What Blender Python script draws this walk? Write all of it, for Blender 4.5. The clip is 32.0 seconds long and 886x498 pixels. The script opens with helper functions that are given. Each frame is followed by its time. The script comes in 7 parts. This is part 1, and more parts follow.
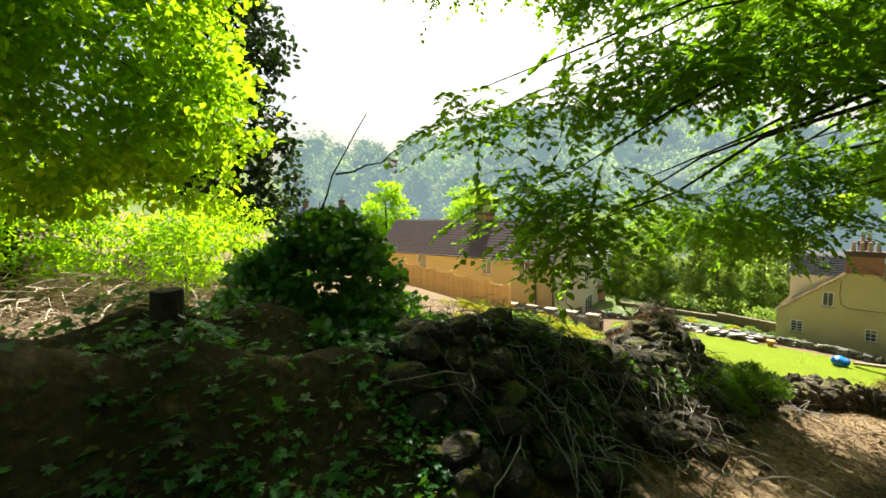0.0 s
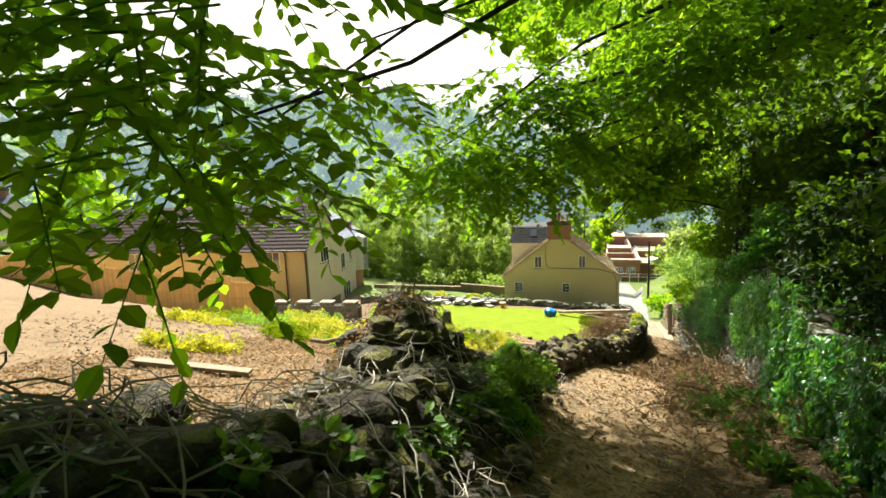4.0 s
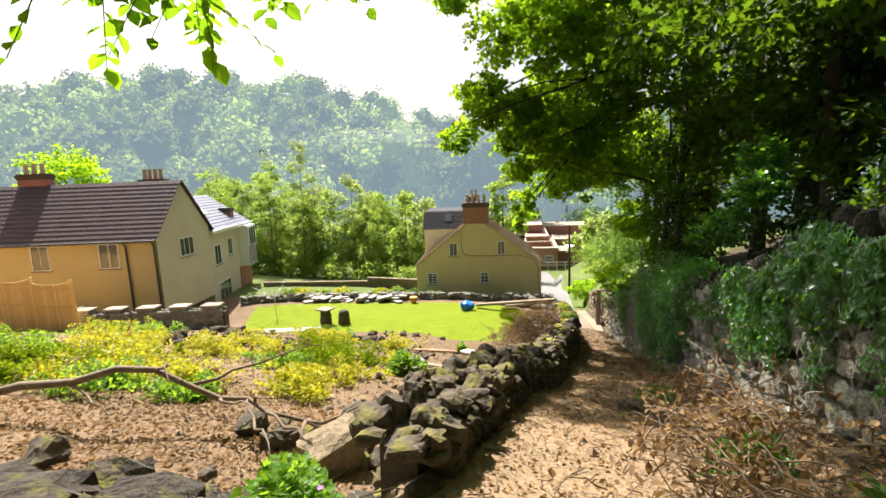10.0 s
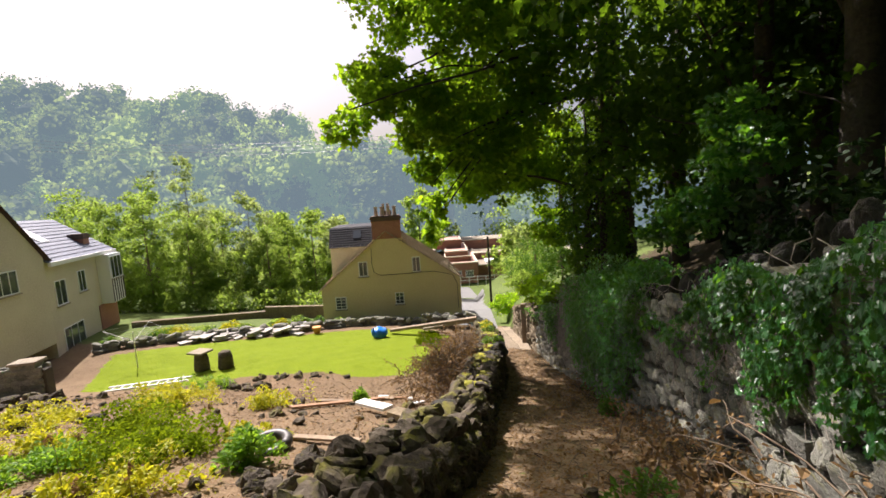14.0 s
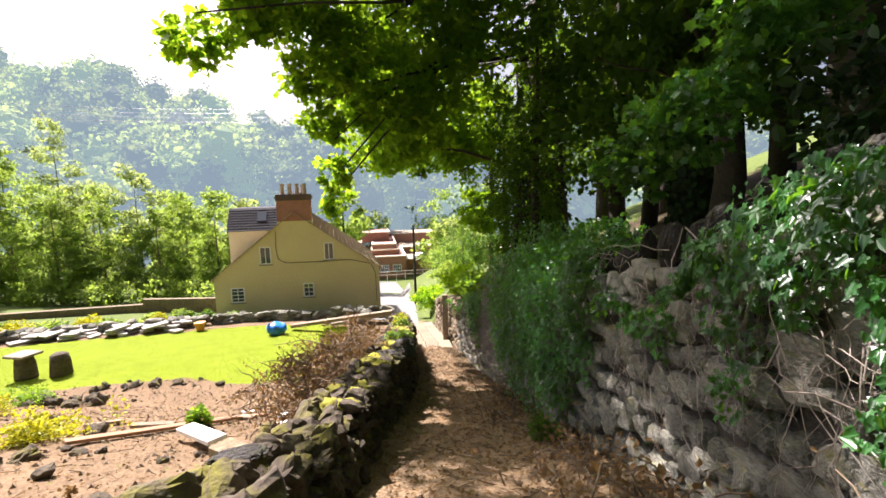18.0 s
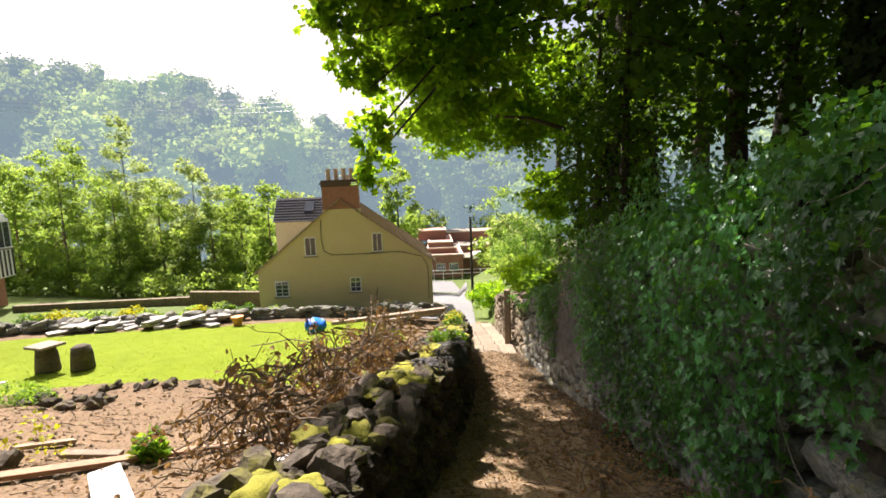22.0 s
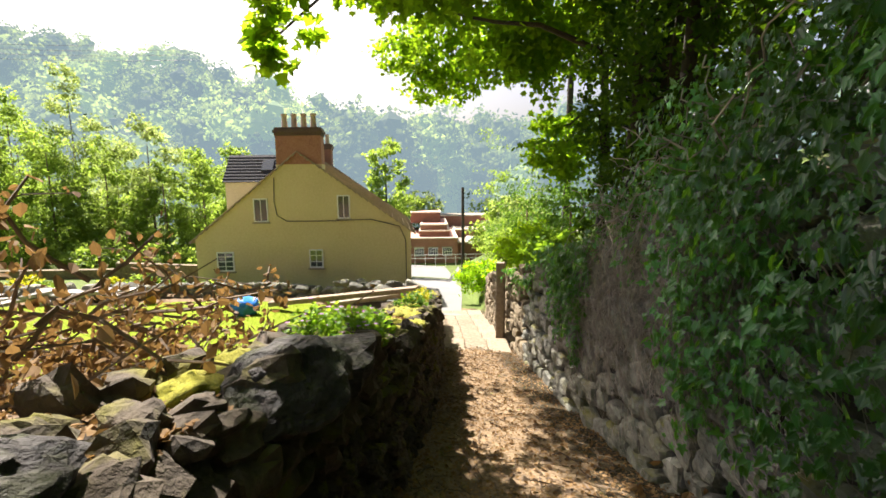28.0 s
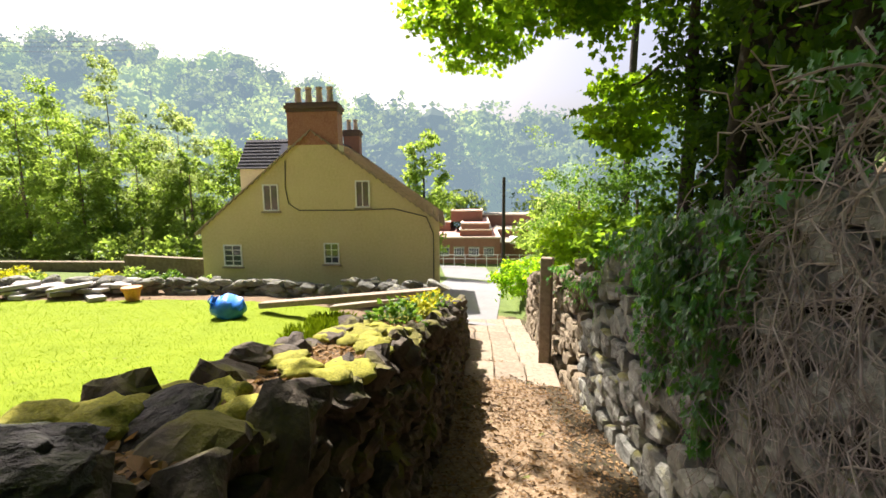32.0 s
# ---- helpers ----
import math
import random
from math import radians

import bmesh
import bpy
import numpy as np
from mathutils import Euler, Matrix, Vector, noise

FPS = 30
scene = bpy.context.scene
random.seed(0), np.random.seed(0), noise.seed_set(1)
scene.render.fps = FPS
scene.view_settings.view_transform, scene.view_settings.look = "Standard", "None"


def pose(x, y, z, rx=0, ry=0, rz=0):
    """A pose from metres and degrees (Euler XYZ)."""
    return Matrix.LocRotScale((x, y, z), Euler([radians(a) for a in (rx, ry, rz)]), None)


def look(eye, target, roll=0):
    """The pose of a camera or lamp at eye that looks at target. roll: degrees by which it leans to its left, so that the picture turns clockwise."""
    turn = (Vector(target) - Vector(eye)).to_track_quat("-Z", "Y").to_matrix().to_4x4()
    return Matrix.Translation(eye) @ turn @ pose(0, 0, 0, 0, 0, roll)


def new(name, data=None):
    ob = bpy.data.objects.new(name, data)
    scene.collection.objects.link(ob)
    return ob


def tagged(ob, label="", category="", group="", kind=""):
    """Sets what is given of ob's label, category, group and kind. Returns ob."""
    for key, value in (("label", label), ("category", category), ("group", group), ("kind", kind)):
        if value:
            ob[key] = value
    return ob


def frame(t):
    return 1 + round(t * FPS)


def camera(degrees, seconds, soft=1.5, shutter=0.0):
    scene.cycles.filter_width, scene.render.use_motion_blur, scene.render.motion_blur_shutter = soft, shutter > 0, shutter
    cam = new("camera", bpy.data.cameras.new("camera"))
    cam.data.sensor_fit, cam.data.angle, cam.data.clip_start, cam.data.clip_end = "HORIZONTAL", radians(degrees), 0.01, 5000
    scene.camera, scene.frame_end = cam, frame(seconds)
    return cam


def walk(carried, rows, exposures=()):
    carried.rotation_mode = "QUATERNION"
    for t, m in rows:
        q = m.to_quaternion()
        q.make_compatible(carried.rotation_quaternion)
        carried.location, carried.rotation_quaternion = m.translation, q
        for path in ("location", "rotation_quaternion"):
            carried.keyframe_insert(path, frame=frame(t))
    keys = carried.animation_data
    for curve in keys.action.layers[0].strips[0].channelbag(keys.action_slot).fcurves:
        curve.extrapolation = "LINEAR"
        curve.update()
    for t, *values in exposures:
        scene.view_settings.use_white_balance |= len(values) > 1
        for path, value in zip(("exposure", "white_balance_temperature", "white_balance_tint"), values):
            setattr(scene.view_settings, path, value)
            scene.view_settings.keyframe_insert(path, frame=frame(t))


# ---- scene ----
cam = camera(89.8, 32.0, 1.6)
# seconds, eye, heading to the left of +y, pitch, roll
PATH = [
    (0, 0.974, -0.844, 1.506, 70.13, -5.19, -1.08),
    (0.5, 0.683, -0.653, 1.478, 64.00, -5.11, -2.55),
    (1, 0.404, -0.445, 1.442, 58.15, -5.69, -3.01),
    (1.5, 0.139, -0.217, 1.396, 51.54, -6.29, -3.20),
    (2, -0.107, 0.042, 1.337, 46.07, -6.83, -2.65),
    (2.5, -0.354, 0.296, 1.278, 42.39, -7.23, -2.45),
    (4.5, -1.166, 1.714, 0.883, 38.89, -7.50, -2.16),
    (5, -1.362, 2.108, 0.773, 36.55, -7.62, -2.16),
    (5.5, -1.552, 2.518, 0.659, 34.40, -8.23, -1.97),
    (6, -1.727, 2.935, 0.545, 32.60, -9.16, -1.71),
    (6.5, -1.881, 3.343, 0.431, 32.02, -9.33, -1.74),
    (7, -2.019, 3.738, 0.317, 31.33, -9.20, -2.00),
    (7.5, -2.150, 4.121, 0.204, 30.68, -9.17, -2.03),
    (8, -2.283, 4.493, 0.094, 30.55, -9.09, -2.07),
    (8.5, -2.426, 4.859, -0.014, 30.47, -8.92, -2.03),
    (9, -2.579, 5.223, -0.125, 30.51, -8.75, -2.20),
    (9.5, -2.737, 5.588, -0.238, 30.23, -8.54, -2.20),
    (10, -2.897, 5.955, -0.349, 30.01, -8.44, -2.23),
    (10.5, -3.062, 6.325, -0.454, 29.01, -7.70, -2.24),
    (11, -3.204, 6.717, -0.521, 28.82, -7.30, -2.56),
    (11.5, -3.310, 7.112, -0.582, 28.56, -7.12, -2.75),
    (12, -3.393, 7.505, -0.649, 28.17, -7.06, -2.78),
    (12.5, -3.478, 7.896, -0.719, 26.30, -6.91, -3.01),
    (13, -3.547, 8.286, -0.795, 23.38, -6.84, -3.25),
    (13.5, -3.601, 8.673, -0.877, 20.52, -6.65, -3.66),
    (14, -3.643, 9.058, -0.966, 19.84, -6.53, -3.97),
    (14.5, -3.673, 9.439, -1.064, 19.17, -6.55, -4.10),
    (15, -3.694, 9.815, -1.173, 16.73, -6.72, -3.58),
    (15.5, -3.708, 10.181, -1.299, 14.17, -7.19, -3.24),
    (17.5, -3.749, 11.623, -1.850, 10.66, -7.48, -1.66),
    (18, -3.755, 11.979, -1.997, 11.24, -7.23, -1.64),
    (18.5, -3.751, 12.333, -2.154, 12.31, -6.89, -1.41),
    (19, -3.726, 12.694, -2.309, 14.13, -6.81, -1.77),
    (19.5, -3.785, 13.047, -2.428, 15.17, -6.67, -1.67),
    (20, -3.880, 13.395, -2.543, 16.54, -6.68, -1.93),
    (20.5, -4.009, 13.741, -2.649, 17.76, -6.91, -2.21),
    (21, -4.161, 14.086, -2.748, 18.53, -6.87, -2.51),
    (21.5, -4.320, 14.428, -2.845, 18.61, -6.78, -2.39),
    (22, -4.464, 14.769, -2.945, 18.73, -6.66, -2.26),
    (22.5, -4.579, 15.112, -3.049, 18.25, -6.75, -2.33),
    (23, -4.658, 15.457, -3.150, 17.30, -6.81, -2.27),
    (23.5, -4.707, 15.804, -3.245, 16.47, -7.45, -2.10),
    (24, -4.741, 16.157, -3.336, 16.42, -7.55, -1.85),
    (24.5, -4.778, 16.519, -3.436, 16.87, -7.63, -2.00),
    (25, -4.825, 16.889, -3.553, 16.81, -7.67, -2.17),
    (25.5, -4.879, 17.260, -3.683, 16.76, -7.99, -1.86),
    (27.5, -5.107, 18.713, -4.232, 18.10, -7.99, -0.35),
    (28, -5.182, 19.098, -4.369, 18.59, -7.94, -0.60),
    (28.5, -5.259, 19.494, -4.502, 18.71, -7.93, -0.63),
    (29, -5.330, 19.889, -4.612, 19.05, -8.06, -0.58),
    (29.5, -5.392, 20.265, -4.693, 19.38, -8.53, -0.23),
    (30, -5.455, 20.594, -4.745, 20.00, -8.80, 0.16),
    (30.5, -5.522, 20.942, -4.815, 20.86, -8.91, 0.06),
    (31, -5.593, 21.281, -4.882, 21.59, -8.84, -0.06),
    (31.5, -5.670, 21.618, -4.948, 23.30, -8.30, -0.08),
    (32, -5.752, 21.954, -5.012, 24.35, -7.65, -0.50),
]


def sight(x, y, z, yaw, pitch, roll):
    a, b = radians(yaw), radians(pitch)
    way = Vector((-math.sin(a) * math.cos(b), math.cos(a) * math.cos(b), math.sin(b)))
    return look(Vector((x, y, z)), Vector((x, y, z)) + way, roll)


walk(cam, [(row[0], sight(*row[1:])) for row in PATH], [(0, 1.55, 6500, 4), (3, 1.6, 6500, 4), (6, 1.8, 6450, 8), (9, 1.65, 6350, 13), (11, 1.3, 6350, 17), (13.5, 1.0, 6300, 20), (15, 1.28, 6300, 22), (18, 1.72, 6250, 25), (20.5, 1.75, 6200, 25), (22, 1.5, 6300, 21), (24, 1.58, 6400, 18), (28, 1.75, 6450, 15), (32, 1.65, 6300, 18)])

# ---- light ----
SUN_LEFT, SUN_HIGH = 53.0, 50.0  # degrees to the left of +y, degrees above the horizon
world = bpy.data.worlds.new("sky")
scene.world = world
world.use_nodes = True
wn = world.node_tree.nodes
sky = wn.new("ShaderNodeTexSky")
sky.sky_type, sky.sun_disc = "NISHITA", False
sky.sun_elevation, sky.sun_rotation = radians(SUN_HIGH), radians(-SUN_LEFT)
sky.dust_density, sky.air_density, sky.ozone_density = 7.0, 1.0, 0.4
world.node_tree.links.new(sky.outputs[0], wn["Background"].inputs[0])
wn["Background"].inputs[1].default_value = 0.061
sun = new("sun", bpy.data.lights.new("sun", "SUN"))
sun.data.energy, sun.data.angle, sun.data.color = 5.0, radians(0.6), (1.0, 0.94, 0.84)
sun.matrix_world = look((0, 0, 60), (60 * math.sin(radians(SUN_LEFT)), -60 * math.cos(radians(SUN_LEFT)), 60 - 60 * math.tan(radians(SUN_HIGH))))

# ---- materials ----
rng = np.random.default_rng(7)


def nodes_of(name):
    m = bpy.data.materials.new(name)
    m.use_nodes = True
    nt = m.node_tree
    return m, nt, nt.nodes["Principled BSDF"]


def add(nt, kind, **inputs):
    n = nt.nodes.new("ShaderNode" + kind)
    for k, v in inputs.items():
        n.inputs[k.replace("_", " ")].default_value = v
    return n


def noise_fac(nt, scale, lo, hi, detail=4.0, kind="Object"):
    co = nt.nodes.new("ShaderNodeTexCoord")
    n = add(nt, "TexNoise", Scale=scale, Detail=detail, Roughness=0.6)
    nt.links.new(co.outputs[kind], n.inputs["Vector"])
    r = add(nt, "MapRange")
    r.inputs["From Min"].default_value, r.inputs["From Max"].default_value = lo, hi
    nt.links.new(n.outputs["Fac"], r.inputs["Value"])
    return n, r


def mix(nt, fac, a, b):
    m = nt.nodes.new("ShaderNodeMix")
    m.data_type = "RGBA"
    for sock, v in ((m.inputs[0], fac), (m.inputs[6], a), (m.inputs[7], b)):
        if isinstance(v, (tuple, float, int)):
            sock.default_value = (*v, 1.0) if isinstance(v, tuple) else v
        else:
            nt.links.new(v, sock)
    return m.outputs[2]


def surface(name, dark, light, patch, fine=1.0, grain=30.0, rough=0.85, bump=0.3, dist=0.02, metal=0.0, vary=0.0, island=False, moss=None, kind="Object"):
    """A two-tone surface with large patches, fine grain and relief; vary: how far each object differs."""
    m, nt, b = nodes_of(name)
    n1, f1 = noise_fac(nt, fine, 0.35, 0.68, 5.0, kind)
    n2, f2 = noise_fac(nt, grain, 0.3, 0.7, 6.0, kind)
    c = mix(nt, f1.outputs[0], dark, light)
    c = mix(nt, f2.outputs[0], c, patch)
    if moss:
        g = nt.nodes.new("ShaderNodeNewGeometry")
        s = nt.nodes.new("ShaderNodeSeparateXYZ")
        nt.links.new(g.outputs["Normal"], s.inputs[0])
        n3, f3 = noise_fac(nt, 2.2, 0.5, 0.62, 5.0, "Generated" if kind == "Generated" else kind)
        mul = nt.nodes.new("ShaderNodeMath")
        mul.operation = "MULTIPLY"
        up = add(nt, "MapRange")
        up.inputs["From Min"].default_value, up.inputs["From Max"].default_value = 0.25, 0.8
        nt.links.new(s.outputs[2], up.inputs["Value"])
        nt.links.new(up.outputs[0], mul.inputs[0])
        nt.links.new(f3.outputs[0], mul.inputs[1])
        c = mix(nt, mul.outputs[0], c, moss)
    if vary:
        src = nt.nodes.new("ShaderNodeNewGeometry").outputs["Random Per Island"] if island else nt.nodes.new("ShaderNodeObjectInfo").outputs["Random"]
        h = add(nt, "HueSaturation")
        v = add(nt, "MapRange")
        v.inputs["To Min"].default_value, v.inputs["To Max"].default_value = 1.0 - vary, 1.0 + vary
        nt.links.new(src, v.inputs["Value"])
        nt.links.new(v.outputs[0], h.inputs["Value"])
        nt.links.new(c, h.inputs["Color"])
        c = h.outputs[0]
    nt.links.new(c, b.inputs["Base Color"])
    b.inputs["Roughness"].default_value, b.inputs["Metallic"].default_value = rough, metal
    if bump:
        bp = add(nt, "Bump", Strength=bump, Distance=dist)
        nt.links.new(n2.outputs["Fac"], bp.inputs["Height"])
        nt.links.new(bp.outputs[0], b.inputs["Normal"])
    return m


def leaf_material(name, dark, light, through_light, rough=0.45, part_through=0.45, glow=None, patch=0.6, deep=0.75, gloss=0.18):
    """Leaves: each leaf has its own tone, and lets light through."""
    m, nt, b = nodes_of(name)
    g = nt.nodes.new("ShaderNodeNewGeometry")
    n1, f1 = noise_fac(nt, patch, 0.35, 0.65, 2.0)
    c = mix(nt, g.outputs["Random Per Island"], dark, light)
    c = mix(nt, f1.outputs[0], c, tuple(deep * v for v in dark))
    nt.links.new(c, b.inputs["Base Color"])
    b.inputs["Roughness"].default_value = rough
    b.inputs["Specular IOR Level"].default_value = gloss
    t = nt.nodes.new("ShaderNodeBsdfTranslucent")
    nt.links.new(mix(nt, g.outputs["Random Per Island"], through_light, tuple(0.7 * v for v in through_light)), t.inputs[0])
    s = nt.nodes.new("ShaderNodeMixShader")
    s.inputs[0].default_value = part_through
    nt.links.new(b.outputs[0], s.inputs[1])
    nt.links.new(t.outputs[0], s.inputs[2])
    # faint emission that stands in for haze on far leaves
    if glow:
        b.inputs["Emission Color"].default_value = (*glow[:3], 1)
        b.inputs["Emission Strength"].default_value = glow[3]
    nt.links.new(s.outputs[0], nt.nodes["Material Output"].inputs[0])
    return m


def glass_material(name, tint):
    m, nt, b = nodes_of(name)
    b.inputs["Base Color"].default_value = (*tint, 1)
    b.inputs["Roughness"].default_value = 0.05
    b.inputs["Specular IOR Level"].default_value = 0.9
    return m




def ground_material():
    """Earth, trodden path, lawn, bank coloured dark for shade and valley grass on one sheet; each lies where its layer
    says, with ragged edges.
    """
    m, nt, b = nodes_of("ground")
    n1, f1 = noise_fac(nt, 1.3, 0.35, 0.68, 5.0)
    n2, f2 = noise_fac(nt, 24.0, 0.3, 0.7, 6.0)
    n3, f3 = noise_fac(nt, 5.0, 0.3, 0.7, 5.0)

    def tone(dark, light, speck):
        return mix(nt, f2.outputs[0], mix(nt, f1.outputs[0], dark, light), speck)

    c = tone((0.065, 0.04, 0.022), (0.14, 0.092, 0.052), (0.23, 0.165, 0.1))
    # the bank's tones are near black: its deep shade is in the colour
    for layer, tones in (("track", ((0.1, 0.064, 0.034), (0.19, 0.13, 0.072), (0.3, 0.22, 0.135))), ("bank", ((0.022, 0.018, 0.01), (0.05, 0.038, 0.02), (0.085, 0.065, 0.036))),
                         ("lawn", ((0.105, 0.16, 0.003), (0.15, 0.21, 0.004), (0.175, 0.225, 0.008))), ("vale", ((0.05, 0.08, 0.02), (0.09, 0.13, 0.03), (0.13, 0.17, 0.045)))):
        a = nt.nodes.new("ShaderNodeAttribute")
        a.attribute_name = layer
        s1 = nt.nodes.new("ShaderNodeMath")
        s1.operation = "ADD"
        nt.links.new(a.outputs["Fac"], s1.inputs[0])
        nt.links.new(f3.outputs[0], s1.inputs[1])
        r1 = add(nt, "MapRange")
        r1.inputs["From Min"].default_value, r1.inputs["From Max"].default_value = 0.9, 1.1
        nt.links.new(s1.outputs[0], r1.inputs["Value"])
        c = mix(nt, r1.outputs[0], c, tone(*tones))
    nt.links.new(c, b.inputs["Base Color"])
    b.inputs["Roughness"].default_value = 0.95
    b.inputs["Specular IOR Level"].default_value = 0.15
    b1, b2 = add(nt, "Bump", Strength=0.6, Distance=0.03), add(nt, "Bump", Strength=0.45, Distance=0.04)
    nt.links.new(n3.outputs["Fac"], b2.inputs["Height"])
    nt.links.new(n2.outputs["Fac"], b1.inputs["Height"])
    nt.links.new(b2.outputs[0], b1.inputs["Normal"])
    nt.links.new(b1.outputs[0], b.inputs["Normal"])
    return m


GROUND = ground_material()
ROCK = surface("limestone_moss", (0.026, 0.02, 0.014), (0.065, 0.049, 0.032), (0.11, 0.087, 0.058), 2.6, 9.0, 0.95, 1.0, 0.05, vary=0.4, moss=(0.13, 0.12, 0.014))
WALLSTONE = surface("wall_limestone", (0.062, 0.062, 0.05), (0.155, 0.153, 0.125), (0.265, 0.262, 0.215), 2.5, 9.0, 0.95, 1.0, 0.04, vary=0.42, moss=(0.16, 0.15, 0.05))
JOINT = surface("old_mortar", (0.03, 0.025, 0.018), (0.06, 0.05, 0.036), (0.09, 0.076, 0.055), 1.5, 20.0, 0.95, 0.8, 0.03)
RENDER = surface("ochre_render", (0.5, 0.41, 0.2), (0.6, 0.5, 0.26), (0.64, 0.54, 0.3), 0.6, 12.0, 0.9, 0.15, 0.01)
RENDER2 = surface("golden_render", (0.47, 0.37, 0.17), (0.56, 0.45, 0.22), (0.58, 0.48, 0.25), 0.5, 12.0, 0.9, 0.15, 0.01)
RENDER3 = surface("grey_cream_render", (0.44, 0.38, 0.26), (0.55, 0.49, 0.36), (0.6, 0.54, 0.41), 0.6, 12.0, 0.9, 0.15, 0.01)
TILE = surface("brown_concrete_tiles", (0.05, 0.033, 0.03), (0.08, 0.052, 0.045), (0.1, 0.07, 0.06), 0.8, 16.0, 0.8, 0.2, vary=0.15)
STONETILE = surface("stone_tiles", (0.16, 0.12, 0.085), (0.27, 0.21, 0.15), (0.34, 0.28, 0.21), 1.2, 16.0, 0.85, 0.4, vary=0.25)
SLATE = surface("blue_slate", (0.045, 0.055, 0.085), (0.075, 0.09, 0.13), (0.105, 0.125, 0.17), 1.0, 14.0, 0.7, 0.2, vary=0.2)
SOOT = surface("sooty_brick", (0.06, 0.04, 0.032), (0.1, 0.068, 0.05), (0.15, 0.1, 0.075), 1.5, 20.0, 0.95, 0.4)
GREYTWIG = surface("grey_dead_twig", (0.19, 0.155, 0.125), (0.3, 0.26, 0.215), (0.38, 0.34, 0.29), 3.0, 12.0, 0.85, 0.4)
BRICK = surface("red_brick", (0.2, 0.08, 0.05), (0.29, 0.125, 0.08), (0.34, 0.175, 0.12), 1.5, 20.0, 0.9, 0.3, vary=0.2)
WHITE = surface("white_paint", (0.66, 0.66, 0.64), (0.76, 0.76, 0.74), (0.8, 0.8, 0.78), 2.0, 20.0, 0.5, 0.05)
PANE = glass_material("window_glass", (0.05, 0.06, 0.065))
FENCE = surface("orange_larch", (0.74, 0.44, 0.11), (0.84, 0.54, 0.16), (0.86, 0.6, 0.22), 2.0, 12.0, 0.75, 0.3, vary=0.12)
DARKSLATE = surface("black_slate", (0.012, 0.013, 0.017), (0.024, 0.025, 0.03), (0.035, 0.036, 0.042), 1.0, 14.0, 0.95, 0.2, vary=0.2)
REDROOF = surface("red_flat_roof", (0.34, 0.17, 0.13), (0.42, 0.23, 0.18), (0.48, 0.3, 0.24), 0.4, 8.0, 0.9, 0.2, vary=0.15)
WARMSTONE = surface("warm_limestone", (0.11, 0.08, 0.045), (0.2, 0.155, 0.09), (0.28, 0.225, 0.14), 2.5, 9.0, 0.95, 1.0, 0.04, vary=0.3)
WOOD = surface("grey_timber", (0.14, 0.098, 0.062), (0.24, 0.172, 0.11), (0.3, 0.23, 0.155), 2.0, 14.0, 0.85, 0.4, vary=0.2)
BARK = surface("dark_bark", (0.02, 0.016, 0.012), (0.045, 0.035, 0.026), (0.06, 0.05, 0.035), 3.0, 12.0, 0.95, 0.9, 0.04)
TWIG = surface("brown_twig", (0.09, 0.06, 0.035), (0.16, 0.11, 0.07), (0.2, 0.15, 0.1), 3.0, 12.0, 0.9, 0.4)
PALETWIG = surface("pale_dead_twig", (0.25, 0.19, 0.13), (0.36, 0.29, 0.21), (0.42, 0.35, 0.27), 3.0, 12.0, 0.9, 0.4)
POT = surface("clay_pot", (0.36, 0.24, 0.15), (0.46, 0.34, 0.24), (0.5, 0.4, 0.3), 3.0, 15.0, 0.85, 0.2)
METAL = surface("dark_pipe", (0.03, 0.028, 0.026), (0.05, 0.045, 0.04), (0.06, 0.055, 0.05), 3.0, 15.0, 0.5, 0.1)
PAVING = surface("pale_paving", (0.2, 0.165, 0.115), (0.29, 0.24, 0.175), (0.36, 0.31, 0.23), 1.5, 10.0, 0.95, 0.6, vary=0.18)
TARMAC = surface("pale_tarmac", (0.13, 0.13, 0.13), (0.17, 0.17, 0.17), (0.21, 0.21, 0.2), 0.6, 30.0, 1.0, 0.4)
BLUE = surface("blue_plastic", (0.005, 0.13, 0.5), (0.01, 0.17, 0.58), (0.02, 0.2, 0.62), 3.0, 12.0, 0.4, 0.05)
ORANGE = surface("orange_clay", (0.55, 0.2, 0.03), (0.62, 0.26, 0.05), (0.65, 0.3, 0.08), 3.0, 12.0, 0.7, 0.1)
BEECH = leaf_material("beech_leaf", (0.035, 0.12, 0.008), (0.075, 0.2, 0.014), (0.3, 0.56, 0.012), 0.6, part_through=0.58)
SYCAMORE = leaf_material("sycamore_leaf", (0.03, 0.1, 0.01), (0.07, 0.17, 0.018), (0.38, 0.6, 0.014), 0.6, part_through=0.7)
# brighter copy of the beech leaf: sunlight is put into its colour
GLADE = leaf_material("sun_toned_beech_leaf", (0.1, 0.25, 0.008), (0.17, 0.35, 0.012), (0.52, 0.8, 0.015), 0.6, part_through=0.66)
IVY = leaf_material("ivy_leaf", (0.01, 0.055, 0.014), (0.1, 0.36, 0.078), (0.26, 0.62, 0.025), 0.33, 0.36, gloss=0.55)
# leaf darkened so that the wood looks shaded; the shade is in the colour
WOODLEAF = leaf_material("shade_toned_wood_leaf", (0.025, 0.07, 0.01), (0.05, 0.12, 0.016), (0.17, 0.31, 0.01), 0.6, 0.45)
FERN = leaf_material("herb_leaf", (0.05, 0.13, 0.02), (0.1, 0.22, 0.03), (0.22, 0.4, 0.03), part_through=0.4)
LIME = leaf_material("yellow_green_leaf", (0.24, 0.29, 0.01), (0.46, 0.44, 0.012), (0.75, 0.7, 0.02), part_through=0.42)
GRASS = leaf_material("grass_blade", (0.11, 0.175, 0.004), (0.175, 0.245, 0.006), (0.32, 0.43, 0.007), 0.85, part_through=0.4, gloss=0.04)
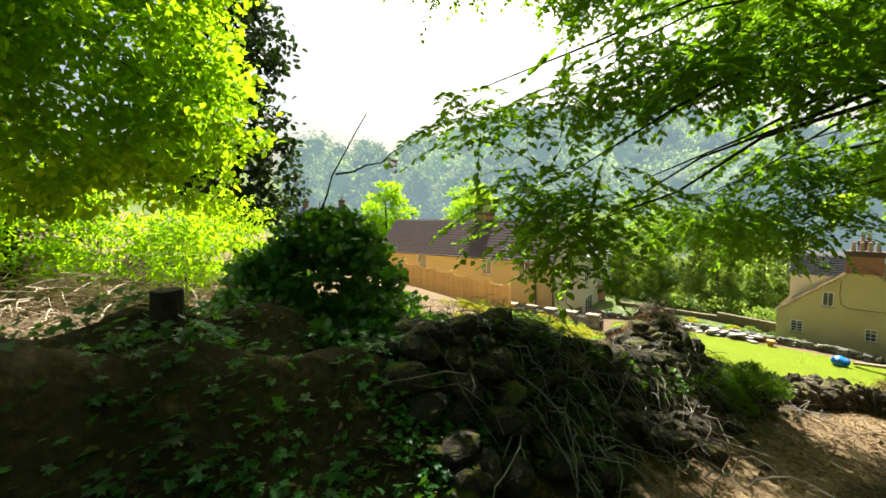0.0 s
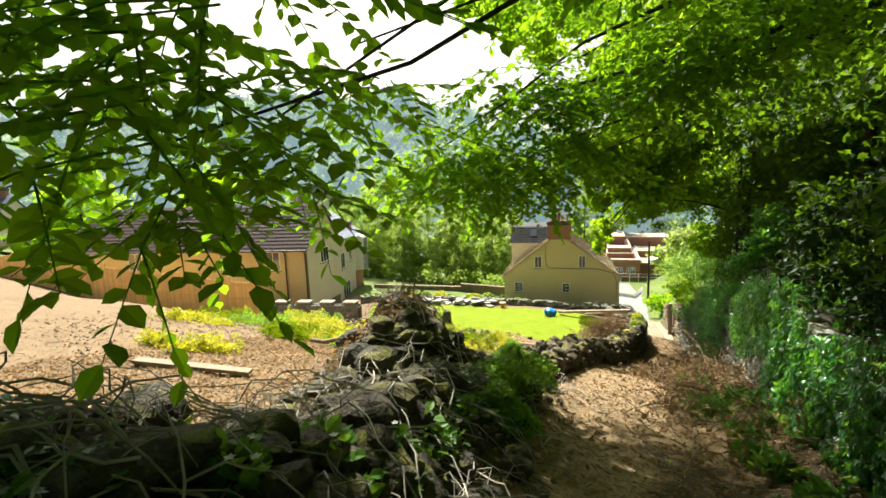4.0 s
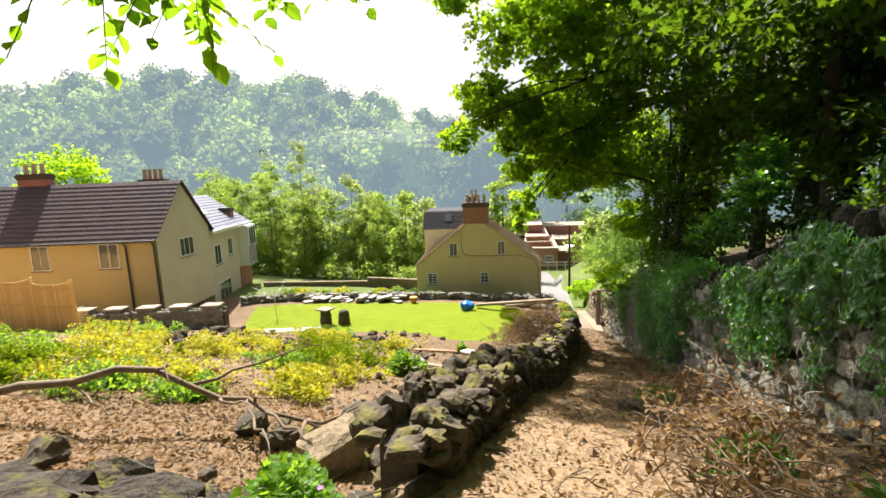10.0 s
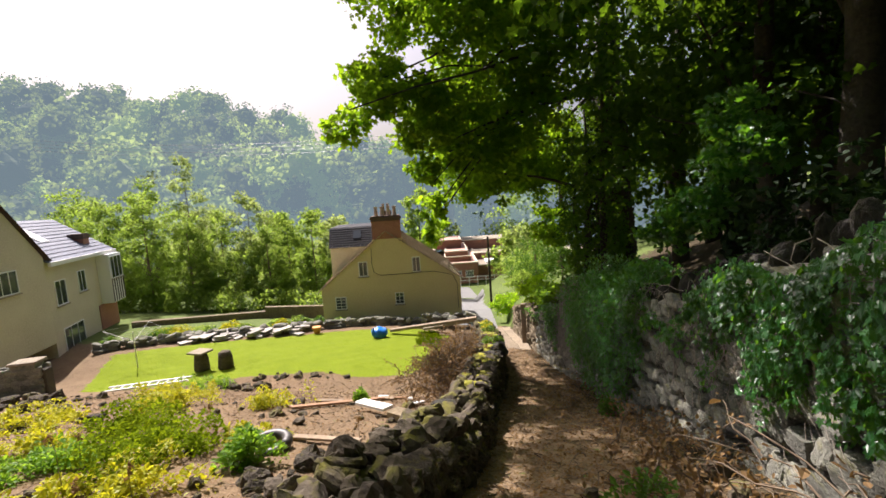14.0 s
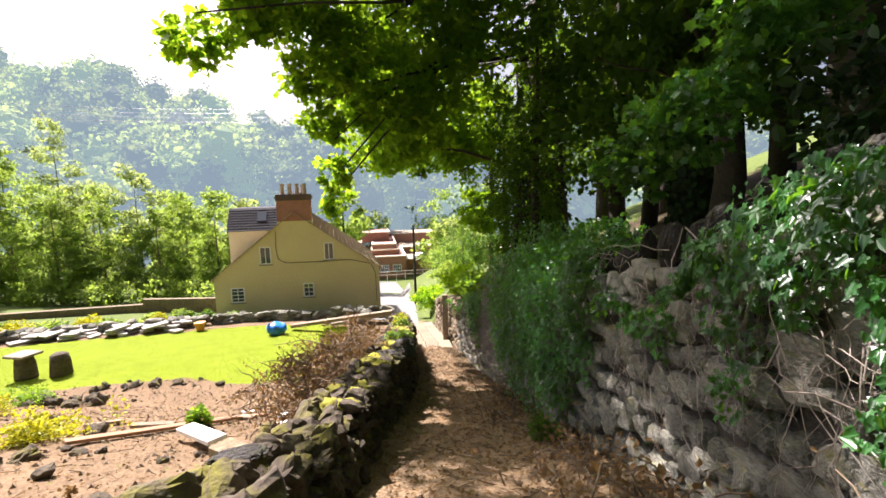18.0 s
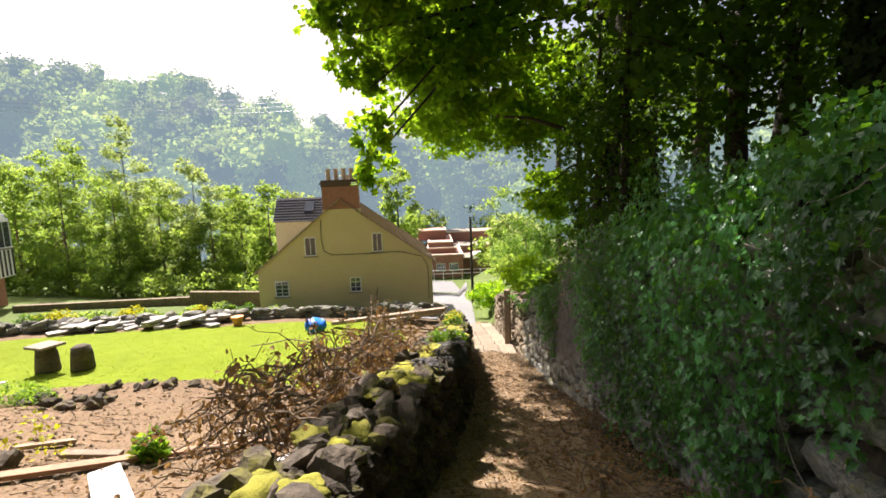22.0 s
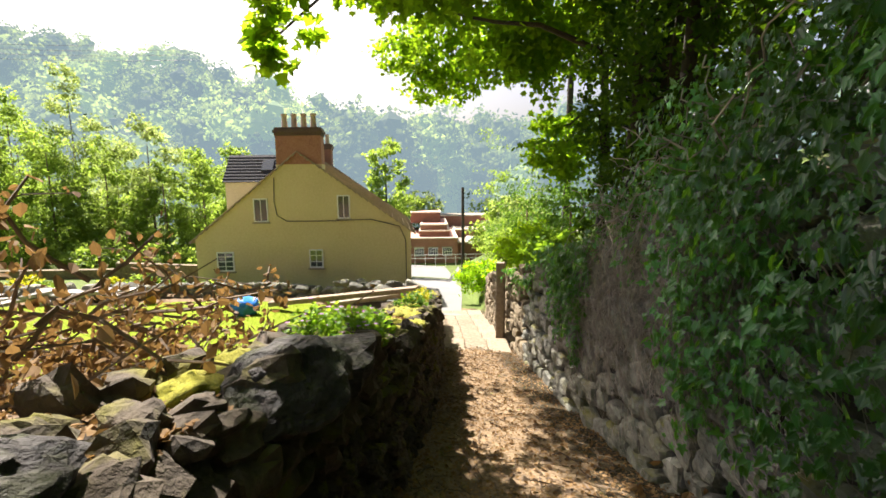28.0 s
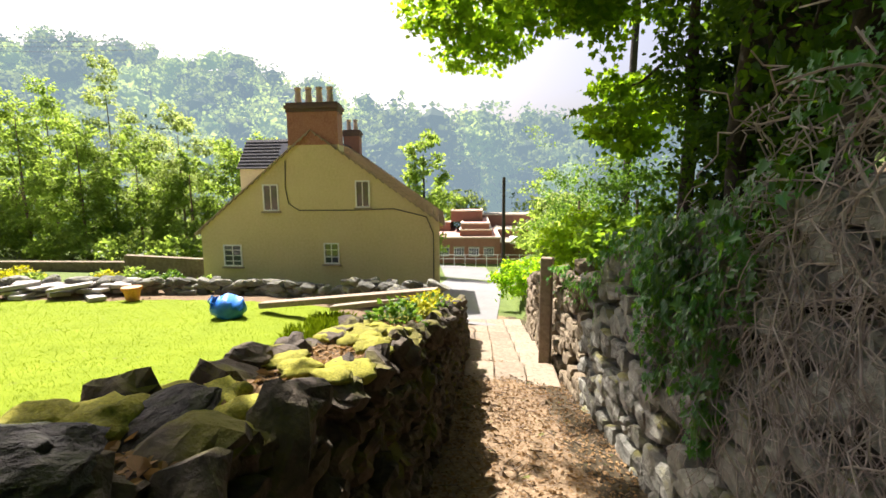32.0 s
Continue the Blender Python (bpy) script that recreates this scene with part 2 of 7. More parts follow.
DEADLEAF = leaf_material("dead_leaf", (0.19, 0.115, 0.05), (0.42, 0.28, 0.14), (0.38, 0.22, 0.07), 0.8, 0.25)
CLOD = surface("earth_clod", (0.09, 0.06, 0.034), (0.17, 0.118, 0.068), (0.24, 0.175, 0.11), 3.0, 20.0, 0.95, 0.6)
MIDLEAF = leaf_material("valley_leaf", (0.055, 0.11, 0.02), (0.11, 0.19, 0.04), (0.46, 0.64, 0.08), part_through=0.55)
MIDLEAF2 = leaf_material("valley_leaf_pale", (0.1, 0.15, 0.04), (0.19, 0.26, 0.08), (0.5, 0.62, 0.15), part_through=0.55)
# three leaf tones, each with bluish haze added as emission
FARLEAF = [leaf_material("far_leaf_haze_glow", tuple(k * v for v in (0.115, 0.165, 0.035)), tuple(k * v for v in (0.15, 0.21, 0.045)), tuple(k * v for v in (0.4, 0.5, 0.1)), 1.0, 0.35, glow=(0.34, 0.46, 0.55, 0.35), patch=0.06, deep=0.6) for k in (0.4, 0.66, 1.05)]
DRYSTEM = surface("dry_ivy_stem", (0.13, 0.105, 0.08), (0.27, 0.225, 0.18), (0.38, 0.33, 0.28), 3.0, 12.0, 0.9, 0.4)
DARKROCK = surface("dark_boulder", (0.008, 0.007, 0.006), (0.024, 0.02, 0.016), (0.055, 0.046, 0.036), 2.2, 6.0, 0.7, 1.0, 0.09, vary=0.2, moss=(0.04, 0.044, 0.01))
# mossy stone, a little darker than ROCK to put the beech's shade into it
HEAPROCK = surface("mossy_rubble_shade_toned", (0.02, 0.016, 0.012), (0.055, 0.044, 0.031), (0.11, 0.09, 0.064), 3.0, 10.0, 0.95, 1.0, 0.07, vary=0.4, moss=(0.16, 0.155, 0.02))
SLABSTONE = surface("bleached_slab", (0.27, 0.245, 0.21), (0.37, 0.345, 0.305), (0.45, 0.425, 0.385), 1.5, 10.0, 0.9, 0.4, vary=0.2)
CRANE = leaf_material("cranesbill_leaf", (0.08, 0.2, 0.02), (0.15, 0.3, 0.03), (0.36, 0.58, 0.03), part_through=0.55)
STEPSTONE = surface("worn_step_stone", (0.15, 0.115, 0.075), (0.23, 0.18, 0.12), (0.3, 0.245, 0.17), 1.5, 10.0, 0.95, 0.7, vary=0.2)
YEW = leaf_material("dark_conifer_leaf", (0.012, 0.03, 0.01), (0.03, 0.065, 0.02), (0.05, 0.1, 0.01), 0.5, 0.2)

# ---- mesh tools ----


class Geo:
    """Collects vertices and faces of one mesh."""

    def __init__(self):
        self.v, self.f, self.n = [], [], 0

    def add(self, verts, faces):
        verts = np.asarray(verts, float).reshape(-1, 3)
        self.v.append(verts)
        self.f.extend([tuple(int(i) + self.n for i in fc) for fc in faces])
        self.n += len(verts)
        return self

    def grid_add(self, verts, faces):
        """Many like pieces: verts (k, n, 3), faces (m, c) of one piece."""
        k, n = verts.shape[:2]
        faces = np.asarray(faces)
        allf = (np.arange(k)[:, None, None] * n + faces[None]).reshape(-1, faces.shape[1]) + self.n
        self.v.append(verts.reshape(-1, 3))
        self.f.extend(map(tuple, allf.tolist()))
        self.n += k * n
        return self

    def tube(self, pts, radii, seg=6):
        pts = np.asarray(pts, float)
        m = len(pts)
        radii = np.broadcast_to(radii, (m,))
        d = np.gradient(pts, axis=0)
        d /= np.linalg.norm(d, axis=1)[:, None] + 1e-9
        ref = np.array([0.3, 0.2, 1.0]) if abs(d[0, 2]) < 0.9 else np.array([1.0, 0.1, 0.0])
        a = np.cross(d, ref)
        a /= np.linalg.norm(a, axis=1)[:, None] + 1e-9
        b = np.cross(d, a)
        th = np.arange(seg) * 2 * np.pi / seg
        ring = pts[:, None] + radii[:, None, None] * (np.cos(th)[None, :, None] * a[:, None] + np.sin(th)[None, :, None] * b[:, None])
        faces = [(i * seg + j, i * seg + (j + 1) % seg, (i + 1) * seg + (j + 1) % seg, (i + 1) * seg + j) for i in range(m - 1) for j in range(seg)]
        faces += [tuple(range(seg))[::-1], tuple((m - 1) * seg + j for j in range(seg))]
        return self.add(ring.reshape(-1, 3), faces)

    def box(self, x0, y0, z0, x1, y1, z1, c=0.0):
        """A box with its vertical and top edges cut by c."""
        if c <= 0:
            v = [(x, y, z) for z in (z0, z1) for x, y in ((x0, y0), (x1, y0), (x1, y1), (x0, y1))]
            return self.add(v, [(3, 2, 1, 0), (4, 5, 6, 7), (0, 1, 5, 4), (1, 2, 6, 5), (2, 3, 7, 6), (3, 0, 4, 7)])
        ring = [(x0 + c, y0), (x1 - c, y0), (x1, y0 + c), (x1, y1 - c), (x1 - c, y1), (x0 + c, y1), (x0, y1 - c), (x0, y0 + c)]
        cx, cy = (x0 + x1) / 2, (y0 + y1) / 2
        top = [(cx + (x - cx) * (1 - 2 * c / (x1 - x0)), cy + (y - cy) * (1 - 2 * c / (y1 - y0))) for x, y in ring]
        v = [(*p, z0) for p in ring] + [(*p, z1 - c) for p in ring] + [(*p, z1) for p in top]
        f = [tuple(range(7, -1, -1)), tuple(range(16, 24))]
        f += [(k * 8 + i, k * 8 + (i + 1) % 8, k * 8 + 8 + (i + 1) % 8, k * 8 + 8 + i) for k in (0, 1) for i in range(8)]
        return self.add(v, f)

    def prism(self, outline, y0, y1):
        """An outline in x, z pushed from y0 to y1."""
        n = len(outline)
        v = [(x, y0, z) for x, z in outline] + [(x, y1, z) for x, z in outline]
        f = [tuple(range(n)), tuple(range(2 * n - 1, n - 1, -1))] + [((i + 1) % n, i, n + i, n + (i + 1) % n) for i in range(n)]
        return self.add(v, f)

    def mesh(self, name, material, smooth=False):
        me = bpy.data.meshes.new(name)
        me.from_pydata(np.concatenate(self.v) if self.v else [], [], self.f)
        for mt in (material if isinstance(material, (list, tuple)) else [material]):
            me.materials.append(mt)
        if smooth:
            me.polygons.foreach_set("use_smooth", [True] * len(me.polygons))
        me.validate()
        return me

    def obj(self, name, material, parent=None, label="", smooth=False, **tags):
        ob = new(name, self.mesh(name, material, smooth))
        if parent:
            ob.parent = parent
        return tagged(ob, label, **tags)


def thing(name, m, label, category, group="", kind=""):
    e = new(name)
    e.matrix_world = m
    e.empty_display_size = 0.2
    return tagged(e, label, category, group, kind)


LEAF_V = np.array([(0, 0, 0), (0.3, 0.32, 0.09), (0.27, 0.68, 0.08), (0, 1, -0.04), (-0.27, 0.68, 0.08), (-0.3, 0.32, 0.09)])
LEAF_F = [(0, 1, 2, 3), (0, 3, 4, 5)]
LOBED_V = np.array([(0, 0, 0), (0.5, 0.12, 0.05), (0.36, 0.45, 0.07), (0.5, 0.72, 0.03), (0.17, 0.72, 0.04), (0, 1.05, -0.06), (-0.17, 0.72, 0.04), (-0.5, 0.72, 0.03), (-0.36, 0.45, 0.07), (-0.5, 0.12, 0.05)])
LOBED_F = [(0, 1, 2, 3, 4, 5), (0, 5, 6, 7, 8, 9)]
IVY_V = np.array([(0, 0, 0), (0.24, -0.15, 0.04), (0.48, -0.02, 0.02), (0.3, 0.2, 0.06), (0.58, 0.44, 0.0), (0.24, 0.52, 0.05), (0, 1.0, -0.08), (-0.24, 0.52, 0.05), (-0.58, 0.44, 0.0), (-0.3, 0.2, 0.06), (-0.48, -0.02, 0.02), (-0.24, -0.15, 0.04)])
IVY_F = [(0, 1, 2, 3, 4, 5, 6), (0, 6, 7, 8, 9, 10, 11)]


def unit(a):
    return a / (np.linalg.norm(a, axis=-1, keepdims=True) + 1e-9)


def leaf_verts(at, along, up, size, shape=LEAF_V):
    """Leaves at points: along is where the tip points, up the upper side."""
    y = unit(along)
    x = unit(np.cross(y, up))
    z = np.cross(x, y)
    size = np.broadcast_to(size, (len(at),))[:, None, None]
    s = shape[None] * size
    return at[:, None] + s[:, :, 0:1] * x[:, None] + s[:, :, 1:2] * y[:, None] + s[:, :, 2:3] * z[:, None]


def rand_dirs(n, r=rng):
    return unit(r.normal(size=(n, 3)))


def cloud(geo, centre, radii, n, size, r=rng, shell=0.45, droop=0.4, lobed=False, flat=0.7, outward=0.0, per=26, shape=None):
    """Leaves in clumps that fill an uneven ellipsoid, denser towards its skin."""
    centre, radii = np.array(centre, float), np.array(radii, float)
    k = max(3, n // per)
    d = rand_dirs(k, r)
    hubs = d * (shell + (1 - shell) * r.random((k, 1)) ** 0.6) * (0.72 + 0.4 * r.random((k, 1)))
    pick = r.integers(0, k, n)
    spread = 1.1 / k ** 0.36
    off = r.normal(size=(n, 3)) * spread * np.array([0.55, 0.55, 0.3])
    p = centre + (hubs[pick] + off) * radii
    along = r.normal(size=(n, 3)) + np.array([0, 0, -droop]) + 0.5 * unit(hubs[pick])
    up = np.array([0, 0, 1.0]) * flat + r.normal(size=(n, 3)) * (0.3 if outward else 0.55) + outward * unit(hubs[pick] + off)
    s = size * (0.6 + 0.7 * r.random(n))
    vf = shape or ((LOBED_V, LOBED_F) if lobed else (LEAF_V, LEAF_F))
    geo.grid_add(leaf_verts(p, along, up, s, vf[0]), vf[1])


def wander(a, b, n, amount, r=rng, sag=0.0):
    """A crooked line from a to b."""
    a, b = np.array(a, float), np.array(b, float)
    t = np.linspace(0, 1, n)[:, None]
    p = a + (b - a) * t
    step = np.cumsum(r.normal(size=(n, 3)), axis=0) * amount
    step -= step[0] + (step[-1] - step[0]) * t
    p = p + step
    p[:, 2] -= sag * 4 * t[:, 0] * (1 - t[:, 0])
    return p


def rock_mesh(name, seed, material, flat=0.7, sub=2, rough=0.28):
    r = np.random.default_rng(seed)
    bm = bmesh.new()
    bmesh.ops.create_icosphere(bm, subdivisions=sub, radius=0.5)
    cuts = [(unit(r.normal(size=3)), 0.26 + 0.16 * r.random()) for _ in range(7)]
    for v in bm.verts:
        p = np.array(v.co)
        for nrm, h in cuts:
            q = p @ nrm
            if q > h:
                p = p - nrm * (q - h) * 0.85
        nz = noise.noise(Vector(p * 3.1 + seed)) * rough * 0.5 + noise.noise(Vector(p * 8.3 + seed)) * rough * 0.42
        p = p * (1 + nz)
        v.co = (p[0] * 1.15, p[1], p[2] * flat)
    me = bpy.data.meshes.new(name)
    bm.to_mesh(me)
    bm.free()
    me.materials.append(material)
    return me


def block_mesh(name, seed, material, edge=5.0, rough=0.22):
    """A squared rubble stone: flat faces, worn round edges, out of square."""
    r = np.random.default_rng(seed)
    bm = bmesh.new()
    bmesh.ops.create_cube(bm, size=2.0)
    bmesh.ops.subdivide_edges(bm, edges=bm.edges[:], cuts=3, use_grid_fill=True)
    sh = r.uniform(-0.28, 0.28, 4)
    for v in bm.verts:
        p = np.array(v.co)
        p = p / (np.abs(p) ** edge).sum() ** (1 / edge) * 0.5
        p = np.array([p[0] * (1 + sh[0] * p[2] * 2) + sh[1] * p[2] * 0.5, p[1], p[2] * (1 + sh[2] * p[0] * 2) + sh[3] * p[0] * 0.4])
        v.co = p * (1 + rough * noise.noise(Vector(p * 3.5 + seed)) + 0.1 * noise.noise(Vector(p * 9.0 + seed)))
    me = bpy.data.meshes.new(name)
    bm.to_mesh(me)
    bm.free()
    me.materials.append(material)
    return me


# ---- the lie of the land ----
YP = [-40, -8, -0.84, 1.7, 4.1, 5.2, 8.25, 10.4, 12.1, 13.4, 15.5, 17.3, 19.1, 22, 25.1, 28, 31, 36, 45, 60, 90, 140]
ZP = [8, 1.2, -0.1, -0.72, -1.4, -1.72, -2.45, -2.95, -3.55, -4.1, -4.75, -5.3, -5.9, -6.65, -7.55, -8.0, -8.45, -9.2, -10.6, -13.4, -14.4, -15]
YG = [-40, -8, -3, 4, 8, 12, 17, 19.5, 22, 24, 30, 33, 40, 60, 90, 140]
ZG = [8, 0.4, -0.6, -2.0, -3.0, -4.1, -5.45, -6.4, -7.4, -7.8, -8.1, -8.4, -9.8, -13.4, -14.4, -15]
YL = [-40, -8, 0, 4, 8.3, 12, 14.8, 16, 18.2, 21, 23, 25, 28, 31, 34, 60]
XL = [6, 1.5, -1.9, -3.3, -4.75, -5.35, -5.6, -5.85, -6.25, -6.75, -7.2, -7.75, -8.7, -9.7, -10.9, -20]
YR = [-40, -8, -4, -1, 2, 5, 8, 10.3, 13.4, 16.3, 17.3, 22, 24.9, 28.1, 31, 34, 60]
XR = [24, 8, 5, 3.0, 1.2, 0.0, -0.95, -1.5, -2.0, -2.48, -2.78, -4.15, -5.12, -6.4, -7.5, -8.6, -18]


def zp(y):
    return np.interp(y, YP, ZP)


def zg(y):
    return np.interp(y, YG, ZG)


def xl(y):
    return np.interp(y, YL, XL)


def xr(y):
    return np.interp(y, YR, XR)


def ease(a, b, x):
    t = np.clip((x - a) / (b - a), 0, 1)
    return t * t * (3 - 2 * t)


def lumps(x, y, s):
    """Smooth uneven ground, a sum of waves."""
    return (np.sin(x * 1.7 * s + 1.3 * np.sin(y * 0.9 * s)) + np.sin(y * 2.1 * s + 1.7 * np.sin(x * 1.2 * s + 2)) + np.sin((x + y) * 3.3 * s + 0.5) * 0.6 + np.sin((x - 1.4 * y) * 4.6 * s) * 0.4) / 3


def height(x, y):
    x, y = np.asarray(x, float), np.asarray(y, float)
    left, right = xl(y), xr(y)
    w = ease(left - 0.5, left + 0.1, x)
    garden = zg(y) - 0.06 * np.clip(-9 - x, 0, 15) * ease(26, 20, y) * ease(4, 11, y) - 0.1 * np.clip(-20 - x, 0, 16) * ease(24, 18, y) * ease(-3, 6, y)
    h = garden * (1 - w) + zp(y) * w
    # debris against the foot of the high wall, then the raised wood behind it
    h = h + 0.35 * ease(right - 1.1, right - 0.1, x) * ease(20, 12, y)
    up = np.interp(y, [-8, 2, 8, 11, 17, 22, 28, 34], [0.5, 0.6, 1.2, 1.6, 1.7, 2.0, 1.5, 1.3])
    h = h + up * ease(right + 0.15, right + 0.5, x) + 0.42 * np.clip(x - right - 0.4, 0, 50) * ease(70, 40, y)
    # the heap of earth and rubble beside the path
    crest = xl(y) - 0.75
    heap = np.exp(-((x - crest) / 1.05) ** 2) * ease(8.3, 6.9, y) * ease(-9, -5, y)
    h = h + heap * np.interp(y, [-8, -1, 0.6, 2, 4, 5.5, 6.6, 7.3, 8.2], [1.1, 1.62, 1.65, 1.35, 1.2, 1.0, 0.85, 0.55, 0.2]) * (1.0 + 0.2 * lumps(x, y, 1.1))
    h = h + np.exp(-((x + 5.1) ** 2 + (y - 5.3) ** 2) / 0.9) * 0.75 + np.exp(-((x + 4.9) ** 2 + (y - 4.3) ** 2) / 0.8) * 0.55
    # the far side of the valley
    d = np.hypot(x, y)
    a = np.degrees(np.arctan2(-x, y))
    rise = 56 * np.interp(a, [-60, 10, 20, 25, 32, 39, 46, 60, 66, 72, 78, 90, 120], [0.42, 0.42, 0.42, 0.42, 0.58, 0.76, 0.88, 0.88, 0.8, 0.66, 0.46, 0.42, 0.42])
    h = h + rise * ease(85, 270, d) * ease(-10, 40, y + 0.35 * -x)
    near = ease(45, 25, d)
    return h + near * (0.05 * lumps(x, y, 1.0) + 0.02 * lumps(y, x, 3.1))


def grade(lo, hi, step, out, far):
    g = list(np.arange(lo, hi, step))
    s, v = step, hi
    while v < far:
        g.append(v)
        s *= out
        v += s
    s, v = step, lo
    front = []
    while v > -far:
        s *= out
        v -= s
        front.append(v)
    return np.array(front[::-1] + g)


LAWN = [(-24.5, 20.6), (-22, 20.6), (-20, 21.6), (-17.8, 23.2), (-15.2, 24.2), (-12.8, 24.0), (-11.0, 24.4), (-10.4, 26.5), (-11.2, 30.2), (-13.5, 31.6), (-16, 31.4), (-19.4, 29.4), (-23.2, 27.4), (-28, 24.4)]


def inside(poly, x, y):
    c = np.zeros(np.shape(x), bool)
    for (x1, y1), (x2, y2) in zip(poly, poly[1:] + poly[:1]):
        t = (y1 > y) != (y2 > y)
        c ^= t & (x < (x2 - x1) * (y - y1) / (y2 - y1 + 1e-12) + x1)
    return c


gx, gy = grade(-26, 5, 0.13, 1.07, 900), grade(-5, 33, 0.13, 1.07, 900)
X, Y = np.meshgrid(gx, gy)
Z = height(X, Y)
nx, ny = len(gx), len(gy)
idx = np.arange(nx * ny).reshape(ny, nx)
quads = np.stack([idx[:-1, :-1], idx[:-1, 1:], idx[1:, 1:], idx[1:, :-1]], -1).reshape(-1, 4)
me = bpy.data.meshes.new("ground")
me.from_pydata(np.stack([X, Y, Z], -1).reshape(-1, 3), [], quads.tolist())
cx, cy = (X[:-1, :-1] + X[1:, 1:]).ravel() / 2, (Y[:-1, :-1] + Y[1:, 1:]).ravel() / 2
def soft_inside(x, y):
    c = np.zeros(np.shape(x))
    for dx, dy in ((0, 0), (0.12, 0), (-0.12, 0), (0, 0.12), (0, -0.12)):
        c += inside(LAWN, x + dx, y + dy) / 5
    return c


vx, vy = X.ravel(), Y.ravel()
wob = 0.15 * lumps(vx, vy, 2.0)
track = ease(-0.2, 0.25, vx - xl(vy) + wob) * ease(-0.1, -0.9, vx - xr(vy) + wob) * (vy < 40)
trod = np.interp(vy, [-3.5, -0.84, 0, 1.7, 3, 4.1, 6, 8], [2.6, 0.97, 0.0, -1.1, -1.75, -2.2, -2.9, -3.4])
narrow = np.maximum(ease(0.75, 0.4, np.abs(vx - trod - 0.1 + 1.2 * wob)), ease(5.6, 7.4, vy))
track = track * narrow
lawn = soft_inside(vx + wob, vy + wob)
# shade-dark bank colour: behind the wall, beside the narrow path, over the heap
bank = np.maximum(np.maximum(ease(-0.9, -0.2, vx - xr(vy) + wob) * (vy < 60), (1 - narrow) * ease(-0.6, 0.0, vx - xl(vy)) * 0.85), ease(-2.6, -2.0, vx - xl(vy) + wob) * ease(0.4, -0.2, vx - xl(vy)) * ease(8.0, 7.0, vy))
vale = np.maximum(np.maximum(ease(44, 52, np.hypot(vx, vy)), ease(34, 37, vy)), ease(0.4, 1.6, vy - np.interp(vx, [-60, -29.5, -24, -20, -17, -12.5], [24, 24.6, 28.2, 30.4, 32.4, 34.5])) * (vx < -12))
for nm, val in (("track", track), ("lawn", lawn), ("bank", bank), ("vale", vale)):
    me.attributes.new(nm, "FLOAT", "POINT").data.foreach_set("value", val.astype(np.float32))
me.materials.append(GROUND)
me.polygons.foreach_set("use_smooth", [True] * len(me.polygons))
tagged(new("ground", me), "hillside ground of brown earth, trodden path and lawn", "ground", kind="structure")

# ---- walls of stone ----
HEAPROCKS = [rock_mesh("rubble_stone", 111 + i, HEAPROCK, 0.8, 2, 0.4) for i in range(8)]
ROCKS = [block_mesh("stone", 211 + i, ROCK, 3.4, 0.42) if i % 3 else rock_mesh("stone", 11 + i, ROCK, 0.75, 2, 0.4) for i in range(13)]
COPING = [rock_mesh("coping_stone", 51 + i, DARKROCK, 0.9, 2, 0.2) for i in range(4)]
BOULDERS = [rock_mesh("boulder", 71 + i, DARKROCK, 0.8, 4, 0.3) for i in range(5)]
BLOCKS = [block_mesh("wall_stone", 31 + i, WALLSTONE) for i in range(12)]


def lay(parent, meshes, mats, name, keep, limit=300):
    """Stones at poses: those that keep() picks are parts, the rest one joined part."""
    rest, made = Geo(), 0
    datas = [(np.array([v.co for v in m.vertices]), [tuple(p.vertices) for p in m.polygons]) for m in meshes]
    for i, m in enumerate(mats):
        k = i % len(meshes)
        if made < limit and keep(m.translation):
            ob = new(name, meshes[k])
            ob.parent = parent
            ob.matrix_local = m
            made += 1
        else:
            a = np.array(m)
            rest.add(datas[k][0] @ a[:3, :3].T + a[:3, 3], datas[k][1])
    if rest.n:
        tagged(rest.obj(name, meshes[0].materials[0], parent), kind="stuff")


def turned(x, y, z, sx, sy, sz, rz, tip=0.0):
    return Matrix.LocRotScale((x, y, z), Euler((rng.normal() * tip, rng.normal() * tip, rz)), (sx, sy, sz))


def heading(f, y):
    return math.atan2(1.0, (f(y + 0.2) - f(y - 0.2)) / 0.4)


low_wall = thing("dry_stone_wall", Matrix(), "low mossy dry-stone wall of dark limestone beside the path", "wall")
core = Geo()
WTOP_Y = [8.0, 9, 11, 14.8, 16, 18.2, 21, 23, 25, 28, 31.5]
WTOP_Z = [-2.2, -2.15, -2.7, -3.9, -4.25, -4.72, -5.3, -5.8, -6.22, -6.88, -7.6]


def half(y):
    """Half of the low wall's breadth."""
    return float(np.interp(y, [8, 10, 14, 17, 21, 32], [0.2, 0.29, 0.27, 0.2, 0.29, 0.3]))


ys = np.arange(8.4, 31.4, 0.3)
ring = []
for y in ys:
    x, top, bottom = xl(y), np.interp(y, WTOP_Y, WTOP_Z) - 0.18, min(zp(y), zg(y)) - 0.4
    ring.append([(x - half(y), y, bottom), (x + half(y), y, bottom), (x + half(y) - 0.05, y, top + float(np.interp(y, [19, 22], [0.06, 0.14]))), (x - half(y) + 0.05, y, top + float(np.interp(y, [19, 22], [0.06, 0.14])))])
n = len(ys)
core.add(np.array(ring).reshape(-1, 3), [(i * 4 + j, i * 4 + (j + 1) % 4, i * 4 + 4 + (j + 1) % 4, i * 4 + 4 + j) for i in range(n - 1) for j in range(4)] + [(3, 2, 1, 0), tuple(n * 4 - 4 + j for j in range(4))])
core.obj("earth_core", JOINT, low_wall)
mats = []
